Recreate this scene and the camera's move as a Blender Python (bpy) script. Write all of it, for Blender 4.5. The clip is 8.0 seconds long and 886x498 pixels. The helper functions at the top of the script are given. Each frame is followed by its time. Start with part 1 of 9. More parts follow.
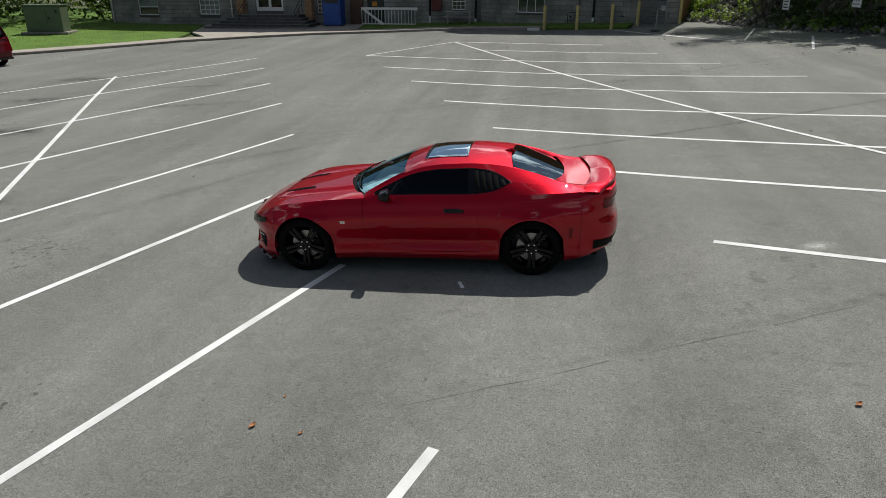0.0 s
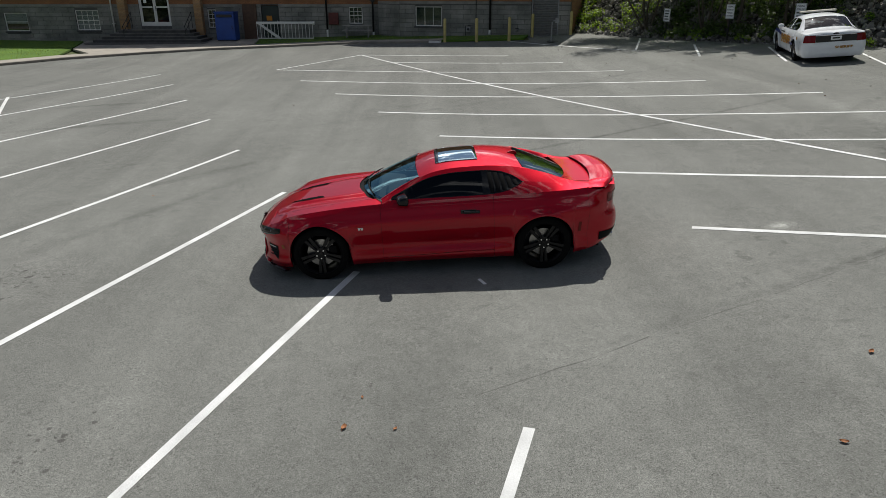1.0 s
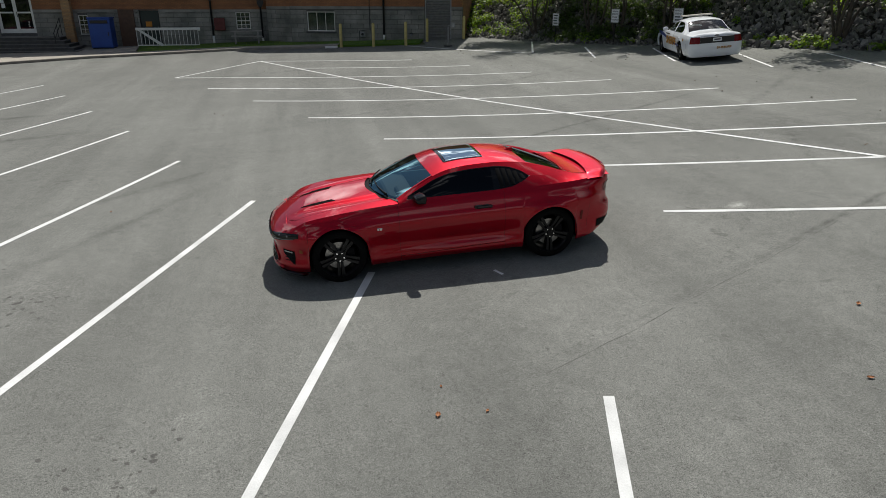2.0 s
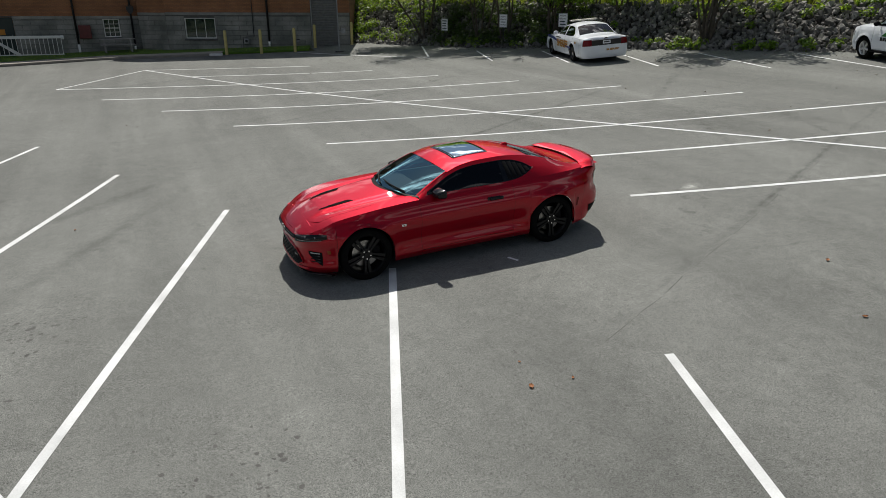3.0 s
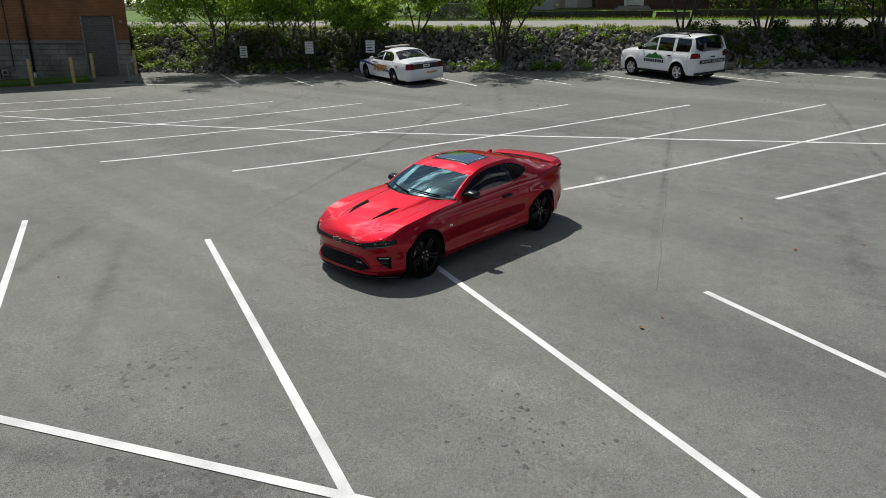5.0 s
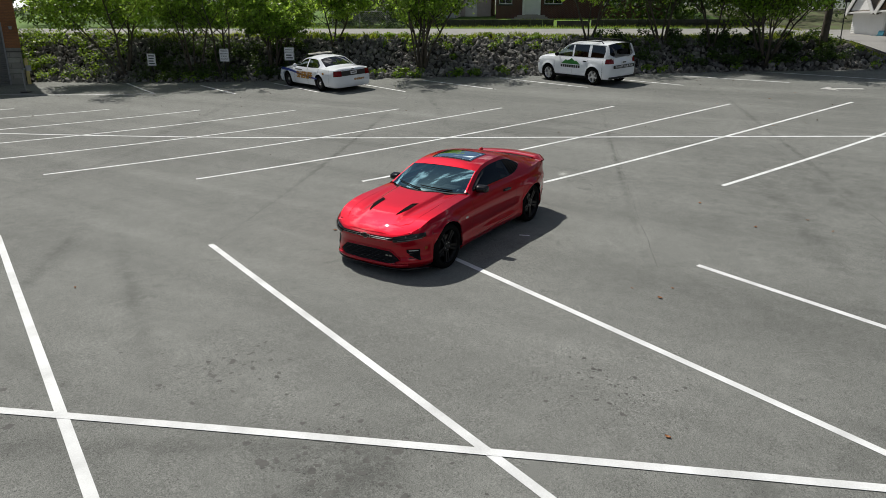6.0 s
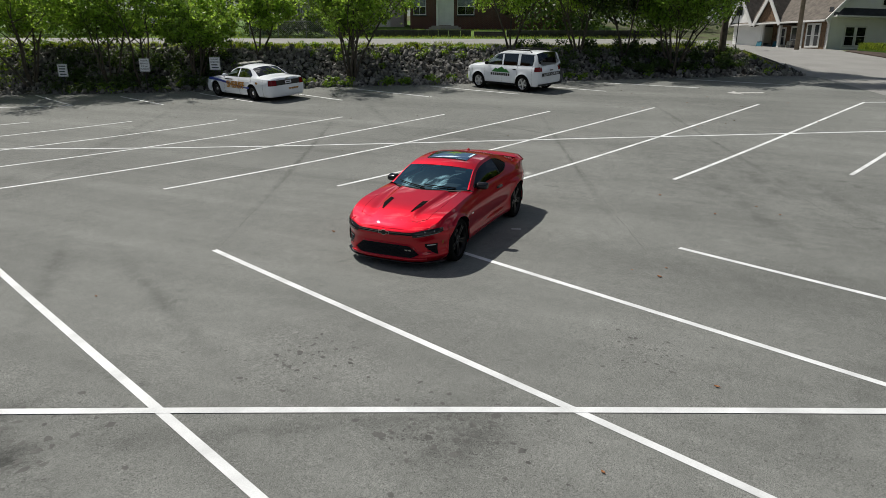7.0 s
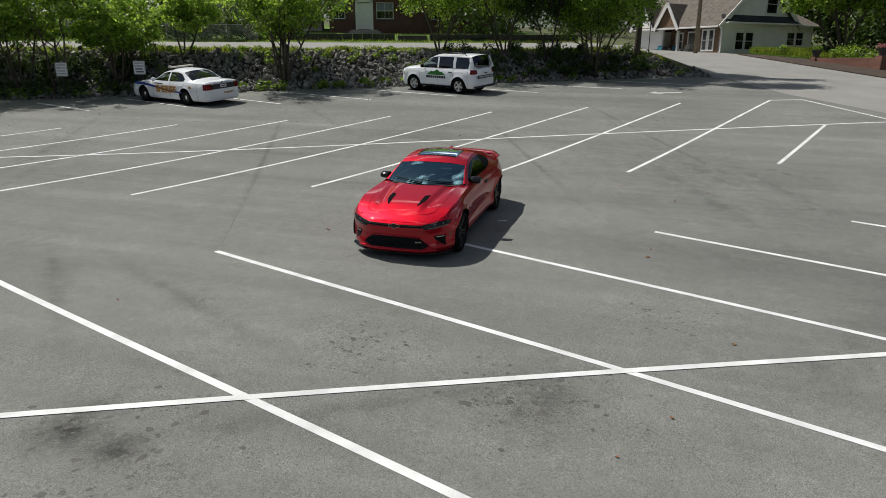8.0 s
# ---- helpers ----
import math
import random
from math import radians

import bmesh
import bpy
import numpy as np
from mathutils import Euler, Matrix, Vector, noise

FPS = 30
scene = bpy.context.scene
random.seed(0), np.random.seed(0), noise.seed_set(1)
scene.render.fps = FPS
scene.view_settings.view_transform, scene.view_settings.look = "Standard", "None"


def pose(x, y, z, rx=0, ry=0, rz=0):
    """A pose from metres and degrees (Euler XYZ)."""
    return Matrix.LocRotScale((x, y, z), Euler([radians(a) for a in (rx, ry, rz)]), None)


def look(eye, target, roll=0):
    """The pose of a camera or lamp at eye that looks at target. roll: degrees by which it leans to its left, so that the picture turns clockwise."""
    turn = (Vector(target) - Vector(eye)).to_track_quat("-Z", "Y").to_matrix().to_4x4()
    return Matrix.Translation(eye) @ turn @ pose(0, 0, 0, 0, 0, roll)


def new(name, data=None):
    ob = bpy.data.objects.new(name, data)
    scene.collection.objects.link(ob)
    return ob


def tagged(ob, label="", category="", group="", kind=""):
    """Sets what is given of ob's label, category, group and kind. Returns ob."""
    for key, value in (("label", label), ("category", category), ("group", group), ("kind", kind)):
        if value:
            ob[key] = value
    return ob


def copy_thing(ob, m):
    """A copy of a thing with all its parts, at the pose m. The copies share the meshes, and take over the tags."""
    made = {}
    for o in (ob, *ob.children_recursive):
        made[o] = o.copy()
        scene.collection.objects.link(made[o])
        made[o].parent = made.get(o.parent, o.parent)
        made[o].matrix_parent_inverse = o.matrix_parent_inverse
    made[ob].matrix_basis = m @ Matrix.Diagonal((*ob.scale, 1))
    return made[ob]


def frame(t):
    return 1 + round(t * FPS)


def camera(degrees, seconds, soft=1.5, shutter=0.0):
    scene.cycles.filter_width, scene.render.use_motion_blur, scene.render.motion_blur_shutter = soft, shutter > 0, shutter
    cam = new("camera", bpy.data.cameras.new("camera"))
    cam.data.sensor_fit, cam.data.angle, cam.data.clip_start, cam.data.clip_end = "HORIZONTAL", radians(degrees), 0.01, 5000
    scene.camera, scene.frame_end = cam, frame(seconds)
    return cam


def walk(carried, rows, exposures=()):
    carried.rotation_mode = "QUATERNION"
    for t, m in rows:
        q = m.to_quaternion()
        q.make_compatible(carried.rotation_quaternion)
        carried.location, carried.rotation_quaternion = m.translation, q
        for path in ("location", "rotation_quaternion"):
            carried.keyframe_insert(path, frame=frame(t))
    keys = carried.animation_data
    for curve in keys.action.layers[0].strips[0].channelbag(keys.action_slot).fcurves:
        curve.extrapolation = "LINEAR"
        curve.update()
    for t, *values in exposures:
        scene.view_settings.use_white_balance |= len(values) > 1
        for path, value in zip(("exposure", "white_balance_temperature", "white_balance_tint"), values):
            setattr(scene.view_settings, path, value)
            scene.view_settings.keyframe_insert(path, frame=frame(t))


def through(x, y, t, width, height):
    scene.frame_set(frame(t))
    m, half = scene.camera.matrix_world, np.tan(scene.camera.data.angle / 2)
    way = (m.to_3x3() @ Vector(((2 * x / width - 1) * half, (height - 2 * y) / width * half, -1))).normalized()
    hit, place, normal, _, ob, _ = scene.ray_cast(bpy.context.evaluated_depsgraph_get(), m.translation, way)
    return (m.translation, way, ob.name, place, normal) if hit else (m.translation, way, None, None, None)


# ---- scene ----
cam = camera(67.90, 8.0, 0.5)
PATH = [
    (0, (1.391, -8.093, 3.282), (0.292, -0.773, 0.250), -0.05),
    (0.5, (0.604, -8.352, 3.273), (0.197, -0.928, 0.321), -0.04),
    (1, (-0.139, -8.520, 3.258), (0.096, -1.064, 0.367), 0.02),
    (1.5, (-0.979, -8.647, 3.266), (-0.027, -1.238, 0.403), 0.14),
    (3, (-3.797, -8.408, 3.217), (-0.661, -1.589, 0.449), 0.16),
    (3.5, (-4.882, -8.194, 3.210), (-0.964, -1.766, 0.503), 0.30),
    (4, (-5.774, -7.898, 3.189), (-1.259, -1.845, 0.548), 0.31),
    (4.5, (-6.729, -7.508, 3.198), (-1.659, -1.866, 0.656), 0.24),
    (6, (-9.309, -6.004, 3.140), (-2.924, -1.815, 0.754), 0.21),
    (6.5, (-10.056, -5.395, 3.090), (-3.323, -1.742, 0.784), 0.19),
    (7, (-10.648, -4.865, 3.068), (-3.674, -1.668, 0.800), 0.15),
    (7.5, (-11.231, -4.260, 3.051), (-4.041, -1.568, 0.802), 0.18),
    (8, (-11.720, -3.637, 3.017), (-4.351, -1.455, 0.798), 0.05),
]
walk(cam, [(t, look(eye, target, roll)) for t, eye, target, roll in PATH])

# ---- daylight ----
SUN_WAY = Vector((0.20, 0.62, 1.0)).normalized()          # towards the sun
world = bpy.data.worlds.new("daylight")
scene.world = world
world.use_nodes = True
wn, wl = world.node_tree.nodes, world.node_tree.links
for nd in list(wn):
    wn.remove(nd)
sky = wn.new("ShaderNodeTexSky")
sky.sky_type, sky.sun_disc = "NISHITA", False
sky.sun_elevation = math.asin(SUN_WAY.z)
sky.sun_rotation = math.atan2(SUN_WAY.x, SUN_WAY.y)
sky.air_density, sky.dust_density, sky.ozone_density = 1.0, 1.0, 1.0
# broken fair-weather clouds, all over the sky
wtc = wn.new("ShaderNodeTexCoord")
wmap = wn.new("ShaderNodeMapping")
wmap.inputs["Scale"].default_value = (1.0, 1.0, 2.2)
wnoise = wn.new("ShaderNodeTexNoise")
wnoise.inputs["Scale"].default_value, wnoise.inputs["Detail"].default_value, wnoise.inputs["Roughness"].default_value = 2.6, 6.0, 0.6
wramp = wn.new("ShaderNodeValToRGB")
wramp.color_ramp.elements[0].position, wramp.color_ramp.elements[1].position = 0.55, 0.66
wramp.color_ramp.elements[0].color, wramp.color_ramp.elements[1].color = (0, 0, 0, 1), (1, 1, 1, 1)
wmix = wn.new("ShaderNodeMixRGB")
wsun = wn.new("ShaderNodeVectorMath")                      # clouds glow towards the sun
wsun.operation = "DOT_PRODUCT"
wsun.inputs[1].default_value = SUN_WAY
wglow = wn.new("ShaderNodeMapRange")
wglow.interpolation_type = "SMOOTHSTEP"
wglow.inputs["From Min"].default_value, wglow.inputs["From Max"].default_value = -0.2, 1.0
wglow.inputs["To Min"].default_value, wglow.inputs["To Max"].default_value = 27.0, 60.0
wcloud = wn.new("ShaderNodeCombineXYZ")
wbg = wn.new("ShaderNodeBackground")
wbg.inputs["Strength"].default_value = 0.042
wout = wn.new("ShaderNodeOutputWorld")
wl.new(wtc.outputs["Generated"], wsun.inputs[0])
wl.new(wsun.outputs["Value"], wglow.inputs["Value"])
for socket in ("X", "Y", "Z"):
    wl.new(wglow.outputs["Result"], wcloud.inputs[socket])
wl.new(wcloud.outputs["Vector"], wmix.inputs["Color2"])
wl.new(wtc.outputs["Generated"], wmap.inputs["Vector"])
wl.new(wmap.outputs["Vector"], wnoise.inputs["Vector"])
wl.new(wnoise.outputs["Fac"], wramp.inputs["Fac"])
wl.new(wramp.outputs["Color"], wmix.inputs["Fac"])
wl.new(sky.outputs["Color"], wmix.inputs["Color1"])
wl.new(wmix.outputs["Color"], wbg.inputs["Color"])
wl.new(wbg.outputs["Background"], wout.inputs["Surface"])

sun_data = bpy.data.lights.new("sun", "SUN")
sun_data.energy, sun_data.angle, sun_data.color = 4.5, radians(0.55), (1.0, 0.95, 0.87)
sun_lamp = new("sun", sun_data)
sun_lamp.matrix_world = look(SUN_WAY * 60, (0, 0, 0))
scene.view_settings.exposure = 0.0

# ---- materials ----
def material(name, color, rough=0.7, metal=0.0, spec=0.5, vary=0.15, scale=6.0, fine=60.0, bump=0.0, bump_scale=120.0, coat=0.0,
             tint=None, island=0.0, random=0.0, coat_rough=0.03):
    """A surface with colour change at two scales and fine relief. tint: the colour of its stains; island, random: change from piece to piece."""
    m = bpy.data.materials.new(name)
    m.use_nodes = True
    n, l = m.node_tree.nodes, m.node_tree.links
    b = n["Principled BSDF"]
    b.inputs["Roughness"].default_value, b.inputs["Metallic"].default_value = rough, metal
    b.inputs["Specular IOR Level"].default_value = spec
    b.inputs["Coat Weight"].default_value, b.inputs["Coat Roughness"].default_value = coat, coat_rough
    tc = n.new("ShaderNodeTexCoord")
    big, small = n.new("ShaderNodeTexNoise"), n.new("ShaderNodeTexNoise")
    big.inputs["Scale"].default_value, big.inputs["Detail"].default_value = scale, 5.0
    small.inputs["Scale"].default_value, small.inputs["Detail"].default_value = fine, 3.0
    l.new(tc.outputs["Object"], big.inputs["Vector"])
    l.new(tc.outputs["Object"], small.inputs["Vector"])
    dark = tint or tuple(c * (1 - vary) for c in color)
    light = tuple(min(1.0, c * (1 + vary)) for c in color)
    ramp = n.new("ShaderNodeValToRGB")
    ramp.color_ramp.elements[0].position, ramp.color_ramp.elements[1].position = 0.32, 0.68
    ramp.color_ramp.elements[0].color, ramp.color_ramp.elements[1].color = (*dark, 1), (*light, 1)
    l.new(big.outputs["Fac"], ramp.inputs["Fac"])
    hsv = n.new("ShaderNodeHueSaturation")
    mr = n.new("ShaderNodeMapRange")
    mr.inputs["To Min"].default_value, mr.inputs["To Max"].default_value = 1 - vary, 1 + vary
    l.new(small.outputs["Fac"], mr.inputs["Value"])
    last = mr.outputs["Result"]
    for amount, kind in ((island, "ShaderNodeNewGeometry"), (random, "ShaderNodeObjectInfo")):
        if amount:
            src = n.new(kind)
            r2, mul = n.new("ShaderNodeMapRange"), n.new("ShaderNodeMath")
            r2.inputs["To Min"].default_value, r2.inputs["To Max"].default_value = 1 - amount, 1 + amount
            mul.operation = "MULTIPLY"
            l.new(src.outputs["Random Per Island" if amount == island and kind.endswith("Geometry") else "Random"], r2.inputs["Value"])
            l.new(last, mul.inputs[0])
            l.new(r2.outputs["Result"], mul.inputs[1])
            last = mul.outputs["Value"]
    l.new(last, hsv.inputs["Value"])
    l.new(ramp.outputs["Color"], hsv.inputs["Color"])
    l.new(hsv.outputs["Color"], b.inputs["Base Color"])
    if bump:
        bn, bt = n.new("ShaderNodeBump"), n.new("ShaderNodeTexNoise")
        bt.inputs["Scale"].default_value, bt.inputs["Detail"].default_value = bump_scale, 4.0
        bn.inputs["Strength"].default_value, bn.inputs["Distance"].default_value = bump, 0.01
        l.new(tc.outputs["Object"], bt.inputs["Vector"])
        l.new(bt.outputs["Fac"], bn.inputs["Height"])
        l.new(bn.outputs["Normal"], b.inputs["Normal"])
    return m


def plain(name, color, rough=0.4, metal=0.0, coat=0.0, spec=0.5):
    m = bpy.data.materials.new(name)
    m.use_nodes = True
    b = m.node_tree.nodes["Principled BSDF"]
    b.inputs["Base Color"].default_value = (*color, 1)
    b.inputs["Roughness"].default_value, b.inputs["Metallic"].default_value = rough, metal
    b.inputs["Coat Weight"].default_value, b.inputs["Specular IOR Level"].default_value = coat, spec
    return m


def tinted_glass(name, color, rough=0.0, ior=1.85, sheen=(1, 1, 1)):
    """Thin sheet glass: a clear reflection over a tinted see-through sheet."""
    m = bpy.data.materials.new(name)
    m.use_nodes = True
    n, l = m.node_tree.nodes, m.node_tree.links
    n.remove(n["Principled BSDF"])
    tr, gl, fr, mx = n.new("ShaderNodeBsdfTransparent"), n.new("ShaderNodeBsdfGlossy"), n.new("ShaderNodeFresnel"), n.new("ShaderNodeMixShader")
    tr.inputs["Color"].default_value = (*color, 1)
    gl.inputs["Roughness"].default_value = rough
    gl.inputs["Color"].default_value = (*sheen, 1)
    fr.inputs["IOR"].default_value = ior
    l.new(fr.outputs["Fac"], mx.inputs["Fac"])
    l.new(tr.outputs["BSDF"], mx.inputs[1])
    l.new(gl.outputs["BSDF"], mx.inputs[2])
    l.new(mx.outputs["Shader"], n["Material Output"].inputs["Surface"])
    return m


MARKS = [(-7.7, 1.0, 0.75, 0.55, 20.0, 0.75), (-7.9, 0.3, 0.5, 0.35, 60.0, 0.6), (4.9, 6.6, 9.5, 0.17, 25.4, 0.38), (11.5, -3.4, 11.0, 0.15, 23.2, 0.34), (7.0, -0.5, 10.5, 0.13, 23.5, 0.36), (4.5, -7.0, 6.0, 0.5, 22.0, 0.16), (5.5, -5.5, 5.5, 0.4, 24.0, 0.14), (-6.5, -1.5, 4.5, 0.3, -55.0, 0.22), (-4.5, 4.5, 4.5, 0.3, 48.0, 0.22), (3.0, 13.0, 9.0, 0.9, 22.0, 0.16), (-3.0, -6.5, 7.0, 1.0, -30.0, 0.14),
         (-11.0, 5.6, 1.6, 0.8, 35.0, 0.75), (-15.0, 13.9, 1.9, 1.2, 25.0, 0.65), (-13.4, 9.6, 1.7, 0.8, 30.0, 0.6), (-9.0, 9.5, 3.2, 0.35, 28.0, 0.4), (-10.0, 13.0, 3.5, 0.4, 24.0, 0.35),
         (15.5, 11.0, 2.4, 1.1, 10.0, 0.3), (8.0, 2.5, 5.0, 0.25, 62.0, 0.22), (10.0, 1.6, 5.0, 0.22, 66.0, 0.22), (-6.0, -2.9, 1.3, 0.9, 0.0, 0.35), (-2.0, 22.0, 8.0, 0.5, 15.0, 0.2),
         (6.0, -4.4, 9.5, 5.6, 14.0, 0.15), (9.0, 4.0, 7.0, 4.0, -20.0, 0.14), (15.5, -9.5, 6.5, 4.5, 0.0, -0.20), (3.4, -5.2, 5.5, 0.45, 21.0, 0.18), (4.81, -0.05, 0.34, 0.20, 15.0, -1.2),
         (-4.6, 2.2, 4.2, 0.28, 62.0, 0.26), (1.5, 11.5, 9.0, 0.3, 27.0, 0.22), (6.5, 15.0, 8.0, 0.3, 30.0, 0.24), (11.5, 8.0, 7.0, 0.3, 40.0, 0.24)]


def asphalt_material():
    """Worn grey asphalt: fine stones, broad traffic bands, dark oil spots."""
    m = bpy.data.materials.new("worn_asphalt")
    m.use_nodes = True
    n, l = m.node_tree.nodes, m.node_tree.links
    b = n["Principled BSDF"]
    b.inputs["Roughness"].default_value, b.inputs["Specular IOR Level"].default_value = 0.88, 0.18
    tc = n.new("ShaderNodeTexCoord")

    def tex(scale, detail=4.0, rough=0.55, stretch=None, spin=0.0):
        t = n.new("ShaderNodeTexNoise")
        t.inputs["Scale"].default_value, t.inputs["Detail"].default_value, t.inputs["Roughness"].default_value = scale, detail, rough
        mp = n.new("ShaderNodeMapping")
        mp.inputs["Rotation"].default_value = (0, 0, radians(spin))
        mp.inputs["Scale"].default_value = stretch or (1, 1, 1)
        l.new(tc.outputs["Object"], mp.inputs["Vector"])
        l.new(mp.outputs["Vector"], t.inputs["Vector"])
        return t.outputs["Fac"]

    def remap(value, lo, hi, to_lo, to_hi):
        r = n.new("ShaderNodeMapRange")
        r.inputs["From Min"].default_value, r.inputs["From Max"].default_value = lo, hi
        r.inputs["To Min"].default_value, r.inputs["To Max"].default_value = to_lo, to_hi
        l.new(value, r.inputs["Value"])
        return r.outputs["Result"]

    def times(a, c):
        k = n.new("ShaderNodeMath")
        k.operation = "MULTIPLY"
        l.new(a, k.inputs[0])
        l.new(c, k.inputs[1])
        return k.outputs["Value"]

    grain = times(remap(tex(105, 2, 0.75), 0.3, 0.7, 0.45, 1.60), remap(tex(34, 2, 0.6), 0.3, 0.7, 0.86, 1.14))
    grain = times(grain, remap(tex(58, 1, 0.5), 0.66, 0.74, 1.0, 0.45))     # dark pits
    mid = remap(tex(6, 5, 0.6), 0.3, 0.7, 0.93, 1.07)
    broad = remap(tex(0.22, 4), 0.3, 0.7, 0.88, 1.12)
    bands = remap(tex(0.5, 4, 0.6, (1.0, 0.08, 1), 24), 0.35, 0.7, 1.11, 0.83)
    stain = remap(tex(0.35, 3, 0.5), 0.56, 0.66, 0.0, 1.0)
    dots = remap(tex(4.5, 2, 0.5), 0.60, 0.70, 0.0, 0.28)
    spots = remap(times(stain, dots), 0.0, 1.0, 1.0, 0.0)
    streaks = remap(tex(1.1, 5, 0.65, (1.0, 0.05, 1), -66), 0.38, 0.68, 1.06, 0.90)
    spots = times(spots, times(streaks, remap(tex(1.6, 6, 0.7), 0.32, 0.7, 1.05, 0.93)))
    ragged = remap(tex(3.2, 5, 0.7), 0.36, 0.62, 0.15, 1.0)
    # tyre marks, stains, and broad darker or lighter patches: place, half length and width, turn, strength
    for mx, my, ml, mw, turn, amount in MARKS:
        mp, gr = n.new("ShaderNodeMapping"), n.new("ShaderNodeTexGradient")
        mp.vector_type, gr.gradient_type = "TEXTURE", "QUADRATIC_SPHERE"
        mp.inputs["Location"].default_value, mp.inputs["Rotation"].default_value, mp.inputs["Scale"].default_value = (mx, my, 0), (0, 0, radians(turn)), (ml, mw, 60)
        l.new(tc.outputs["Object"], mp.inputs["Vector"])
        l.new(mp.outputs["Vector"], gr.inputs["Vector"])
        spots = times(spots, remap(times(gr.outputs["Fac"], ragged), 0.0, 0.6, 1.0, 1.0 - amount))
    total = times(times(times(grain, mid), times(broad, bands)), spots)
    col = n.new("ShaderNodeHueSaturation")
    col.inputs["Color"].default_value = (0.170, 0.1765, 0.1665, 1)
    l.new(total, col.inputs["Value"])
    l.new(col.outputs["Color"], b.inputs["Base Color"])
    bn = n.new("ShaderNodeBump")
    bn.inputs["Strength"].default_value, bn.inputs["Distance"].default_value = 0.55, 0.008
    l.new(tex(90, 3, 0.7), bn.inputs["Height"])
    l.new(bn.outputs["Normal"], b.inputs["Normal"])
    return m


def leaf_material(name, color, through, share=0.42):
    """Thin leaves that let sunlight glow through; colour changes from leaf to leaf."""
    m = bpy.data.materials.new(name)
    m.use_nodes = True
    n, l = m.node_tree.nodes, m.node_tree.links
    b = n["Principled BSDF"]
    b.inputs["Roughness"].default_value, b.inputs["Specular IOR Level"].default_value = 0.45, 0.4
    geo, mr, h1, h2 = n.new("ShaderNodeNewGeometry"), n.new("ShaderNodeMapRange"), n.new("ShaderNodeHueSaturation"), n.new("ShaderNodeHueSaturation")
    mr.inputs["To Min"].default_value, mr.inputs["To Max"].default_value = 0.38, 1.55
    h1.inputs["Color"].default_value, h2.inputs["Color"].default_value = (*color, 1), (*through, 1)
    tr, mx = n.new("ShaderNodeBsdfTranslucent"), n.new("ShaderNodeMixShader")
    mx.inputs["Fac"].default_value = share
    l.new(geo.outputs["Random Per Island"], mr.inputs["Value"])
    for h in (h1, h2):
        l.new(mr.outputs["Result"], h.inputs["Value"])
    l.new(h1.outputs["Color"], b.inputs["Base Color"])
    l.new(h2.outputs["Color"], tr.inputs["Color"])
    l.new(b.outputs["BSDF"], mx.inputs[1])
    l.new(tr.outputs["BSDF"], mx.inputs[2])
    l.new(mx.outputs["Shader"], n["Material Output"].inputs["Surface"])
    return m


ASPHALT = asphalt_material()
PAINT_LINE = material("white_road_paint", (0.645, 0.665, 0.67), 0.75, vary=0.17, scale=2.0, fine=70, bump=0.3, bump_scale=90)
PAINT_WORN = material("worn_road_paint", (0.45, 0.45, 0.44), 0.75, vary=0.25, scale=5.0, fine=40, bump=0.3, bump_scale=90)
CONCRETE_ROAD = material("pale_road_asphalt", (0.24, 0.238, 0.228), 0.85, vary=0.09, scale=0.6, fine=50, bump=0.35, bump_scale=80)
CONCRETE = material("concrete_walk", (0.33, 0.31, 0.27), 0.85, vary=0.12, scale=1.5, fine=40, bump=0.25)
KERB = material("kerb_concrete", (0.22, 0.205, 0.18), 0.85, vary=0.2, scale=2.5, fine=40, bump=0.3)
SOIL = material("grassy_soil", (0.060, 0.085, 0.026), 0.95, vary=0.3, scale=0.8, fine=12, bump=0.6, bump_scale=20, tint=(0.07, 0.062, 0.035))
LAWN = material("mown_lawn", (0.074, 0.155, 0.011), 0.9, vary=0.22, scale=0.7, fine=25, bump=0.8, bump_scale=45)
# bank earth taken near black, so the colour holds the shade between stones
EARTH = material("gap_shade_earth", (0.014, 0.012, 0.009), 0.95, vary=0.35, scale=1.4, fine=14, bump=0.7, bump_scale=25)
GRASS = leaf_material("grass_blades", (0.175, 0.235, 0.036), (0.34, 0.41, 0.045), 0.42)
WEEDS = leaf_material("weed_leaves", (0.11, 0.20, 0.024), (0.30, 0.44, 0.035), 0.42)
LEAF = leaf_material("tree_leaves", (0.145, 0.245, 0.036), (0.47, 0.68, 0.085), 0.48)
# darker copy of the tree leaves, with deep foliage shade in its colour
LEAF_SHADE = leaf_material("shade_toned_leaves", (0.040, 0.078, 0.015), (0.10, 0.16, 0.020), 0.36)
BARK = material("grey_bark", (0.075, 0.062, 0.048), 0.9, vary=0.3, scale=6, fine=40, bump=0.8, bump_scale=40)
ROCK = material("grey_limestone", (0.150, 0.146, 0.138), 0.85, vary=0.36, scale=3.0, fine=22, bump=0.7, bump_scale=22, island=0.62)
ROCK_PIECE = material("grey_limestone_piece", (0.150, 0.146, 0.138), 0.85, vary=0.36, scale=3.0, fine=22, bump=0.7, bump_scale=22, random=0.62)
BLOCK = material("grey_stone_block", (0.24, 0.235, 0.215), 0.88, vary=0.2, scale=1.0, fine=16, bump=0.6, bump_scale=22, random=0.10, tint=(0.15, 0.15, 0.14))
BLOCK_JOINT = material("block_joint", (0.10, 0.10, 0.095), 0.9, vary=0.2)
WHITE_PAINT = material("white_paint", (0.74, 0.74, 0.72), 0.5, vary=0.05, scale=2, fine=20)
CREAM_PAINT = material("cream_yellow_paint", (0.52, 0.43, 0.17), 0.55, vary=0.10, scale=4, fine=30, bump=0.1)
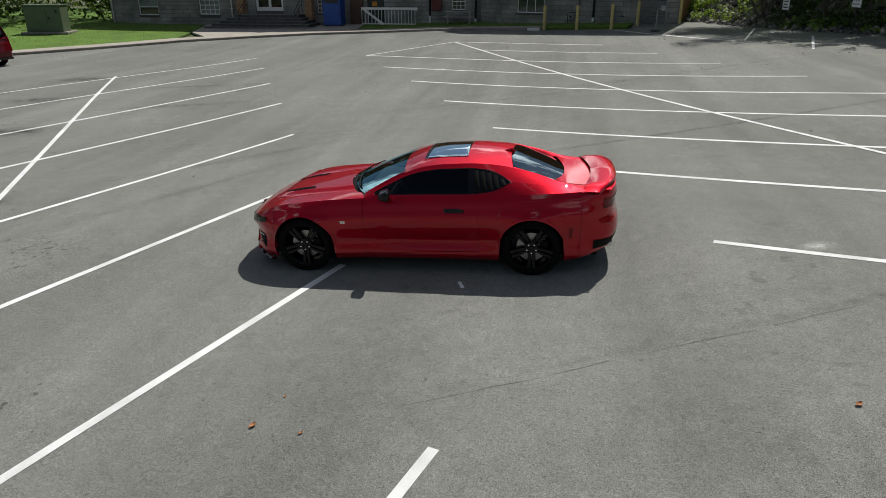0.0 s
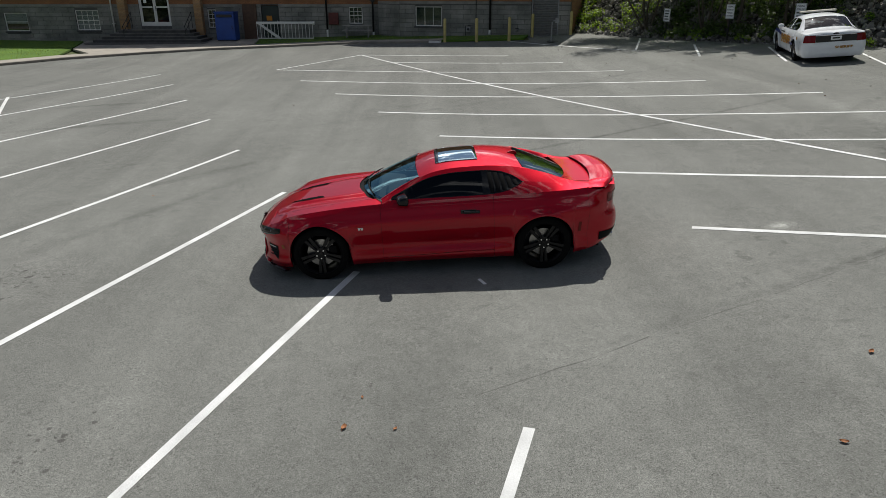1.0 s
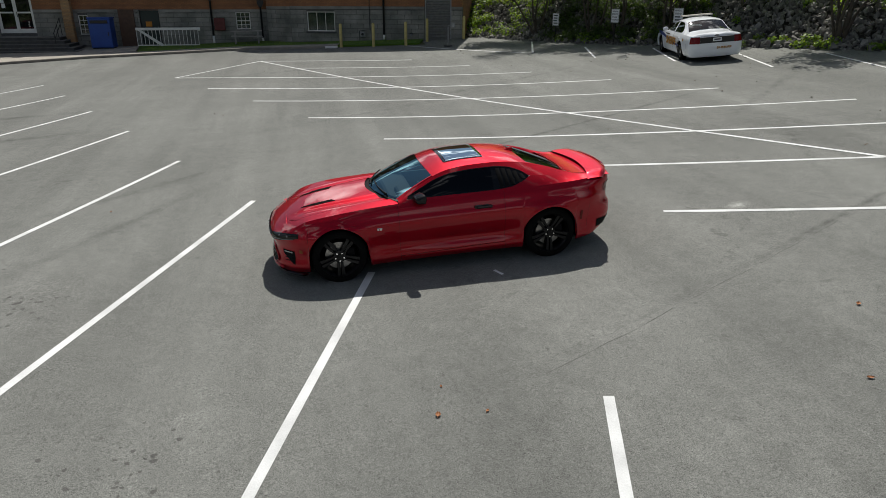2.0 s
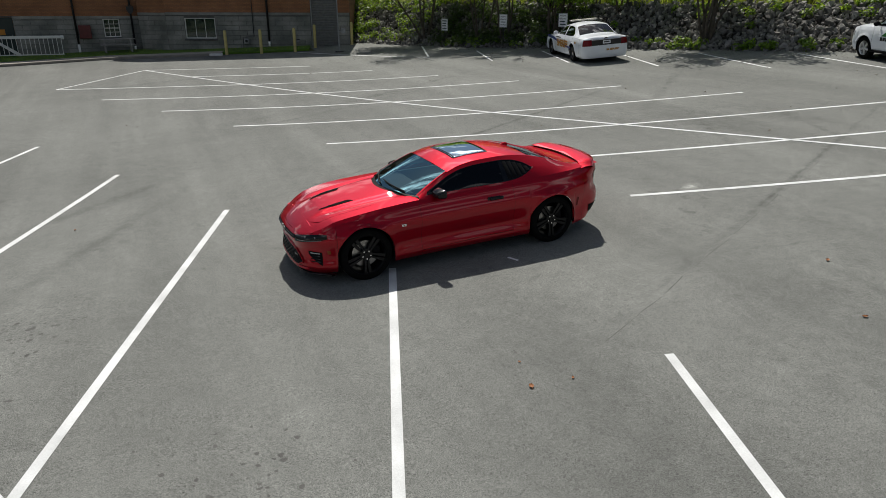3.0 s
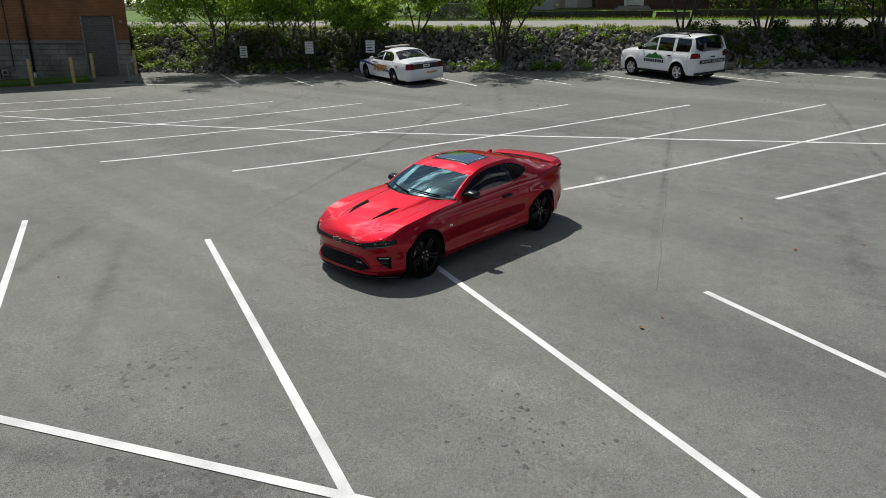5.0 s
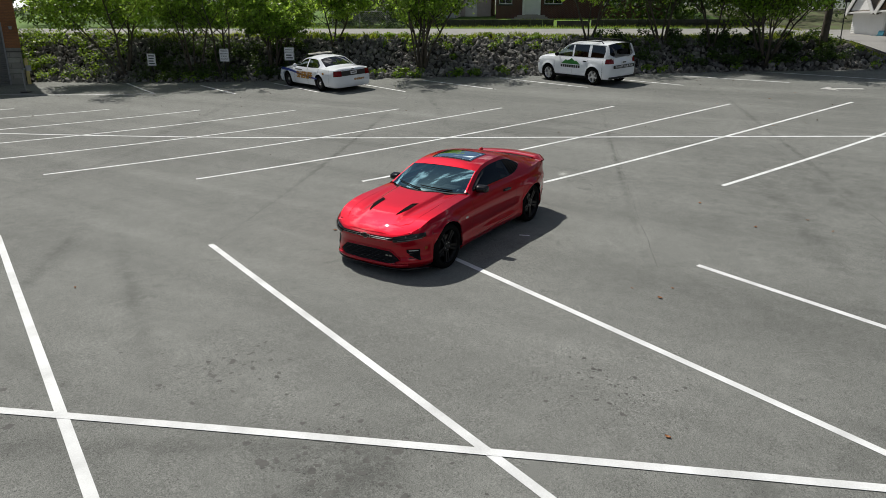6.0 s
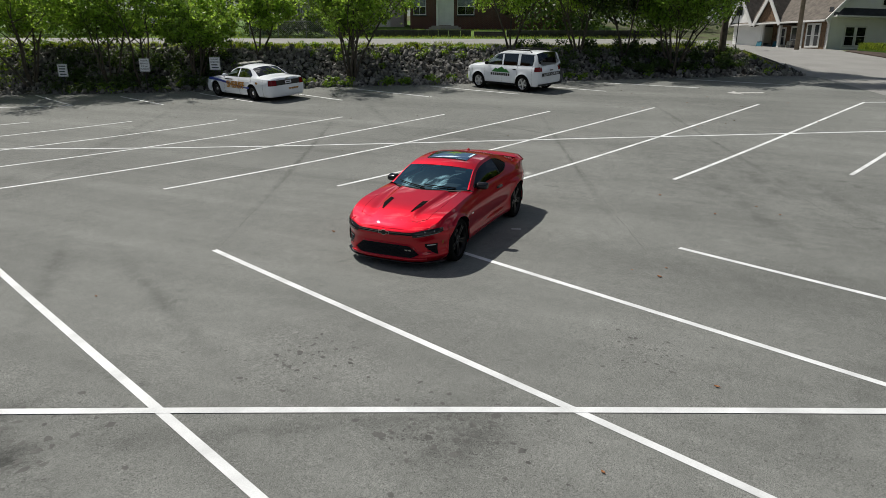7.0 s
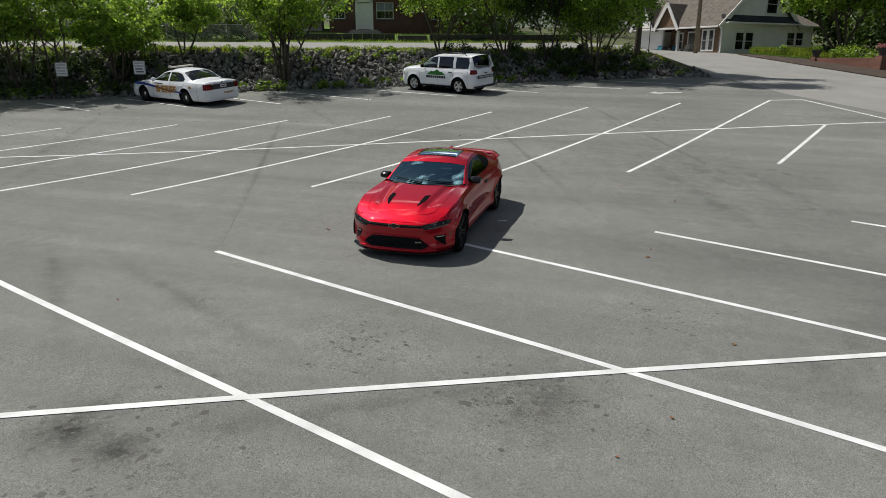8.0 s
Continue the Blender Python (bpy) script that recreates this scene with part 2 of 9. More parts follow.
BLACK_IRON = material("black_iron", (0.018, 0.018, 0.020), 0.45, vary=0.2)
GREY_STEEL = material("grey_steel", (0.30, 0.31, 0.32), 0.45, metal=0.6, vary=0.15)
SHUTTER = material("grey_roller_steel", (0.17, 0.17, 0.165), 0.5, metal=0.3, vary=0.12)
BLUE_PAINT = material("blue_enamel", (0.012, 0.060, 0.30), 0.45, vary=0.12, scale=2)
GREEN_ENAMEL = material("olive_green_enamel", (0.085, 0.115, 0.070), 0.5, vary=0.10, scale=2)
OLD_WOOD = material("weathered_wood", (0.16, 0.125, 0.09), 0.8, vary=0.3, scale=5, fine=40, bump=0.5, bump_scale=50)
POLE_WOOD = material("pole_wood", (0.21, 0.17, 0.125), 0.85, vary=0.2, scale=4, fine=40, bump=0.5, bump_scale=50)
DARK_STEP = material("dark_painted_step", (0.060, 0.060, 0.062), 0.6, vary=0.25, scale=3)
# paler than the steps: light on the step tops put into the colour
LIT_TREAD = material("lit_step_tread", (0.15, 0.148, 0.14), 0.75, vary=0.22, scale=3)
ORANGE_SIGN = plain("orange_sign_face", (0.55, 0.22, 0.02), 0.5)
SIGN_FACE = material("sign_white", (0.80, 0.82, 0.84), 0.5, vary=0.06)
SIGN_BACK = plain("sign_print", (0.05, 0.06, 0.07), 0.5)
WINDOW_DARK = tinted_glass("window_glass", (0.62, 0.66, 0.66), ior=1.5)
ROOM_DARK = plain("dark_room", (0.012, 0.013, 0.015), 0.9)
BLIND = plain("pale_blind", (0.78, 0.81, 0.84), 0.8)
GREEN_BLIND = plain("grey_green_blind", (0.13, 0.18, 0.155), 0.7)
SIDING = material("white_siding", (0.87, 0.87, 0.86), 0.6, vary=0.04, scale=1, fine=12)
SHINGLE = material("grey_brown_shingle", (0.115, 0.100, 0.085), 0.9, vary=0.3, scale=3, fine=30, bump=0.6, bump_scale=30)
SHINGLE_DARK = material("dark_shingle", (0.035, 0.037, 0.042), 0.9, vary=0.3, scale=3, fine=30, bump=0.6, bump_scale=30)
FIELDSTONE = material("brown_fieldstone", (0.17, 0.105, 0.062), 0.85, vary=0.4, scale=4.5, fine=14, bump=0.8, bump_scale=6)
MULCH = material("red_brown_mulch", (0.052, 0.036, 0.028), 0.95, vary=0.35, scale=2, fine=25, bump=0.8, bump_scale=30)

# ---- building helpers ----
def part(name, bm, mat, parent=None, label="", smooth=False):
    """Link a bmesh as one mesh object, under a thing or a part where one is given."""
    me = bpy.data.meshes.new(name)
    bm.to_mesh(me)
    bm.free()
    for m in (mat if isinstance(mat, (list, tuple)) else (mat,)):
        me.materials.append(m)
    if smooth:
        me.polygons.foreach_set("use_smooth", [True] * len(me.polygons))
    ob = new(name, me)
    if parent is not None:
        ob.parent = parent
    if label:
        ob["label"] = label
    return ob


def mesh_part(name, verts, faces, mat, parent=None, label="", smooth=False):
    me = bpy.data.meshes.new(name)
    me.from_pydata(verts, [], faces)
    for m in (mat if isinstance(mat, (list, tuple)) else (mat,)):
        me.materials.append(m)
    if smooth:
        me.polygons.foreach_set("use_smooth", [True] * len(me.polygons))
    me.update()
    ob = new(name, me)
    if parent is not None:
        ob.parent = parent
    if label:
        ob["label"] = label
    return ob


def thing(name, label, category, m=None, group="", kind=""):
    """An Empty at the base of a thing, for its parts."""
    ob = new(name)
    if m is not None:
        ob.matrix_world = m
    ob.empty_display_size = 0.2
    return tagged(ob, label, category, group, kind)


def box(bm, x0, y0, z0, x1, y1, z1, bevel=0.0, m=None):
    """A box between two corners, with its edges rounded off."""
    made = bmesh.ops.create_cube(bm, size=1.0)["verts"]
    for v in made:
        v.co = Vector(((x0 + x1) / 2 + v.co.x * (x1 - x0), (y0 + y1) / 2 + v.co.y * (y1 - y0), (z0 + z1) / 2 + v.co.z * (z1 - z0)))
    if bevel:
        edges = list({e for v in made for e in v.link_edges})
        got = bmesh.ops.bevel(bm, geom=edges, offset=bevel, segments=2, affect="EDGES", profile=0.5)
        made = list({v for f in got["faces"] for v in f.verts} | {v for v in made if v.is_valid})
    if m is not None:
        bmesh.ops.transform(bm, matrix=m, verts=made)
    return bm


def boxed(x0, y0, z0, x1, y1, z1, bevel=0.0, m=None):
    return box(bmesh.new(), x0, y0, z0, x1, y1, z1, bevel, m)


def tube(bm, points, radii, sides=8, cap=True):
    """A round bar along a line of points; radii: one for all, or one for each."""
    pts = [Vector(p) for p in points]
    rr = list(radii) if hasattr(radii, "__len__") else [radii] * len(pts)
    rings = []
    for i, p in enumerate(pts):
        d = (pts[min(i + 1, len(pts) - 1)] - pts[max(i - 1, 0)]).normalized()
        a = d.cross(Vector((0, 0, 1)) if abs(d.z) < 0.9 else Vector((1, 0, 0))).normalized()
        b = d.cross(a)
        rings.append([bm.verts.new(p + (a * math.cos(2 * math.pi * k / sides) + b * math.sin(2 * math.pi * k / sides)) * rr[i]) for k in range(sides)])
    for r0, r1 in zip(rings, rings[1:]):
        for k in range(sides):
            bm.faces.new((r0[k], r1[k], r1[(k + 1) % sides], r0[(k + 1) % sides]))
    if cap:
        bm.faces.new(rings[0])
        bm.faces.new(rings[-1][::-1])
    return bm


def prism(bm, outline, depth, m=None):
    """A flat outline in x and z, drawn out along y."""
    a = [bm.verts.new((x, 0, z)) for x, z in outline]
    b = [bm.verts.new((x, depth, z)) for x, z in outline]
    bm.faces.new(a)
    bm.faces.new(b[::-1])
    for i in range(len(a)):
        j = (i + 1) % len(a)
        bm.faces.new((a[j], a[i], b[i], b[j]))
    if m is not None:
        bmesh.ops.transform(bm, matrix=m, verts=a + b)
    return bm


def smoothstep(a, b, x):
    t = min(1.0, max(0.0, (x - a) / (b - a)))
    return t * t * (3 - 2 * t)


# ---- the lie of the land ----
ALONG, OUT = Vector((0.403, -0.915)), Vector((0.915, 0.403))   # along the foot of the stone bank, and away from the lot
FOOT = Vector((20.1, 8.5))


# gentle swells of the asphalt, in metres, on a net seven metres wide
SWELL_X, SWELL_Y = (-16, -9, -2, 5, 12, 19), (-10, -3, 4, 11, 18, 25)
SWELLS = ((0.090, 0.073, -0.091, -0.033, 0.027, 0.092), (0.223, 0.169, -0.027, 0.022, 0.030, 0.066), (0.173, -0.008, -0.061, 0.006, 0.024, 0.036),
          (0.213, 0.018, -0.025, -0.027, -0.003, 0.037), (0.049, -0.044, -0.005, -0.007, -0.017, 0.048), (-0.071, 0.018, 0.057, -0.093, -0.066, 0.003))


def swell(x, y):
    if not (-42 < x < 45 and -36 < y < 51):
        return 0.0
    ex = [math.exp(-(x - a) ** 2 / 72) for a in SWELL_X]
    return sum(math.exp(-(y - b) ** 2 / 72) * sum(c * e for c, e in zip(row, ex)) for b, row in zip(SWELL_Y, SWELLS))


def lot_height(x, y):
    xc, yc = min(26.0, max(-36.0, x)), min(46.0, max(-36.0, y))
    h = -0.0097 + 0.05295 * xc + 0.01654 * yc + 0.001062 * xc * xc - 0.0002146 * xc * yc + 0.0000589 * yc * yc
    return h + 0.01 * (x - xc) + swell(x, y)


def bank_place(x, y):
    r = Vector((x, y)) - FOOT
    return r.dot(ALONG), r.dot(OUT)


def from_bank(q, w):
    p = FOOT + ALONG * q + OUT * w
    return p.x, p.y


def land(x, y):
    q, w = bank_place(x, y)
    if w <= 0:
        return lot_height(x, y)
    foot = FOOT + ALONG * q
    base = lot_height(foot.x, foot.y)
    if w < 3.6:
        bank = base + (3.38 - base) * (0.35 * (w / 3.6) + 0.65 * smoothstep(0, 3.6, w))
    elif w < 12:
        bank = 3.38 + 0.17 * min(1.5, w - 3.6) + 0.066 * max(0.0, w - 5.1)
    else:
        bank = 4.09 + 0.085 * (min(w, 60) - 12)
    ramp = base + (3.4 - base) * min(1.0, w / 15.0)
    if w > 15:
        ramp += 0.02 * (min(w, 80) - 15)
    s = smoothstep(14.5, 19.0, q)
    far = smoothstep(20, 60, w)
    return bank * (1 - s) + (ramp * (1 - far) + bank * far * 0.8 + ramp * far * 0.2) * s


def upright(x, y, turn=0.0, lift=0.0):
    return pose(x, y, land(x, y) + lift, 0, 0, turn)


def on_slope(x, y, turn=0.0, lift=0.0):
    """A pose on the ground that leans with it; turn: degrees about the upright."""
    e = 0.8
    nrm = Vector((land(x - e, y) - land(x + e, y), land(x, y - e) - land(x, y + e), 2 * e)).normalized()
    lean = Vector((0, 0, 1)).rotation_difference(nrm).to_matrix().to_4x4()
    return Matrix.Translation((x, y, land(x, y) + lift)) @ lean @ pose(0, 0, 0, 0, 0, turn)


def inside(x, y, poly):
    hit = False
    for (ax, ay), (bx, by) in zip(poly, poly[1:] + poly[:1]):
        if (ay > y) != (by > y) and x < (bx - ax) * (y - ay) / (by - ay) + ax:
            hit = not hit
    return hit


def sheet(name, poly, step, lift, mat, label, category, skirt=0.0):
    """A sheet that lies on the land inside an outline."""
    xs, ys = [p[0] for p in poly], [p[1] for p in poly]
    x0, y0 = math.floor(min(xs) / step) * step, math.floor(min(ys) / step) * step
    nx, ny = int((max(xs) - x0) / step) + 2, int((max(ys) - y0) / step) + 2
    bm = bmesh.new()
    vs = [[bm.verts.new((x0 + i * step, y0 + j * step, 0)) for j in range(ny)] for i in range(nx)]
    for i in range(nx - 1):
        for j in range(ny - 1):
            bm.faces.new((vs[i][j], vs[i + 1][j], vs[i + 1][j + 1], vs[i][j + 1]))
    for (ax, ay), (bx, by) in zip(poly, poly[1:] + poly[:1]):
        nrm = Vector((by - ay, ax - bx, 0)).normalized()
        a, b = Vector((ax, ay, 0)), Vector((bx, by, 0))
        lo = Vector((min(ax, bx) - step, min(ay, by) - step, 0))
        hi = Vector((max(ax, bx) + step, max(ay, by) + step, 0))
        near = [f for f in bm.faces if all(lo.x - step <= v.co.x <= hi.x + step and lo.y - step <= v.co.y <= hi.y + step for v in f.verts)]
        geom = list({v for f in near for v in f.verts}) + list({e for f in near for e in f.edges}) + near
        bmesh.ops.bisect_plane(bm, geom=geom, plane_co=a, plane_no=nrm, dist=1e-5)
    gone = [f for f in bm.faces if not inside(f.calc_center_median().x, f.calc_center_median().y, poly)]
    bmesh.ops.delete(bm, geom=gone, context="FACES")
    for v in bm.verts:
        v.co.z = land(v.co.x, v.co.y) + lift
    if skirt:
        edges = [e for e in bm.edges if e.is_boundary]
        ext = bmesh.ops.extrude_edge_only(bm, edges=edges)["geom"]
        for v in ext:
            if isinstance(v, bmesh.types.BMVert):
                v.co.z -= skirt
    return tagged(part(name, bm, mat), label, category, kind="structure")


# one sheet of soil and grass that reaches the horizon
def far_grid():
    steps = [0.0]
    gap = 0.8
    while steps[-1] < 900:
        if steps[-1] > 46:
            gap *= 1.22
        steps.append(steps[-1] + gap)
    line = sorted({-s for s in steps} | set(steps))
    verts = [(x, y, land(x, y) - 0.05) for x in line for y in line]
    k = len(line)
    faces = [(i * k + j, (i + 1) * k + j, (i + 1) * k + j + 1, i * k + j + 1) for i in range(k - 1) for j in range(k - 1)]
    return verts, faces


gv, gf = far_grid()
tagged(mesh_part("ground", gv, gf, SOIL, smooth=True), "rough grass and soil around the parking lot", "ground", kind="structure")

KERB_LINE = [(-60, -6), (-24.3, 22.0), (-21.6, 25.4), (-19.2, 28.6), (-16.0, 30.8), (-12.5, 32.3), (-5.15, 33.2), (0.9, 31.7)]
LOT = KERB_LINE + [(1.3, 31.9), (6.0, 30.6), (6.3, 33.6), (9.3, 32.6), from_bank(-25.8, 0.15), from_bank(14, 0.1), from_bank(17.2, 0.5),
                   (20.6, -9.6), (14.6, -13.4), (4, -22), (-10, -45), (-60, -45)]
sheet("parking_lot", LOT, 1.0, 0.0, ASPHALT, "worn grey asphalt of an open parking lot", "parking lot")
DRIVE = [from_bank(17.2, 0.5), from_bank(17.3, 1.3), from_bank(16.9, 3.0), from_bank(15.9, 4.6), from_bank(-70, 4.9), from_bank(-70, 11.2), from_bank(9, 11.2), from_bank(12.5, 12.6), from_bank(17, 36.0), from_bank(30, 36.0),
         from_bank(29.5, 21.0), from_bank(26.8, 14.3), from_bank(27.0, 7.5), from_bank(27.4, -0.5), from_bank(28, -6), (24, -19.0), (12, -30), (-10, -45), (4, -22), (14.6, -13.4), (20.6, -9.6)]
sheet("road", DRIVE, 1.5, 0.004, CONCRETE_ROAD, "pale grey road that climbs past the lot", "road")

# ---- painted lines ----
def stripe(a, b, width=0.098, mat=PAINT_LINE, lift=0.0055):
    a, b = Vector(a), Vector(b)
    run = b - a
    side = Vector((-run.y, run.x)).normalized() * width / 2
    k = max(1, int(run.length / 0.6))
    verts, faces = [], []
    for i in range(k + 1):
        c = a + run * (i / k)
        for s in (-1, 1):
            p = c + side * s
            verts.append((p.x, p.y, land(p.x, p.y) + lift + 0.0005 * s))
    for i in range(k):
        faces.append((2 * i, 2 * i + 2, 2 * i + 3, 2 * i + 1))
    return tagged(mesh_part("parking_line", verts, faces, mat), "white painted line on the asphalt", "painted line", "parking lines", "structure")


# row of stalls beyond the coupe: start and end of each line
ROW_A = (((-3.23, 26.56), (3.96, 23.70)), ((-1.43, 22.89), (5.82, 19.98)), ((-6.57, 21.78), (7.33, 16.27)), ((-4.88, 18.03), (8.85, 12.58)), ((-3.10, 14.50), (10.52, 8.98)),
         ((-1.42, 10.82), (12.02, 5.48)), ((0.27, 7.24), (13.63, 1.91)), ((2.05, 3.66), (15.39, -1.59)), ((3.64, 0.12), (17.06, -5.11)), ((5.46, -3.42), (18.60, -8.66)),
         ((7.40, -7.21), (13.44, -9.59)))
for a, b in ROW_A:
    stripe(a, b)
stripe((-3.20, 26.51), (5.54, 7.68), lift=0.0085)             # the long line across that row
stripe((5.54, 7.68), (15.2, -13.13), lift=0.0085)
stripe(ROW_A[2][0], ROW_A[0][0])
stripe(ROW_A[9][1], (19.06, -9.94))
stripe((19.06, -9.94), (15.1, -11.95))

stripe((0.535, -1.12), (0.60, -1.285), 0.042, PAINT_LINE)      # fleck of sunlight within the coupe's shadow, laid as a white stripe

# row of stalls on the coupe's near side; its lines run parallel
ROW_B = ((-11.55, 21.40), (-9.78, 17.85), (-7.93, 13.88), (-6.15, 10.36), (-4.36, 6.54), (-2.64, 3.02), (-1.00, -0.71), (0.71, -4.05), (2.58, -7.75))
for x, y in ROW_B:
    turn = radians(70.1)
    stripe((x, y), (x - 14.8 * math.cos(turn), y - 14.8 * math.sin(turn)))
stripe((-14.28, 14.79), (-3.66, -6.52), lift=0.0085)          # the long line across this row
stripe((-3.66, -6.52), (2.85, -19.58), lift=0.0085)
# stalls at the foot of the bank
for a, b in (((9.67, 22.60), (11.46, 27.69)), ((11.05, 18.61), (12.48, 22.91)), ((12.69, 15.04), (14.28, 19.58)), ((14.08, 11.31), (15.5, 15.4)), ((15.85, 7.86), (17.26, 12.60)),
             ((17.47, 4.39), (18.97, 9.38)), ((19.14, 0.97), (20.4, 5.0)), ((21.05, -2.70), (21.91, 1.67)), ((22.86, -6.30), (24.14, -1.39))):
    stripe(a, b)
stripe((9.67, 22.60), (4.85, 30.55), 0.13, lift=0.009)

# ---- the brick building ----
def brick_texture(name, c1, c2, mortar, width, height, mortar_size=0.012, rough=0.85, bump=0.5):
    """Small coursed brick in its wall's own x and z."""
    m = bpy.data.materials.new(name)
    m.use_nodes = True
    n, l = m.node_tree.nodes, m.node_tree.links
    b = n["Principled BSDF"]
    b.inputs["Roughness"].default_value = rough
    tc, mp, br = n.new("ShaderNodeTexCoord"), n.new("ShaderNodeMapping"), n.new("ShaderNodeTexBrick")
    mp.inputs["Rotation"].default_value = (radians(90), 0, 0)
    br.inputs["Color1"].default_value, br.inputs["Color2"].default_value, br.inputs["Mortar"].default_value = (*c1, 1), (*c2, 1), (*mortar, 1)
    br.inputs["Scale"].default_value, br.inputs["Brick Width"].default_value, br.inputs["Row Height"].default_value = 1.0, width, height
    br.inputs["Mortar Size"].default_value = mortar_size
    ns, hs, mr = n.new("ShaderNodeTexNoise"), n.new("ShaderNodeHueSaturation"), n.new("ShaderNodeMapRange")
    ns.inputs["Scale"].default_value, ns.inputs["Detail"].default_value = 0.9, 6
    mr.inputs["From Min"].default_value, mr.inputs["From Max"].default_value = 0.3, 0.7
    mr.inputs["To Min"].default_value, mr.inputs["To Max"].default_value = 0.78, 1.18
    bn = n.new("ShaderNodeBump")
    bn.inputs["Strength"].default_value, bn.inputs["Distance"].default_value = bump, 0.01
    bn.invert = True
    l.new(tc.outputs["Object"], mp.inputs["Vector"])
    l.new(mp.outputs["Vector"], br.inputs["Vector"])
    l.new(tc.outputs["Object"], ns.inputs["Vector"])
    l.new(ns.outputs["Fac"], mr.inputs["Value"])
    l.new(br.outputs["Color"], hs.inputs["Color"])
    l.new(mr.outputs["Result"], hs.inputs["Value"])
    l.new(hs.outputs["Color"], b.inputs["Base Color"])
    l.new(br.outputs["Fac"], bn.inputs["Height"])
    l.new(bn.outputs["Normal"], b.inputs["Normal"])
    return m


ORANGE_BRICK = brick_texture("orange_brown_brick_courses", (0.33, 0.145, 0.062), (0.27, 0.115, 0.052), (0.20, 0.10, 0.055), 0.21, 0.075)
YELLOW_BRICK = brick_texture("buff_brick_courses", (0.42, 0.255, 0.12), (0.34, 0.19, 0.085), (0.24, 0.17, 0.11), 0.21, 0.075)
HOUSE_BRICK = brick_texture("dark_red_brick_courses", (0.115, 0.038, 0.027), (0.085, 0.028, 0.021), (0.13, 0.095, 0.08), 0.21, 0.075)
PLANTER_BRICK = brick_texture("planter_brick_courses", (0.19, 0.075, 0.05), (0.15, 0.055, 0.038), (0.14, 0.10, 0.08), 0.21, 0.075)


def pierced(bm, x0, x1, z0, z1, y0, y1, holes):
    """A wall from x0 to x1 and z0 to z1, y0 to y1 thick, with openings (xa, xb, za, zb) right through."""
    xs = sorted({x0, x1} | {min(max(h[i], x0), x1) for h in holes for i in (0, 1)})
    zs = sorted({z0, z1} | {min(max(h[i], z0), z1) for h in holes for i in (2, 3)})
    for xa, xb in zip(xs, xs[1:]):
        run = None
        for za, zb in zip(zs, zs[1:]):
            hole = any(h[0] < (xa + xb) / 2 < h[1] and h[2] < (za + zb) / 2 < h[3] for h in holes)
            if hole:
                if run:
                    box(bm, xa, y0, run[0], xb, y1, run[1])
                run = None
            else:
                run = (run[0], zb) if run else (za, zb)
        if run:
            box(bm, xa, y0, run[0], xb, y1, run[1])
    bmesh.ops.remove_doubles(bm, verts=bm.verts, dist=0.0005)
    return bm


def block_courses(length, z0, z1, holes, course=0.27, long=0.86, proud=0.015):
    """Big grey blocks in courses, a little uneven, joints left open between them."""
    rnd = random.Random(int(length * 100))
    verts, faces = [], []
    z, odd = z0, 0
    while z < z1 - 0.05:
        zt = min(z + course, z1)
        x = -long * 0.5 * (odd % 2)
        while x < length:
            xa, xb = max(0.0, x) + 0.006, min(length, x + long) - 0.006
            spans = [(xa, xb)]
            for h in holes:
                if h[2] < zt - 0.03 and h[3] > z + 0.03:
                    cut = []
                    for a, b in spans:
                        if h[0] > a:
                            cut.append((a, min(b, h[0])))
                        if h[1] < b:
                            cut.append((max(a, h[1]), b))
                    spans = [s for s in cut if s[1] - s[0] > 0.03]
            for a, b in spans:
                if b - a < 0.04:
                    continue
                d = -proud - rnd.random() * 0.012
                i = len(verts)
                za, zb = z + 0.007, zt - 0.007
                verts += [(a, 0, za), (b, 0, za), (b, 0, zb), (a, 0, zb),
                          (a + 0.008, d, za + 0.008), (b - 0.008, d, za + 0.008), (b - 0.008, d, zb - 0.008), (a + 0.008, d, zb - 0.008)]
                faces += [(i + 4, i + 5, i + 6, i + 7), (i, i + 1, i + 5, i + 4), (i + 1, i + 2, i + 6, i + 5), (i + 2, i + 3, i + 7, i + 6), (i + 3, i, i + 4, i + 7)]
            x += long
        z, odd = zt, odd + 1
    return verts, faces


BLOCK_STUFF = material("grey_stone_blocks", (0.25, 0.245, 0.225), 0.88, vary=0.22, scale=0.8, fine=14, bump=0.6, bump_scale=20, island=0.13, tint=(0.135, 0.14, 0.13))


def wing(name, p0, p1, base, band, roof, holes, label, thick=0.4):
    """One straight stretch of the building: block below, a ledge, brick above."""
    p0, p1 = Vector(p0), Vector(p1)
    run = p1 - p0
    turn = math.degrees(math.atan2(run.y, run.x))
    m = pose(p0.x, p0.y, 0, 0, 0, turn)
    n = run.length
    w = thing(name, label, "building wall", m, kind="structure")
    low = [h for h in holes if h[2] < band]
    part("lower_wall", pierced(bmesh.new(), 0, n, base, band, 0, thick, low), BLOCK_JOINT, w)
    part("brick_wall", pierced(bmesh.new(), 0, n, band, roof, -0.012, thick, [h for h in holes if h[3] > band]), ORANGE_BRICK, w, "orange-brown brick wall")
    v, f = block_courses(n, base, band - 0.16, low)
    tagged(mesh_part("stone_block", v, f, BLOCK_STUFF, w), kind="stuff")
    bm = bmesh.new()
    for a, b in gaps(0, n, [h for h in low if h[3] > band - 0.16]):
        box(bm, a, -0.045, band - 0.16, b, 0.0, band, 0.012)
    part("ledge", bm, BLOCK, w, "projecting stone ledge")
    part("coping", boxed(-0.05, -0.12, roof, n + 0.05, thick + 0.1, roof + 0.22, 0.02), BLOCK, w)
    return w, m


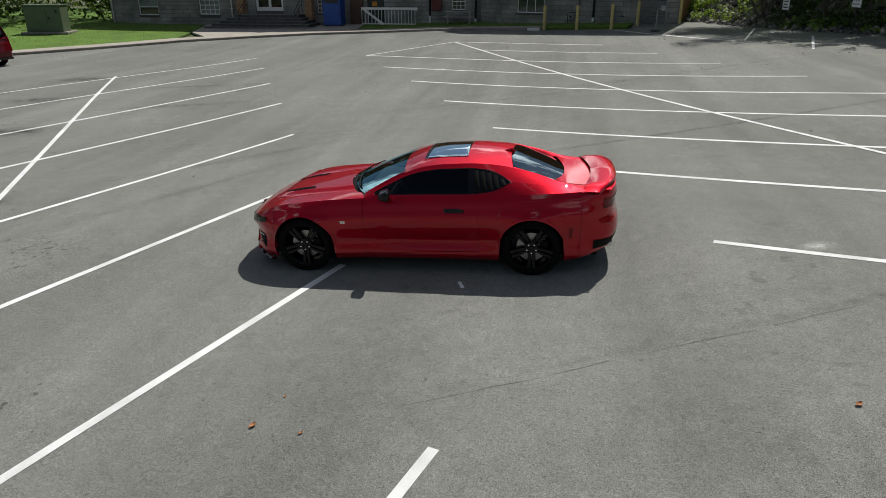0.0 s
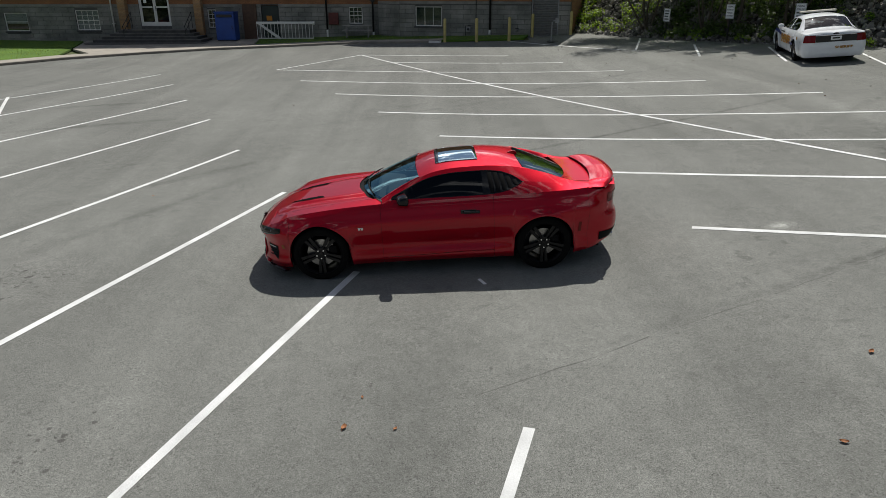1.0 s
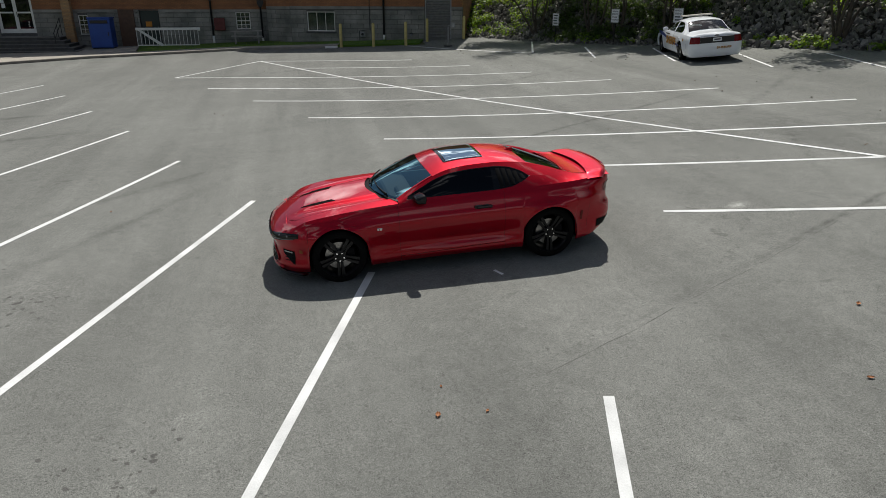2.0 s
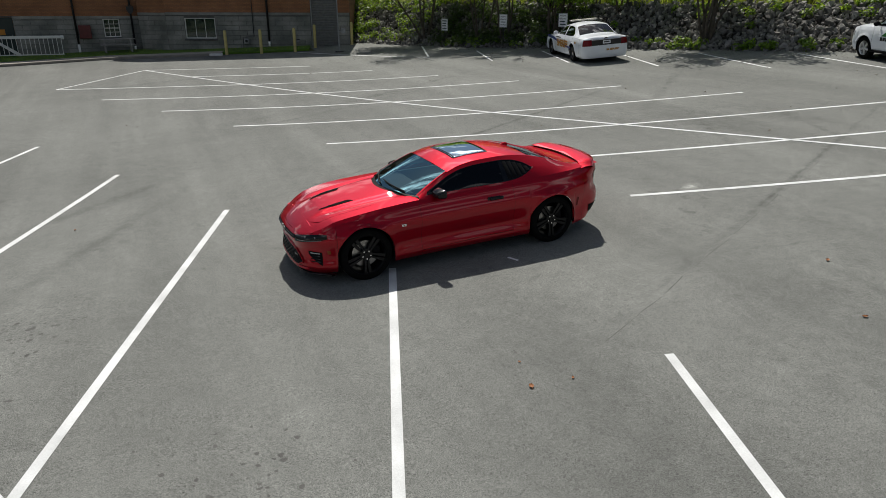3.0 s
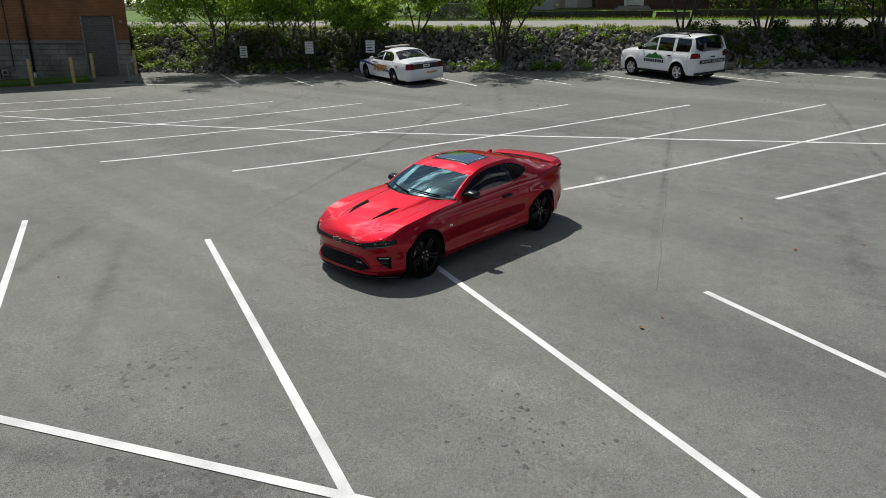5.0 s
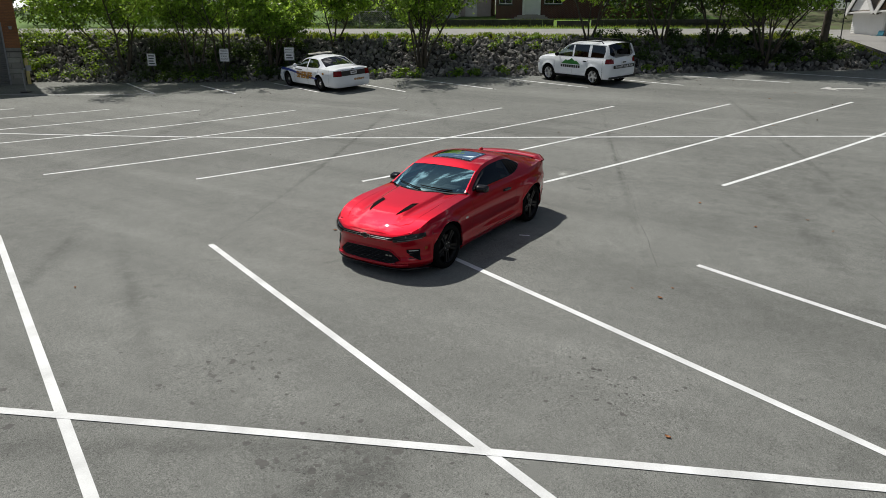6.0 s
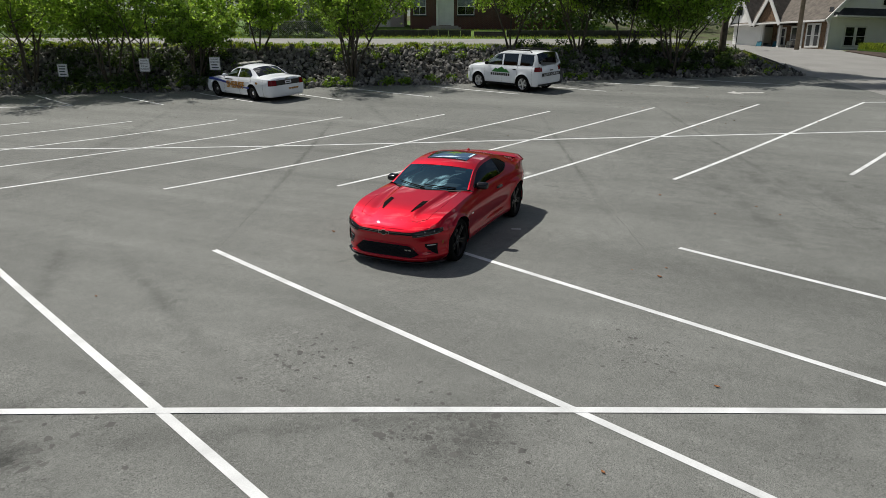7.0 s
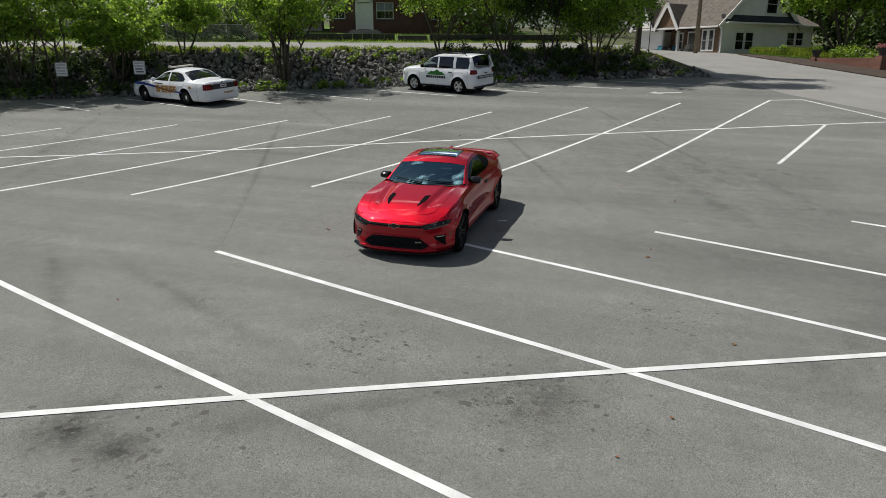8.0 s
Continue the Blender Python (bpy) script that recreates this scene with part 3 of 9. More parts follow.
def gaps(a, b, holes):
    out, x = [], a
    for h in sorted(holes):
        if h[0] > x:
            out.append((x, h[0]))
        x = max(x, h[1])
    if x < b:
        out.append((x, b))
    return out


def sash_window(m, x0, x1, z0, z1, label, cols=2, rows=2, sill=True, blind=BLIND, blind_drop=0.5, white=WHITE_PAINT, group="building windows", depth=0.14):
    w = thing("window", label, "window", m @ pose(x0, 0, z0), group)
    a, h = x1 - x0, z1 - z0
    t = 0.055
    bm = bmesh.new()
    for b in ((0, 0, t, h), (a - t, 0, a, h), (t, 0, a - t, t), (t, h - t, a - t, h)):
        box(bm, b[0], depth - 0.09, b[1], b[2], depth, b[3], 0.006)
    part("window_frame", bm, white, w)
    bm = bmesh.new()
    for i in range(1, cols):
        x = t + (a - 2 * t) * i / cols
        box(bm, x - 0.014, depth - 0.055, t, x + 0.014, depth - 0.025, h - t)
    for j in range(1, rows):
        z = t + (h - 2 * t) * j / rows
        r = 0.024 if 2 * j == rows else 0.012
        box(bm, t, depth - 0.06, z - r, a - t, depth - 0.022, z + r)
    if cols > 1 or rows > 1:
        part("glazing_bar", bm, white, w)
    else:
        bm.free()
    pane = part("pane", boxed(t, depth - 0.042, t, a - t, depth - 0.036, h - t), WINDOW_DARK, w)
    pane.visible_shadow = False
    if blind:
        part("blind", boxed(t, depth + 0.03, h - t - (h - 2 * t) * blind_drop, a - t, depth + 0.04, h - t), blind, w, "drawn window blind")
    part("room_back", boxed(-0.02, depth + 0.22, -0.02, a + 0.02, depth + 0.24, h + 0.02), ROOM_DARK, w)
    if sill:
        part("window_sill", boxed(-0.08, -0.07, -0.11, a + 0.08, depth - 0.05, -0.002, 0.012), DARK_STEP, w, "dark stone sill")
    return w


# the block with the roller door
BLK0, BLK1 = (-1.5, 36.2), (8.6, 32.17)
win3 = (1.07, 2.87, 1.36, 2.53)
garage = (8.55, 10.2, 0.6, 4.1)
wing_east, m_east = wing("wall_east", BLK0, BLK1, 0.2, 2.84, 9.0, [win3, garage], "grey block and orange brick wall of the building")
w = sash_window(m_east, *win3, "three-pane white window with green-grey blinds", 3, 1, True, GREEN_BLIND, 1.0)
# the bevelled corner and the long front
wing_c, m_c = wing("wall_corner", (-2.95, 37.9), BLK0, 0.2, 2.82, 9.0, [], "grey block corner face of the building")
FRONT_Y = 38.3
FX = -29.8
holes_front = [(x0 - FX, x1 - FX, z0, z1) for x0, x1, z0, z1 in
               ((-27.6, -26.1, 0.95, 2.1), (-22.95, -21.45, 1.0, 2.25), (-18.75, -16.75, 1.25, 3.45), (-14.3, -13.75, 1.15, 2.3), (-10.75, -9.6, 0.45, 2.55), (-4.95, -4.05, 1.4, 2.45))]
wing_front, m_front = wing("wall_front", (FX, FRONT_Y), (-2.95, FRONT_Y), -0.3, 2.62, 8.2, holes_front, "shaded block and brick front of the building")
for i, (lab, cols, rows, bd, drop) in enumerate((("white sash window with a half-drawn white blind", 1, 2, BLIND, 0.62), ("white sash window with small panes and blind", 4, 4, BLIND, 1.0), None or ("", 0, 0, None, 0),
                                                  ("narrow white window with small panes", 2, 4, None, 0), ("", 0, 0, None, 0), ("white sash window with small panes", 3, 4, GREEN_BLIND, 1.0))):
    if lab:
        h = holes_front[i]
        sash_window(m_front, h[0], h[1], h[2], h[3], lab, cols, rows, i < 2, bd, drop)
# sides and back, and a roof, close the building
def slab_wall(name, a, b, z0, z1, thick=0.35, mat=ORANGE_BRICK):
    a, b = Vector(a), Vector(b)
    run = b - a
    m = pose(a.x, a.y, 0, 0, 0, math.degrees(math.atan2(run.y, run.x)))
    ob = part(name, boxed(0, 0, z0, run.length, thick, z1), mat)
    ob.matrix_world = m
    return tagged(ob, "plain brick wall of the building", "building wall", kind="structure")


BACK = (14.0, 45.8)
slab_wall("wall_end", (8.76, 32.6), BACK, 0.6, 9.0)
slab_wall("wall_back", BACK, (-29.8, 52.0), 0.2, 8.2)
slab_wall("wall_west", (-29.8, 52.0), (-29.8, 38.72), -0.4, 8.2)
bm = bmesh.new()
rv = [bm.verts.new((x, y, 8.15)) for x, y in ((-29.6, 38.5), (-3.0, 38.5), (-1.4, 36.6), (8.6, 32.6), (13.8, 45.6), (-29.6, 51.8))]
bm.faces.new(rv)
bmesh.ops.solidify(bm, geom=bm.faces[:], thickness=0.2)
tagged(part("roof", bm, SHINGLE_DARK), "flat dark roof of the brick building", "roof", kind="structure")

# roller door
rd = thing("roller_door", "closed grey ribbed roller shutter door", "garage door", m_east @ pose(garage[0], 0.0, 0.85))
gw, gh = garage[1] - garage[0], garage[3] - 0.85
bm = bmesh.new()
k = 34
prof = []
for i in range(k):
    z = gh * i / k
    prof += [(0.20, z), (0.175, z + gh / k * 0.25), (0.175, z + gh / k * 0.75)]
prof.append((0.20, gh))
va = [bm.verts.new((0.06, y, z)) for y, z in prof]
vb = [bm.verts.new((gw - 0.06, y, z)) for y, z in prof]
for i in range(len(prof) - 1):
    bm.faces.new((va[i], vb[i], vb[i + 1], va[i + 1]))
part("shutter", bm, SHUTTER, rd)
part("guide_rail", boxed(0.0, 0.08, 0, 0.075, 0.26, gh, 0.008), GREY_STEEL, rd)
part("guide_rail", boxed(gw - 0.075, 0.08, 0, gw, 0.26, gh, 0.008), GREY_STEEL, rd)
part("door_backing", boxed(0, 0.27, 0, gw, 0.3, gh), ROOM_DARK, rd)
part("bottom_bar", boxed(0.06, 0.15, 0.0, gw - 0.06, 0.21, 0.07, 0.01), GREY_STEEL, rd)

# downpipes, conduit, meter
def downpipe(m, x, z0, z1, mat, label, r=0.055, white_to=None):
    d = thing("downpipe", label, "downpipe", m @ pose(x, -0.10, z0), "downpipes")
    if white_to:
        part("pipe_shoe", tube(bmesh.new(), [(0, -0.02, 0), (0, 0, 0.08), (0, 0, white_to)], r * 1.12, 10), WHITE_PAINT, d, "white plastic foot of the pipe", True)
    part("pipe", tube(bmesh.new(), [(0, 0, white_to or 0), (0, 0, z1 - z0)], r, 10), mat, d, "", True)
    for z in (0.9, 2.6, 4.8):
        if z0 + z < z1:
            part("pipe_clip", boxed(-r - 0.03, -r - 0.01, z, r + 0.03, 0.10, z + 0.04), mat, d)
    return d


downpipe(m_east, 6.02, 0.92, 8.9, BLACK_IRON, "black downpipe with a white foot on the brick wall", 0.06, 0.28)
downpipe(m_front, -3.35 - FX, 0.58, 8.1, BLACK_IRON, "black downpipe with a white foot beside the picnic table", 0.06, 0.3)
downpipe(m_front, -6.43 - FX, 0.52, 8.1, BLACK_IRON, "black downpipe with a white foot on the shaded wall", 0.06, 0.5)
downpipe(m_front, -20.5 - FX, 0.5, 8.1, WHITE_PAINT, "white downpipe beside the entrance", 0.05)
downpipe(m_front, -29.6 - FX, 0.2, 8.1, WHITE_PAINT, "white downpipe at the corner of the building", 0.05)
bm = bmesh.new()
box(bm, -0.19, -0.17, 0.25, 0.19, 0.0, 0.62, 0.02)
hopper = thing("rain_hopper", "black rainwater hopper head on the wall", "rain hopper", m_front @ pose(-3.35 - FX, -0.10, 2.75))
part("hopper_box", prism(bmesh.new(), [(-0.08, 0), (0.08, 0), (0.2, 0.22), (0.2, 0.42), (-0.2, 0.42), (-0.2, 0.22)], 0.2, pose(0, -0.14, 0)), BLACK_IRON, hopper)
bm.free()
con = thing("gas_meter", "grey gas meter with pipes on the block wall", "gas meter", m_east @ pose(4.7, -0.2, 0.93))
part("meter_body", boxed(-0.15, -0.09, 0.12, 0.13, 0.09, 0.42, 0.04), GREY_STEEL, con)
part("meter_dial", tube(bmesh.new(), [(0, -0.13, 0.3), (0, -0.085, 0.3)], 0.08, 14), BLACK_IRON, con)
part("gas_pipe", tube(bmesh.new(), [(-0.22, 0.02, -0.1), (-0.22, 0.02, 0.5), (0.0, 0.02, 0.52), (0.42, 0.12, 0.55), (0.42, 0.14, 4.4)], 0.022, 8), BLACK_IRON, con)
tap = thing("wall_tap", "dark pipe and hydrant valve low on the wall", "valve", m_east @ pose(7.75, -0.12, 0.95))
part("valve_body", tube(bmesh.new(), [(0, 0.13, 0.28), (0, 0, 0.28), (0, -0.06, 0.2)], 0.05, 10), GREY_STEEL, tap)
part("valve_wheel", tube(bmesh.new(), [(-0.1, -0.03, 0.36), (0.1, -0.03, 0.36)], 0.02, 8), BLACK_IRON, tap)
wl_ = thing("wall_lamp", "small grey floodlight beside the roller door", "wall lamp", m_east @ pose(10.55, -0.14, 3.75))
part("lamp_box", boxed(-0.07, -0.08, 0, 0.07, 0.14, 0.12, 0.02), GREY_STEEL, wl_)
part("lamp_visor", boxed(-0.09, -0.12, 0.12, 0.09, 0.02, 0.15, 0.01), GREY_STEEL, wl_)

# ---- kerb, walk and grass in front ----
def kerb_run(name, line, width, height, mat, label, category, back=None, drop=0.25):
    """A raised strip that follows a line over the land; width to the left of the line."""
    pts = [Vector(p) for p in line]
    fine = []
    for a, b in zip(pts, pts[1:]):
        k = max(1, int((b - a).length / 1.0))
        fine += [a + (b - a) * (i / k) for i in range(k)]
    fine.append(pts[-1])
    verts, faces = [], []
    for i, p in enumerate(fine):
        d = (fine[min(i + 1, len(fine) - 1)] - fine[max(i - 1, 0)]).normalized()
        s = Vector((-d.y, d.x))
        z = land(p.x, p.y)
        q = p + s * width
        prof = [(p, z - drop), (p, z + height - 0.02), (p + s * 0.02, z + height), (q, z + height + 0.004), (q, z - drop)]
        verts += [(c.x, c.y, zz) for c, zz in prof]
    for i in range(len(fine) - 1):
        for j in range(4):
            faces.append((i * 5 + j, i * 5 + j + 1, (i + 1) * 5 + j + 1, (i + 1) * 5 + j))
    faces += [(0, 4, 3, 2, 1), tuple(len(verts) - 5 + j for j in range(5))]
    return tagged(mesh_part(name, verts, faces, mat), label, category, kind="structure")


kerb_run("kerb", KERB_LINE, 0.16, 0.13, KERB, "low stained concrete kerb along the lot", "kerb")
def offset_line(line, d):
    pts = [Vector(p) for p in line]
    out = []
    for i, p in enumerate(pts):
        t = (pts[min(i + 1, len(pts) - 1)] - pts[max(i - 1, 0)]).normalized()
        out.append(tuple(p + Vector((-t.y, t.x)) * d))
    return out


walk_in, walk_out = offset_line(KERB_LINE, 0.17), offset_line(KERB_LINE, 1.35)
sheet("pavement", walk_in + walk_out[::-1], 1.5, 0.125, CONCRETE, "pale concrete walk beside the kerb", "pavement", 0.1)
lawn_poly = [(-60, -3.5), *walk_out[1:4], (-21.0, 33.0), (-22.6, 38.0), (-30, 38.2), (-31, 52), (-90, 60), (-90, -3)]
sheet("lawn", lawn_poly, 1.5, 0.11, LAWN, "bright mown grass beside the walk", "lawn", 0.1)
sheet("lawn", [(-10.4, 34.3), (-5.2, 34.6), (1.0, 32.4), (1.6, 32.0), (5.7, 30.9), (6.3, 32.9), (-1.5, 36.1), (-2.9, 37.8), (-2.95, 38.2), (-11.0, 38.2)], 1.5, 0.10, LAWN, "shaded strip of grass along the wall", "lawn", 0.1)
sheet("pavement", [(-22.4, 38.1), (-20.9, 33.0), (-18.6, 30.3), (-15.5, 32.2), (-12.0, 33.7), (-10.5, 34.4), (-11.0, 38.2)], 1.5, 0.115, CONCRETE, "concrete apron before the entrance steps", "pavement", 0.1)

# ---- entrance ----
ent = thing("entrance_steps", "dark painted entrance steps with a landing", "steps", pose(-17.6, 36.2, 0))
for i in range(5):
    inset = 0.42 * i
    part("step", boxed(-3.75 + inset, -0.75 + 0.33 * i, 0.12, 3.75 - inset * 0.75, 2.08, 0.335 + 0.18 * i, 0.012), DARK_STEP, ent)
    # pale slab gives each step top its lit tone
    part("tread", boxed(-3.79 + inset, -0.79 + 0.33 * i, 0.335 + 0.18 * i, 3.79 - inset * 0.75, 2.08, 0.365 + 0.18 * i, 0.01), LIT_TREAD, ent, "grey tread, toned lighter as lit from above")
for sx, wname in ((-2.05, "brick_pier"), (2.85, "brick_pier")):
    pier = thing("brick_pier", "buff brick pier beside the entrance", "pier", pose(-17.6 + sx, 37.95, 0.2))
    part("pier_shaft", boxed(-0.24, -0.24, 0.3, 0.24, 0.24, 7.9, 0.01), YELLOW_BRICK, pier)
    part("pier_base", boxed(-0.29, -0.29, 0.0, 0.29, 0.26, 0.32, 0.015), DARK_STEP, pier)


def handrail(x, y, label):
    h = thing("handrail", label, "handrail", pose(x, y, 0), "entrance handrails")
    for px, py, pz in ((0, 0, 0.4), (0, 0.75, 0.8), (0, 1.5, 1.2)):
        part("post", tube(bmesh.new(), [(px, py, pz - 0.05), (px, py, pz + 0.95)], 0.02, 8), BLACK_IRON, h)
    for dz in (0.95, 0.6):
        part("rail", tube(bmesh.new(), [(0, -0.1, 0.4 + dz - 0.05), (0, 0, 0.4 + dz), (0, 1.5, 1.2 + dz)], 0.022, 8), BLACK_IRON, h)


handrail(-19.1, 36.2, "black iron handrail on the entrance steps")
handrail(-15.2, 36.2, "black iron handrail on the entrance steps")
dd = thing("double_door", "white double door with large glass panes", "door", m_front @ pose(holes_front[2][0], 0.12, 1.25))
dw, dh = 2.0, 2.2
bm = bmesh.new()
for b in ((0, 0, 0.07, dh), (dw - 0.07, 0, dw, dh), (0.07, dh - 0.07, dw - 0.07, dh)):
    box(bm, b[0], -0.03, b[1], b[2], 0.08, b[3], 0.006)
part("door_frame", bm, WHITE_PAINT, dd)
for x0 in (0.07, 1.005):
    leaf = bmesh.new()
    x1 = x0 + 0.925
    for b in ((x0, 0.01, x0 + 0.09, dh - 0.08), (x1 - 0.09, 0.01, x1, dh - 0.08), (x0 + 0.09, 0.01, x1 - 0.09, 0.26), (x0 + 0.09, 1.15, x1 - 0.09, 1.24), (x0 + 0.09, dh - 0.18, x1 - 0.09, dh - 0.08)):
        box(leaf, b[0], 0.0, b[1], b[2], 0.045, b[3], 0.005)
    lf = part("door_leaf", leaf, WHITE_PAINT, dd)
    part("pane", boxed(x0 + 0.09, 0.018, 0.26, x1 - 0.09, 0.026, dh - 0.18), WINDOW_DARK, lf).visible_shadow = False
    part("door_handle", boxed((x1 - 0.13) if x0 < 0.5 else (x0 + 0.05), -0.05, 0.95, (x1 - 0.10) if x0 < 0.5 else (x0 + 0.08), 0.0, 1.25, 0.006), BLACK_IRON, lf)
for x, z in ((0.27, 1.75), (0.3, 1.45)):
    part("notice", boxed(x, 0.008, z, x + 0.2, 0.014, z + 0.26), SIGN_FACE, dd, "paper notice on the glass")
part("room_back", boxed(-0.05, 0.6, -0.05, dw + 0.05, 0.62, dh + 0.05), ROOM_DARK, dd)
bd = thing("side_door", "dark green door with an orange notice", "door", m_front @ pose(holes_front[4][0], 0.10, 0.55))
part("door_leaf", boxed(0.03, 0, 0.0, 1.12, 0.05, 1.98, 0.006), plain("dark_green_door", (0.02, 0.032, 0.028), 0.5), bd)
part("notice", boxed(0.30, -0.012, 1.05, 0.66, -0.002, 1.35), ORANGE_SIGN, bd, "orange notice")
part("door_handle", boxed(0.98, -0.05, 0.9, 1.02, 0, 1.05, 0.008), GREY_STEEL, bd)

bl = thing("blue_cabinet", "tall blue metal drop-off cabinet on legs", "cabinet", upright(-12.75, 37.1, -4, 0.12))
part("cabinet_body", boxed(-0.62, -0.45, 0.06, 0.62, 0.45, 1.72, 0.03), BLUE_PAINT, bl)
part("door_panel", boxed(-0.36, -0.47, 0.12, 0.56, -0.447, 1.40, 0.008), BLUE_PAINT, bl)
part("hatch", boxed(-0.5, -0.49, 1.45, 0.5, -0.44, 1.63, 0.012), BLACK_IRON, bl, "black drop-off flap")
part("cabinet_roof", boxed(-0.66, -0.5, 1.72, 0.66, 0.48, 1.80, 0.02), BLUE_PAINT, bl)
part("base_frame", boxed(-0.58, -0.4, 0.0, 0.58, 0.4, 0.06), BLACK_IRON, bl)
part("cabinet_handle", boxed(0.44, -0.50, 0.75, 0.48, -0.47, 0.95, 0.006), BLACK_IRON, bl)
bp = tagged(part("brown_panel", boxed(-11.95, 38.12, 0.35, -11.05, 38.27, 2.62, 0.01), material("brown_metal_panel", (0.085, 0.045, 0.028), 0.6, vary=0.15)), "brown metal panel fixed to the wall", "panel")

# ramp railing
rr_ = thing("ramp_railing", "white painted ramp railing with thin balusters", "railing", pose(-10.85, 37.0, 0.5))
L = 3.65
part("top_rail", boxed(0, -0.05, 0.93, L, 0.05, 1.08, 0.015), WHITE_PAINT, rr_)
part("bottom_rail", boxed(0, -0.025, 0.02, L, 0.025, 0.08, 0.008), WHITE_PAINT, rr_)
part("end_cap", tube(bmesh.new(), [(L - 0.02, 0, 0.98), (L + 0.12, 0, 0.98)], 0.11, 12), WHITE_PAINT, rr_)
part("brace", prism(bmesh.new(), [(0.12, 0.93), (0.34, 0.93), (1.5, 0.12), (1.5, 0.0), (1.36, 0.0)], 0.03, pose(0, -0.06, 0)), WHITE_PAINT, rr_)
for i in range(17):
    x = 0.03 + i * (L - 0.06) / 16
    part("baluster", boxed(x - 0.016, -0.016, 0.08, x + 0.016, 0.016, 0.93), WHITE_PAINT, rr_)

GREY_WOOD = material("silver_grey_wood", (0.30, 0.29, 0.28), 0.8, vary=0.2, scale=5, fine=40, bump=0.5, bump_scale=50)
# picnic table
pt = thing("picnic_table", "weathered wooden picnic table on the grass", "picnic table", upright(-4.3, 36.9, 3, 0.10))
for i in range(5):
    part("tabletop_board", boxed(-0.95, -0.36 + 0.146 * i, 0.72, 0.95, -0.36 + 0.146 * i + 0.138, 0.76, 0.006), GREY_WOOD, pt)
for sy in (-1, 1):
    part("bench_board", boxed(-0.95, sy * 0.68 - 0.14, 0.42, 0.95, sy * 0.68 + 0.14, 0.46, 0.006), GREY_WOOD, pt)
    for sx in (-0.7, 0.7):
        part("leg", boxed(-0.045, -0.02, 0, 0.045, 0.02, 0.86, 0.004, pose(sx, sy * 0.56, 0, sy * 28)), GREY_WOOD, pt)
for sx in (-0.7, 0.7):
    part("cross_beam", boxed(sx - 0.06, -0.8, 0.34, sx - 0.02, 0.8, 0.42), GREY_WOOD, pt)
rb = tagged(part("red_wall_box", boxed(-6.3, 38.08, 1.35, -5.65, 38.29, 2.1, 0.02), material("dull_red_enamel", (0.12, 0.022, 0.02), 0.55, vary=0.2)), "dull red hose cabinet on the wall", "cabinet")

# ---- bollards and small post ----
def bollard():
    b = thing("bollard", "cream-yellow painted steel bollard", "bollard", None, "yellow bollards")
    bm = bmesh.new()
    prof = [(0.085, -0.1), (0.085, 1.25), (0.078, 1.29), (0.05, 1.32), (0.0, 1.33)]
    rings = [[bm.verts.new((r * math.cos(a), r * math.sin(a), z)) for a in (2 * math.pi * k / 16 for k in range(16))] for r, z in prof[:-1]]
    for r0, r1 in zip(rings, rings[1:]):
        for k in range(16):
            bm.faces.new((r0[k], r0[(k + 1) % 16], r1[(k + 1) % 16], r1[k]))
    bm.faces.new(rings[-1])
    part("bollard_post", bm, CREAM_PAINT, b, "", True)
    part("footing", tube(bmesh.new(), [(0, 0, -0.1), (0, 0, 0.015)], 0.13, 14), KERB, b)
    return b


first = bollard()
spots = [(1.23, 31.75), (3.02, 30.95), (4.85, 30.6), (6.4, 32.1), (8.65, 32.0)]
first.matrix_world = upright(*spots[0], 0)
for s in spots[1:]:
    copy_thing(first, upright(*s, 0))
kp = thing("card_post", "grey post with a small box on a base", "post", upright(6.95, 28.9, -12))
part("base_plate", tube(bmesh.new(), [(0, 0, 0), (0, 0, 0.05)], 0.24, 14), BLACK_IRON, kp)
part("post", tube(bmesh.new(), [(0, 0, 0.05), (0, 0, 1.02), (0.03, 0, 1.1), (0.2, 0, 1.12)], 0.035, 10), GREY_STEEL, kp)
part("reader_box", boxed(0.16, -0.1, 1.0, 0.38, 0.1, 1.26, 0.02), GREY_STEEL, kp)

tagged(part("kerb_stone", boxed(-0.55, -0.14, -0.05, 0.15, 0.16, 0.11, 0.03, upright(0.85, 31.75, -14)), WHITE_PAINT), "short white-painted kerb stone beside a bollard", "kerb stone", kind="structure")
# transformer on the lawn
tf = thing("transformer_box", "olive-green pad-mounted electrical transformer", "transformer", upright(-29.1, 30.75, 16, 0.1))
part("pad", boxed(-1.35, -0.85, 0, 1.35, 0.85, 0.12, 0.02), KERB, tf)
part("cabinet", boxed(-1.05, -0.62, 0.12, 1.05, 0.62, 1.62, 0.03), GREEN_ENAMEL, tf)
part("cabinet_lid", boxed(-1.09, -0.67, 1.62, 1.09, 0.66, 1.70, 0.02), GREEN_ENAMEL, tf)
for x0, x1 in ((-1.0, 0.22), (0.24, 1.0)):
    part("cabinet_door", boxed(x0, -0.645, 0.22, x1, -0.615, 1.55, 0.006), GREEN_ENAMEL, tf)
part("warning_plate", boxed(0.75, -0.655, 1.2, 0.88, -0.64, 1.38), BLACK_IRON, tf, "black warning plate")
part("door_handle", boxed(0.3, -0.68, 0.85, 0.4, -0.64, 1.0, 0.006), BLACK_IRON, tf)

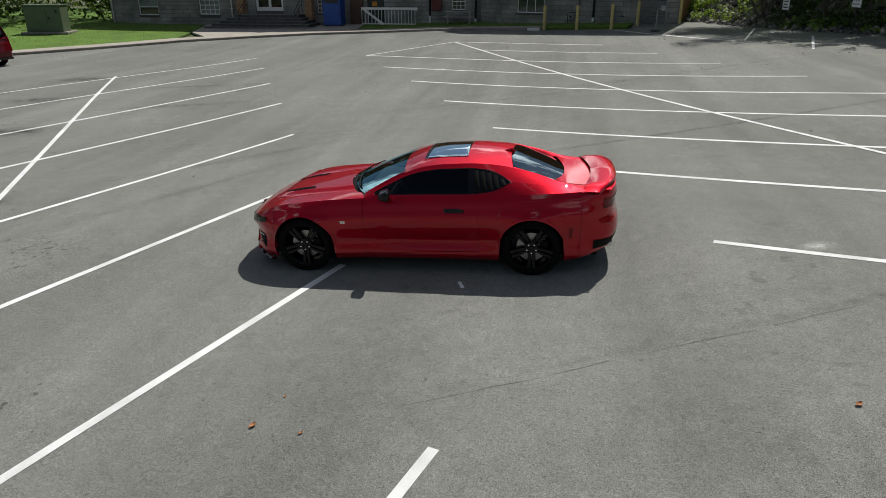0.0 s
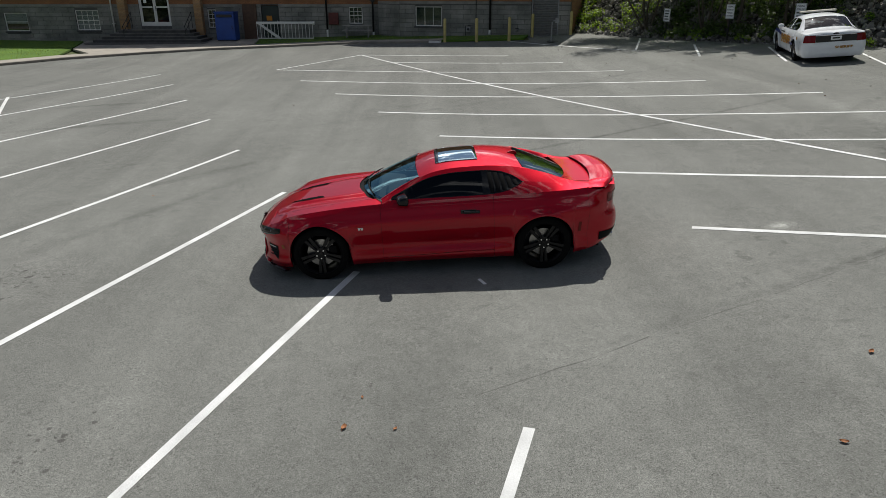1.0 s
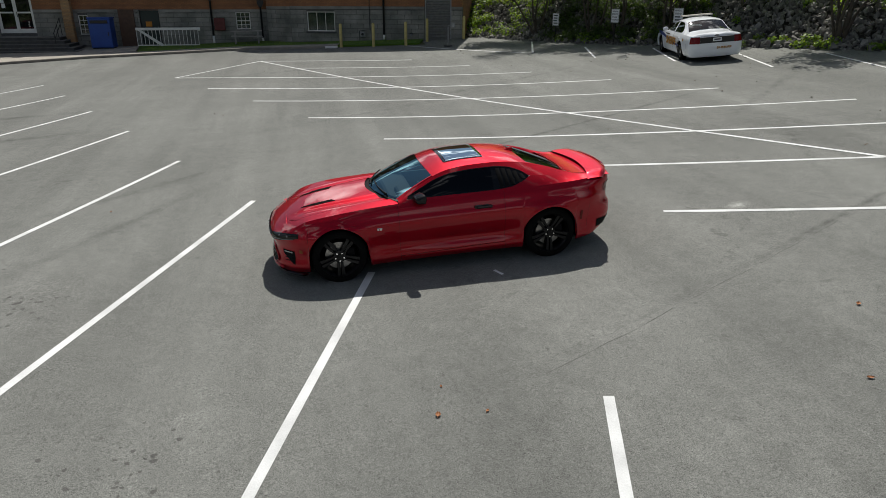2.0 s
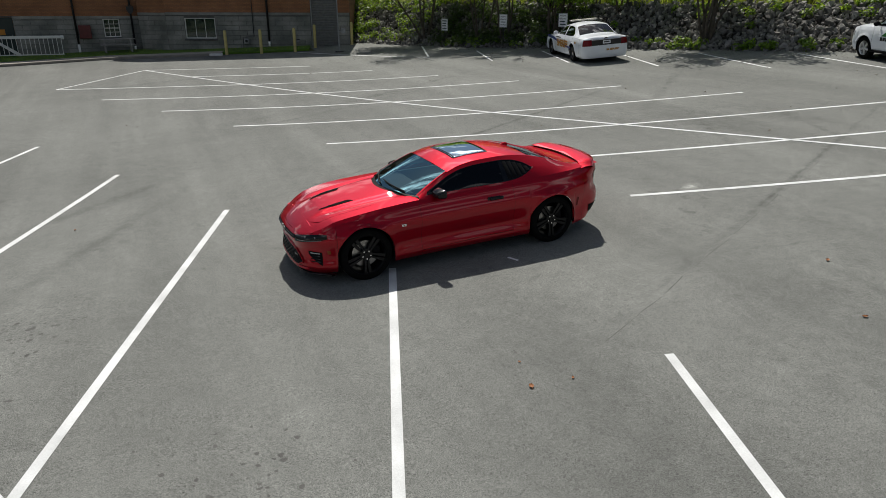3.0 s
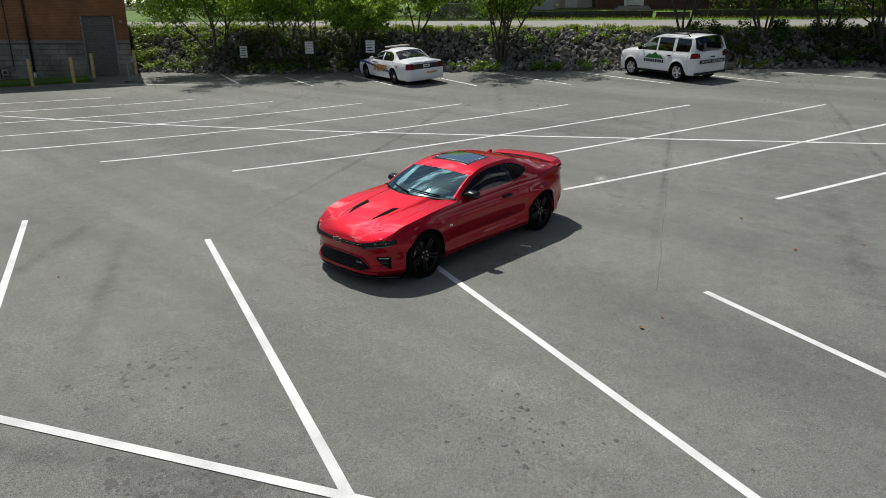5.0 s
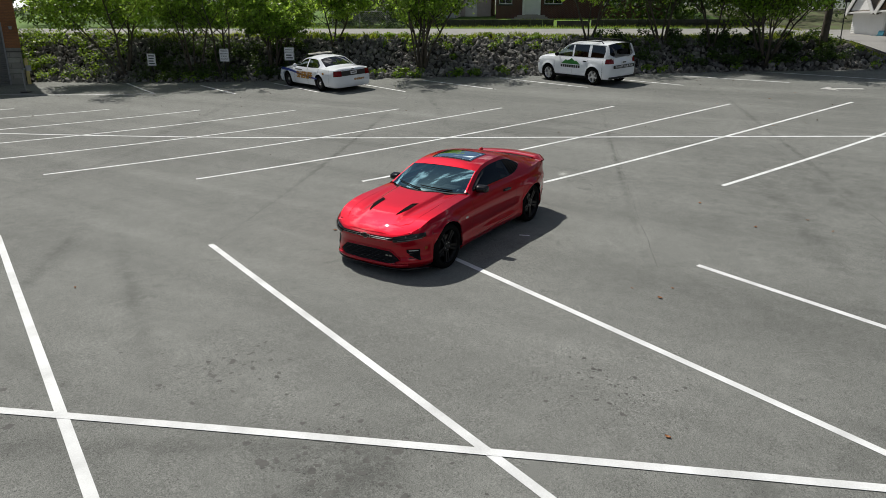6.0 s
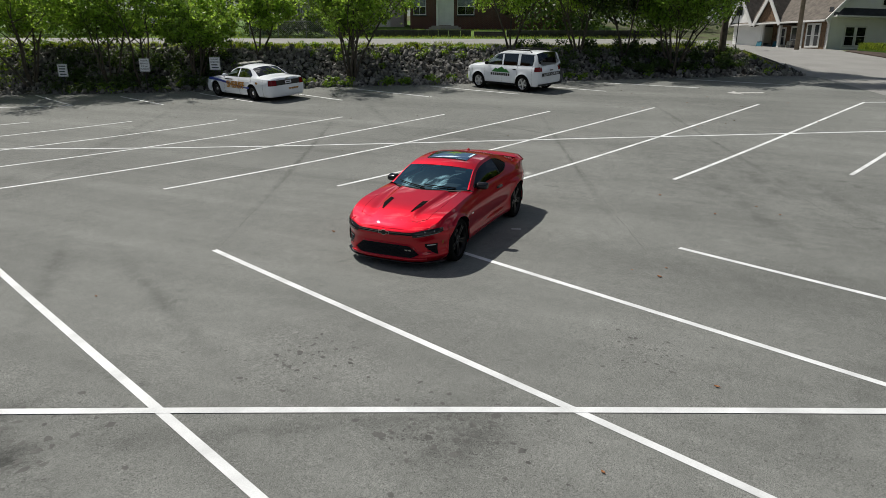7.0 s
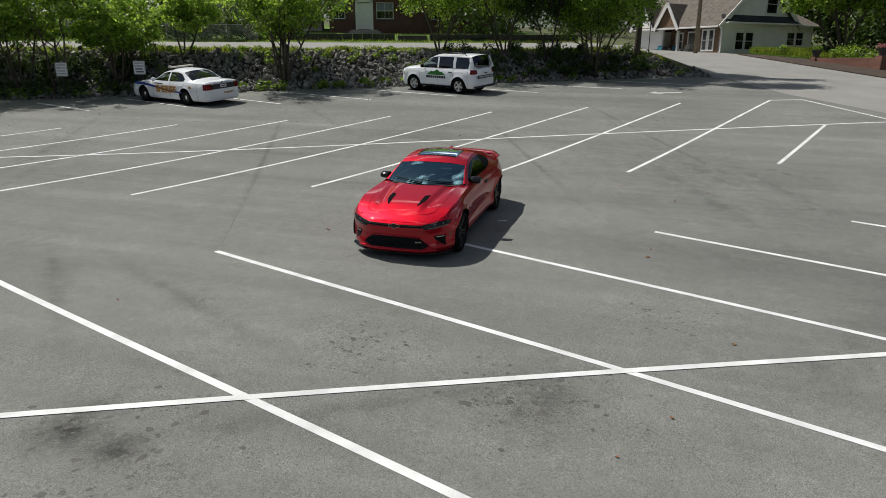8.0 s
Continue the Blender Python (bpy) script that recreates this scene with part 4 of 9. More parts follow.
# ---- the red coupe ----
def pchip(xs, ys):
    """A smooth curve through points that does not overshoot."""
    xs, ys = np.asarray(xs, float), np.asarray(ys, float)
    h, d = np.diff(xs), np.diff(ys) / np.diff(xs)
    m = np.zeros_like(ys)
    for i in range(1, len(xs) - 1):
        if d[i - 1] * d[i] > 0:
            w1, w2 = 2 * h[i] + h[i - 1], h[i] + 2 * h[i - 1]
            m[i] = (w1 + w2) / (w1 / d[i - 1] + w2 / d[i])
    m[0], m[-1] = d[0], d[-1]

    def f(x):
        x = min(max(float(x), xs[0]), xs[-1])
        i = min(int(np.searchsorted(xs, x, "right")) - 1, len(h) - 1)
        t = (x - xs[i]) / h[i]
        return float((1 + 2 * t) * (1 - t) ** 2 * ys[i] + t * (1 - t) ** 2 * h[i] * m[i] + t * t * (3 - 2 * t) * ys[i + 1] + t * t * (t - 1) * h[i] * m[i + 1])
    return f


def grid_mesh(name, rows, mat, parent, label="", flip=False, smooth=True, thick=0.0):
    """A skin through rows of points."""
    nr, nc = len(rows), len(rows[0])
    verts = [tuple(p) for r in rows for p in r]
    faces = []
    for i in range(nr - 1):
        for j in range(nc - 1):
            q = (i * nc + j, i * nc + j + 1, (i + 1) * nc + j + 1, (i + 1) * nc + j)
            pts = {tuple(round(c, 5) for c in verts[k]) for k in q}
            if len(pts) >= 3:
                faces.append(q[::-1] if flip else q)
    bm = bmesh.new()
    vs = [bm.verts.new(v) for v in verts]
    for f in faces:
        bm.faces.new([vs[k] for k in f])
    bmesh.ops.remove_doubles(bm, verts=bm.verts, dist=0.0004)
    bm.normal_update()
    good = 0.0
    for f in bm.faces:                                        # skins face away from the middle of the car
        c = f.calc_center_median()
        good += f.calc_area() * f.normal.dot(Vector((c.x * 0.25, c.y * 1.1, (c.z - 0.55) * 1.4)).normalized())
    if good < 0:
        bmesh.ops.reverse_faces(bm, faces=bm.faces[:])
    if thick:
        bmesh.ops.solidify(bm, geom=bm.faces[:], thickness=thick)
    return part(name, bm, mat, parent, label, smooth)


def car_paint(name, color, flake=0.0):
    """Lacquered paint; flake: the share of bright metal flakes under the lacquer."""
    m = bpy.data.materials.new(name)
    m.use_nodes = True
    n, l = m.node_tree.nodes, m.node_tree.links
    b = n["Principled BSDF"]
    b.inputs["Roughness"].default_value, b.inputs["Specular IOR Level"].default_value = 0.6 - 0.15 * flake, 0.0
    b.inputs["Metallic"].default_value = flake
    b.inputs["Coat Weight"].default_value, b.inputs["Coat Roughness"].default_value = 1.0, 0.015
    b.inputs["Coat IOR"].default_value = 1.45
    tc, ns, mr, hs = n.new("ShaderNodeTexCoord"), n.new("ShaderNodeTexNoise"), n.new("ShaderNodeMapRange"), n.new("ShaderNodeHueSaturation")
    ns.inputs["Scale"].default_value, ns.inputs["Detail"].default_value = 3.0, 6.0
    mr.inputs["To Min"].default_value, mr.inputs["To Max"].default_value = 0.92, 1.08
    hs.inputs["Color"].default_value = (*color, 1)
    l.new(tc.outputs["Object"], ns.inputs["Vector"])
    l.new(ns.outputs["Fac"], mr.inputs["Value"])
    l.new(mr.outputs["Result"], hs.inputs["Value"])
    l.new(hs.outputs["Color"], b.inputs["Base Color"])
    dust = n.new("ShaderNodeTexNoise")
    dust.inputs["Scale"].default_value, dust.inputs["Detail"].default_value = 9.0, 5.0
    dr = n.new("ShaderNodeMapRange")
    dr.inputs["To Min"].default_value, dr.inputs["To Max"].default_value = 0.005, 0.03
    l.new(tc.outputs["Object"], dust.inputs["Vector"])
    l.new(dust.outputs["Fac"], dr.inputs["Value"])
    l.new(dr.outputs["Result"], b.inputs["Coat Roughness"])
    return m


RED = car_paint("red_car_paint", (0.405, 0.0010, 0.013), 0.78)
GLOSS_BLACK = plain("gloss_black_plastic", (0.006, 0.006, 0.007), 0.15, spec=0.4)
MATT_BLACK = material("matt_black_plastic", (0.006, 0.006, 0.007), 0.65, vary=0.2, spec=0.1)
VENT_BLACK = plain("unlit_black_plastic", (0.004, 0.004, 0.0045), 0.8, spec=0.05)
RUBBER = material("tyre_rubber", (0.006, 0.006, 0.006), 0.85, vary=0.15, scale=10, spec=0.08)
RIM_BLACK = plain("black_alloy", (0.004, 0.004, 0.005), 0.36, spec=0.3)
CHROME = plain("chrome", (0.75, 0.75, 0.76), 0.15, metal=1.0)
BRAKE_STEEL = plain("brake_steel", (0.32, 0.31, 0.30), 0.35, metal=1.0)
WINDSHIELD = tinted_glass("windshield_glass", (0.27, 0.42, 0.46), ior=3.4, sheen=(0.50, 0.88, 1.0))
TINT = tinted_glass("dark_tinted_glass", (0.04, 0.045, 0.05), ior=1.42)
REAR_TINT = tinted_glass("rear_glass_tint", (0.10, 0.11, 0.12), ior=3.2, sheen=(0.75, 0.93, 1.0))
SEAT = material("dark_seat_cloth", (0.025, 0.026, 0.028), 0.75, vary=0.2)
DASH = material("dark_dash", (0.020, 0.021, 0.023), 0.7, vary=0.2)
LAMP_DARK = plain("smoked_lamp", (0.012, 0.011, 0.011), 0.10, spec=0.4)
LAMP_RED = plain("red_lamp", (0.16, 0.003, 0.004), 0.18, spec=0.3)
AMBER = plain("amber_marker", (0.28, 0.06, 0.01), 0.2)
LAMP_GREY = plain("grey_lamp", (0.12, 0.12, 0.13), 0.10, coat=1.0)
LAMP_CLEAR = plain("clear_lamp", (0.45, 0.46, 0.48), 0.10, coat=1.0)

F_AXLE, R_AXLE, HUB, ARCH = -1.42, 1.391, 0.348, 0.378
PLAN = [(-2.385, 0), (-2.378, 0.22), (-2.352, 0.42), (-2.28, 0.585), (-2.15, 0.725), (-1.98, 0.842), (-1.75, 0.907), (-1.42, 0.938), (-1.0, 0.925), (-0.5, 0.913), (0.2, 0.913),
        (0.7, 0.925), (1.1, 0.940), (1.42, 0.945), (1.75, 0.922), (2.02, 0.862), (2.20, 0.775), (2.32, 0.655), (2.38, 0.48), (2.402, 0.25), (2.408, 0)]


def plan_curve():
    """The outline from the nose round one flank to the tail, in even steps: place and outward normal."""
    p = [Vector((x, y)) for x, y in PLAN]
    pts = [Vector((2 * 0 + p[1].x, -p[1].y))] + p + [Vector((p[-2].x, -p[-2].y))]
    fine = []
    for i in range(1, len(pts) - 2):
        a, b, c, d = pts[i - 1:i + 3]
        for k in range(24):
            t = k / 24
            fine.append(0.5 * ((2 * b) + (c - a) * t + (2 * a - 5 * b + 4 * c - d) * t * t + (3 * b - a - 3 * c + d) * t ** 3))
    fine.append(p[-1])
    length = [0.0]
    for a, b in zip(fine, fine[1:]):
        length.append(length[-1] + (b - a).length)
    n = 330
    xs = np.interp(np.linspace(0, length[-1], n), length, [q.x for q in fine])
    ys = np.interp(np.linspace(0, length[-1], n), length, [q.y for q in fine])
    ys[0] = ys[-1] = 0.0
    tx, ty = np.gradient(xs), np.gradient(ys)
    tl = np.hypot(tx, ty)
    return xs, ys, -ty / tl, tx / tl


PX, PY, NX, NY = plan_curve()
NX[0], NY[0], NX[-1], NY[-1] = -1.0, 0.0, 1.0, 0.0
shoulder_z = pchip([-2.4, -2.3, -2.15, -2.0, -1.75, -1.42, -1.0, -0.5, 0.0, 0.5, 1.0, 1.4, 1.8, 2.1, 2.3, 2.42],
                   [0.650, 0.658, 0.696, 0.747, 0.825, 0.875, 0.908, 0.930, 0.940, 0.950, 0.968, 0.985, 0.995, 1.0, 1.0, 1.0])
bottom_z = pchip([-2.4, -2.0, -1.8, -0.9, 0.9, 1.8, 2.1, 2.42], [0.165, 0.165, 0.17, 0.175, 0.185, 0.20, 0.25, 0.30])
tuck_side = pchip([0, 0.10, 0.16, 0.30, 0.46, 0.60, 0.70, 0.80, 0.92, 1.0], [0.075, 0.030, 0.034, 0.058, 0.036, 0.010, 0.004, 0.034, 0.066, 0.105])
tuck_nose = pchip([0, 0.15, 0.35, 0.55, 0.72, 0.82, 0.92, 1.0], [0.050, 0.016, 0.046, 0.050, 0.020, -0.006, 0.012, 0.065])
tuck_tail = pchip([0, 0.2, 0.4, 0.55, 0.62, 0.8, 0.92, 1.0], [0.16, 0.05, 0.0, 0.012, 0.045, 0.05, 0.03, 0.045])


def flank(i, z, lift=0.0):
    """The skin of the lower body at step i of the outline and height z above the ground."""
    x = PX[i]
    v = (z - 0.17) / (shoulder_z(x) - 0.17)
    v = min(1.0, max(0.0, v))
    a, b = smoothstep(-1.75, -2.25, x) if x < -1.75 else 0.0, smoothstep(1.95, 2.3, x)
    o = tuck_side(v) * (1 - a - b) + tuck_nose(v) * a + tuck_tail(v) * b
    haunch = 0.026 * math.exp(-((x - R_AXLE) / 0.42) ** 2) * math.exp(-((v - 0.62) / 0.25) ** 2) + 0.010 * math.exp(-((x - F_AXLE) / 0.40) ** 2) * math.exp(-((v - 0.62) / 0.22) ** 2)
    for c in (F_AXLE, R_AXLE):                              # a lip round each wheel arch
        r = math.hypot(x - c, z - HUB)
        haunch += 0.016 * math.exp(-((r - ARCH) / 0.035) ** 2) * (1 if abs(x - c) < 0.6 else 0) + 0.012 * math.exp(-((r - ARCH - 0.02) / 0.09) ** 2) * (1 if abs(x - c) < 0.6 else 0)
    scoop = 0.016 * smoothstep(-0.55, 0.1, x) * smoothstep(1.0, 0.6, x) * math.exp(-((v - 0.30) / 0.10) ** 2)
    o = o - haunch - lift + scoop
    y = PY[i] - NY[i] * o
    return Vector((x - NX[i] * o, max(0.0, y), z))


def lower_edge(i):
    x, z = PX[i], bottom_z(PX[i])
    for c in (F_AXLE, R_AXLE):
        d = abs(x - c)
        if d < ARCH:
            z = max(z, HUB + math.sqrt(ARCH * ARCH - d * d))
        elif d < ARCH + 0.012:
            z = max(z, HUB * (1 - (d - ARCH) / 0.012))
    return z


def step_at_x(x):
    mid = [k for k in range(len(PX)) if 5 < k < len(PX) - 5]
    return min(mid, key=lambda k: abs(PX[k] - x))


def step_at_y(y, front=True):
    half = range(0, 110) if front else range(len(PX) - 110, len(PX))
    return min(half, key=lambda k: abs(PY[k] - y))


TOP_ROW = [flank(i, shoulder_z(PX[i])) for i in range(len(PX))]
TX, TY, TZ = np.array([p.x for p in TOP_ROW]), np.array([p.y for p in TOP_ROW]), np.array([p.z for p in TOP_ROW])
def edge_y(x):
    return float(np.interp(x, np.maximum.accumulate(TX), TY))


def edge_z(x):
    return float(np.interp(x, np.maximum.accumulate(TX), TZ))


hood_mid = pchip([-2.33, -2.27, -2.15, -2.0, -1.7, -1.3, -1.0, -0.8, -0.55], [0.650, 0.686, 0.737, 0.785, 0.846, 0.902, 0.940, 0.962, 0.980])


def hood_top(x, y):
    ye = max(1e-4, edge_y(x))
    f = 1 - min(1.0, abs(y) / ye)
    z = edge_z(x) + (hood_mid(x) - edge_z(x)) * (1 - (1 - f) ** 2.4)
    rise = smoothstep(-2.1, -1.6, x)
    half = 0.34 + 0.10 * smoothstep(-2.0, -0.9, x)
    return z + 0.020 * rise * smoothstep(half + 0.035, half - 0.035, abs(y)) - 0.012 * rise * math.exp(-((abs(y) - half - 0.07) / 0.06) ** 2)


rail_x = [-0.62, -0.40, -0.15, 0.10, 0.35, 0.65, 0.95, 1.20, 1.45, 1.70, 1.90, 2.10, 2.30]
rail_y = pchip(rail_x, [0.755, 0.700, 0.640, 0.606, 0.592, 0.582, 0.575, 0.580, 0.600, 0.635, 0.675, 0.715, 0.700])
rail_z = pchip(rail_x, [0.958, 1.068, 1.182, 1.252, 1.278, 1.283, 1.264, 1.222, 1.160, 1.078, 1.030, 1.012, 1.004])
roof_mid = pchip([-0.90, -0.6, -0.3, -0.08, 0.06, 0.3, 0.6, 0.9, 1.12, 1.3, 1.55, 1.78, 2.0, 2.3], [0.972, 1.083, 1.194, 1.268, 1.302, 1.328, 1.334, 1.314, 1.272, 1.214, 1.128, 1.042, 1.018, 1.010])


def upper_side(x, z, lift=0.0):
    ys, zs, yr, zr = edge_y(x), edge_z(x), rail_y(x), rail_z(x)
    f = min(1.0, max(0.0, (z - zs) / max(0.004, zr - zs)))
    return Vector((x, ys + (yr - ys) * (f - 0.10 * math.sin(math.pi * f) * smoothstep(1.75, 1.3, x)) + lift, z))


coupe = thing("sports_coupe", "glossy red two-door sports coupe with black wheels", "car")
SIDES = ((1, "right"), (-1, "left"))


def mirrored(rows, s):
    return [[(p[0], p[1] * s, p[2]) for p in r] for r in rows]


def skin(name, rows, mat, s, parent=coupe, label="", thick=0.0):
    return grid_mesh(name, mirrored(rows, s), mat, parent, label, flip=(s > 0), thick=thick)


def flank_rows(i0, i1, za, zb, n=16):
    """Rows of skin between two steps; za, zb: heights as functions of the step."""
    out = []
    for k in range(n + 1):
        f = k / n
        f = f * 0.75 + 0.25 * (f * f * (3 - 2 * f))
        row = [flank(i, za(i) + (zb(i) - za(i)) * f) for i in range(i0, i1 + 1)]
        row[0], row[-1] = row[0].lerp(row[1], 0.10), row[-1].lerp(row[-2], 0.10)
        out.append(row)
    return out


def top_of(i):
    return shoulder_z(PX[i])


i_bump, i_door0, i_door1, i_tail = step_at_x(-1.80), step_at_x(-0.63), step_at_x(0.76), step_at_x(1.96)
body_parts = {}
for s, side_name in SIDES:
    fend = skin("front_fender", flank_rows(i_bump, i_door0, lower_edge, top_of, 22), RED, s)
    door = skin("door", flank_rows(i_door0, i_door1, lambda i: 0.262 + 0.03 * smoothstep(-0.6, 0.7, PX[i]), top_of, 22), RED, s)
    skin("rocker_panel", flank_rows(i_door0, i_door1, lower_edge, lambda i: 0.256 + 0.03 * smoothstep(-0.6, 0.7, PX[i]), 5), RED, s)
    skin("rear_quarter", flank_rows(i_door1, i_tail, lower_edge, top_of, 22), RED, s)
    # handle, badge and marker on the flank
    ih = step_at_x(0.49)
    hp = flank(ih, 0.795, 0.0)
    hb = bmesh.new()
    box(hb, -0.105, -0.012, -0.016, 0.105, 0.030, 0.020, 0.012)
    box(hb, -0.135, -0.006, -0.022, 0.060, 0.006, 0.028, 0.006)
    bmesh.ops.transform(hb, matrix=Matrix.Diagonal((1, s, 1, 1)) @ pose(hp.x, hp.y, hp.z, -8), verts=hb.verts)
    if s < 0:
        bmesh.ops.reverse_faces(hb, faces=hb.faces)
    part("door_handle", hb, GLOSS_BLACK, door, "gloss black door handle")
    ib = step_at_x(-0.885)
    bp_ = flank(ib, 0.655, 0.004)
    bb = bmesh.new()
    for bx in (-0.030, 0.004):
        box(bb, bx, -0.004, -0.014, bx + 0.026, 0.004, 0.014, 0.002)
    box(bb, -0.034, -0.003, 0.010, 0.034, 0.003, 0.018, 0.001)
    bmesh.ops.transform(bb, matrix=Matrix.Diagonal((1, s, 1, 1)) @ pose(bp_.x, bp_.y, bp_.z), verts=bb.verts)
    part("fender_badge", bb, CHROME, fend, "small chrome badge")
    im = step_at_y(0.80)
    mk = [[flank(i, z, 0.004) for i in range(step_at_x(-1.95), step_at_x(-1.95) + 4)] for z in (0.42, 0.445, 0.47)]
    skin("side_marker", mk, AMBER, s, fend, "amber side marker")
    # wheel wells
    for c in (F_AXLE, R_AXLE):
        rows = []
        for k in range(19):
            a = math.pi * (k / 18) * 1.16 - math.pi * 0.08
            rows.append([(c + (ARCH + 0.004) * math.cos(a), y, HUB + (ARCH + 0.004) * math.sin(a)) for y in (0.50, 0.925)])
        rows2 = [[(c + (ARCH + 0.02) * math.cos(math.pi * (k / 18) * 1.16 - math.pi * 0.08) * r, 0.55, HUB + (ARCH + 0.02) * math.sin(math.pi * (k / 18) * 1.16 - math.pi * 0.08) * r) for r in (0.02, 1.0)] for k in range(19)]
        skin("wheel_well", rows, MATT_BLACK, s, coupe)
        skin("wheel_well_back", rows2, MATT_BLACK, s, coupe)

# front and rear bumpers run round both corners in one piece
def both_sides(rows):
    return [[(p[0], -p[1], p[2]) for p in r[::-1]] + [tuple(p) for p in r[1:]] for r in rows]


GRILLE_TOP, GRILLE_LOW = (0.602, 0.672), (0.265, 0.470)
bump_rows = [[flank(i, lower_edge(i) + (top_of(i) - lower_edge(i)) * k / 26) for i in range(0, i_bump + 1)] for k in range(27)]
for r in bump_rows:
    r[-1] = r[-1].lerp(r[-2], 0.06)
front_bumper = grid_mesh("front_bumper", both_sides(bump_rows), RED, coupe, flip=True)
tail_rows = [[flank(i, lower_edge(i) + (top_of(i) - lower_edge(i)) * k / 20) for i in range(len(PX) - 1, i_tail - 1, -1)] for k in range(21)]
for r in tail_rows:
    r[-1] = r[-1].lerp(r[-2], 0.06)
rear_bumper = grid_mesh("rear_bumper", both_sides(tail_rows), RED, coupe)

for s, _ in SIDES:                                             # dark strips behind the seams
    for i in (i_bump, i_tail, i_door0, i_door1):
        skin("seam_strip", [[flank(k, lower_edge(k) + 0.02 + (top_of(k) - 0.03 - lower_edge(k)) * f, -0.010) for k in range(i - 3, i + 4)] for f in np.linspace(0, 1, 14)], MATT_BLACK, s)
# hood and the tops of the fenders
def hood_seam(x):
    return edge_y(x) * 0.80 - 0.03


def screen_foot_x(y):
    return -0.90 + 0.28 * (y / 0.755) ** 2


def screen_foot_y(x):
    return 0.755 * math.sqrt(max(0.0, (x + 0.90) / 0.28))


hx = np.concatenate([np.linspace(-2.13, -0.95, 56)])
hood_rows = [[(x + (0.055 * (abs(e) ** 2) if x < -2.0 else 0) * 0 + (screen_foot_x(e * 0.66) + 0.90) * smoothstep(-1.5, -0.95, x) + 0.10 * e * e * smoothstep(-1.9, -2.13, x), e * hood_seam(min(-0.97, x)), 0) for e in np.linspace(-1, 1, 41)] for x in hx]
hood_rows = [[(px, py, hood_top(min(px, -0.60), py)) for px, py, _ in r] for r in hood_rows]
hood = grid_mesh("hood", hood_rows, RED, coupe, flip=True)
for s, _ in SIDES:
    fr = []
    for x in np.linspace(-2.125, -0.625, 60):
        y_out, y_in = edge_y(x), hood_seam(min(-0.97, x)) + 0.006
        if x > -0.95:
            y_in = max(y_in, screen_foot_y(x) - 0.01)
        y_in = min(y_in, y_out - 0.002)
        fr.append([(x, y_out + (y_in - y_out) * f, hood_top(x, y_out + (y_in - y_out) * f) if f else edge_z(x)) for f in np.linspace(0, 1, 9)])
    skin("fender_top", fr, RED, s)
nose_rows = []
for i in range(0, step_at_x(-2.125) + 1):
    p = TOP_ROW[i]
    nose_rows.append([(p.x + (0) * f, p.y * (1 - f), hood_top(p.x, p.y * (1 - f)) if f else p.z) for f in np.linspace(0, 1, 12)])
nose_rows.append([(-2.136, nose_rows[-1][0][1] * (1 - f), hood_top(-2.136, nose_rows[-1][0][1] * (1 - f))) for f in np.linspace(0, 1, 12)])
for s, _ in SIDES:
    skin("nose_panel", nose_rows, RED, s)
ledge = [[(x, hood_seam(x) * 1.04 * e, hood_top(x, hood_seam(x) * 1.04 * e) - 0.0035 - 0.04 * max(0.0, x + 2.06)) for e in np.linspace(-1, 1, 41)] for x in np.linspace(-2.145, -1.95, 12)]
grid_mesh("hood_ledge", ledge, RED, coupe)
# dark shell behind the panel gaps
for s, _ in SIDES:
    rows = [[flank(i, z, -0.055) for i in range(i_bump - 6, i_tail + 6, 3)] for z in (0.24, 0.5, 0.72, 0.83)]
    rows = [[p for p in r] for r in rows]
    keep = [[p for p in r if all(math.hypot(p.x - c, p.z - HUB) > ARCH + 0.02 for c in (F_AXLE, R_AXLE))] for r in rows]
    mid = [[p for p in r if -0.95 < p.x < 0.95] for r in rows]
    skin("inner_shell", mid, MATT_BLACK, s)
part("floor_pan", boxed(-2.15, -0.62, 0.16, 2.15, 0.62, 0.22, 0.02), MATT_BLACK, coupe)
shell = bmesh.new()
box(shell, -0.92, -0.68, 0.60, -0.84, 0.68, 0.88)
part("firewall", shell, MATT_BLACK, coupe)
# unseen box added to keep sunlight from leaking through by the front wheel
part("bulkhead", boxed(-1.05, -0.74, 0.30, -0.78, 0.74, 0.85, 0.02), MATT_BLACK, coupe)
part("hood_liner", boxed(-2.05, -0.60, 0.66, -1.0, 0.60, 0.68), MATT_BLACK, coupe)

# greenhouse: windshield, roof, rear glass, deck
def patch(foot, head, n, m, bulge):
    rows = []
    for k in range(n + 1):
        r = k / n
        row = []
        for e in np.linspace(-1, 1, m + 1):
            a, b = Vector(foot(e)), Vector(head(e))
            p = a + (b - a) * r
            p.z += bulge * 4 * r * (1 - r) * (1 - 0.3 * e * e)
            row.append(tuple(p))
        rows.append(row)
    return rows


def w_foot(e):
    y = 0.715 * e
    return (screen_foot_x(y) + 0.01, y, 0.972 - 0.012 * e * e)


def w_head(e):
    x = -0.19 + 0.05 * e * e
    return (x, 0.615 * e, roof_mid(-0.19) - 0.004 - (roof_mid(-0.19) - 0.004 - rail_z(-0.14) - 0.012) * abs(e) ** 2)


wind = grid_mesh("windshield", patch(w_foot, w_head, 12, 24, 0.018), WINDSHIELD, coupe, "clear windshield with a dark top band", flip=True)
wind.visible_shadow = False


def band_head(e):
    a, b = Vector(w_foot(e)), Vector(w_head(e))
    p = a + (b - a) * 0.955
    return (p.x, p.y, p.z + 0.018 * 4 * 0.955 * 0.045 - 0.002)


def lift_z(f, d):
    return lambda e: (f(e)[0], f(e)[1], f(e)[2] + d)


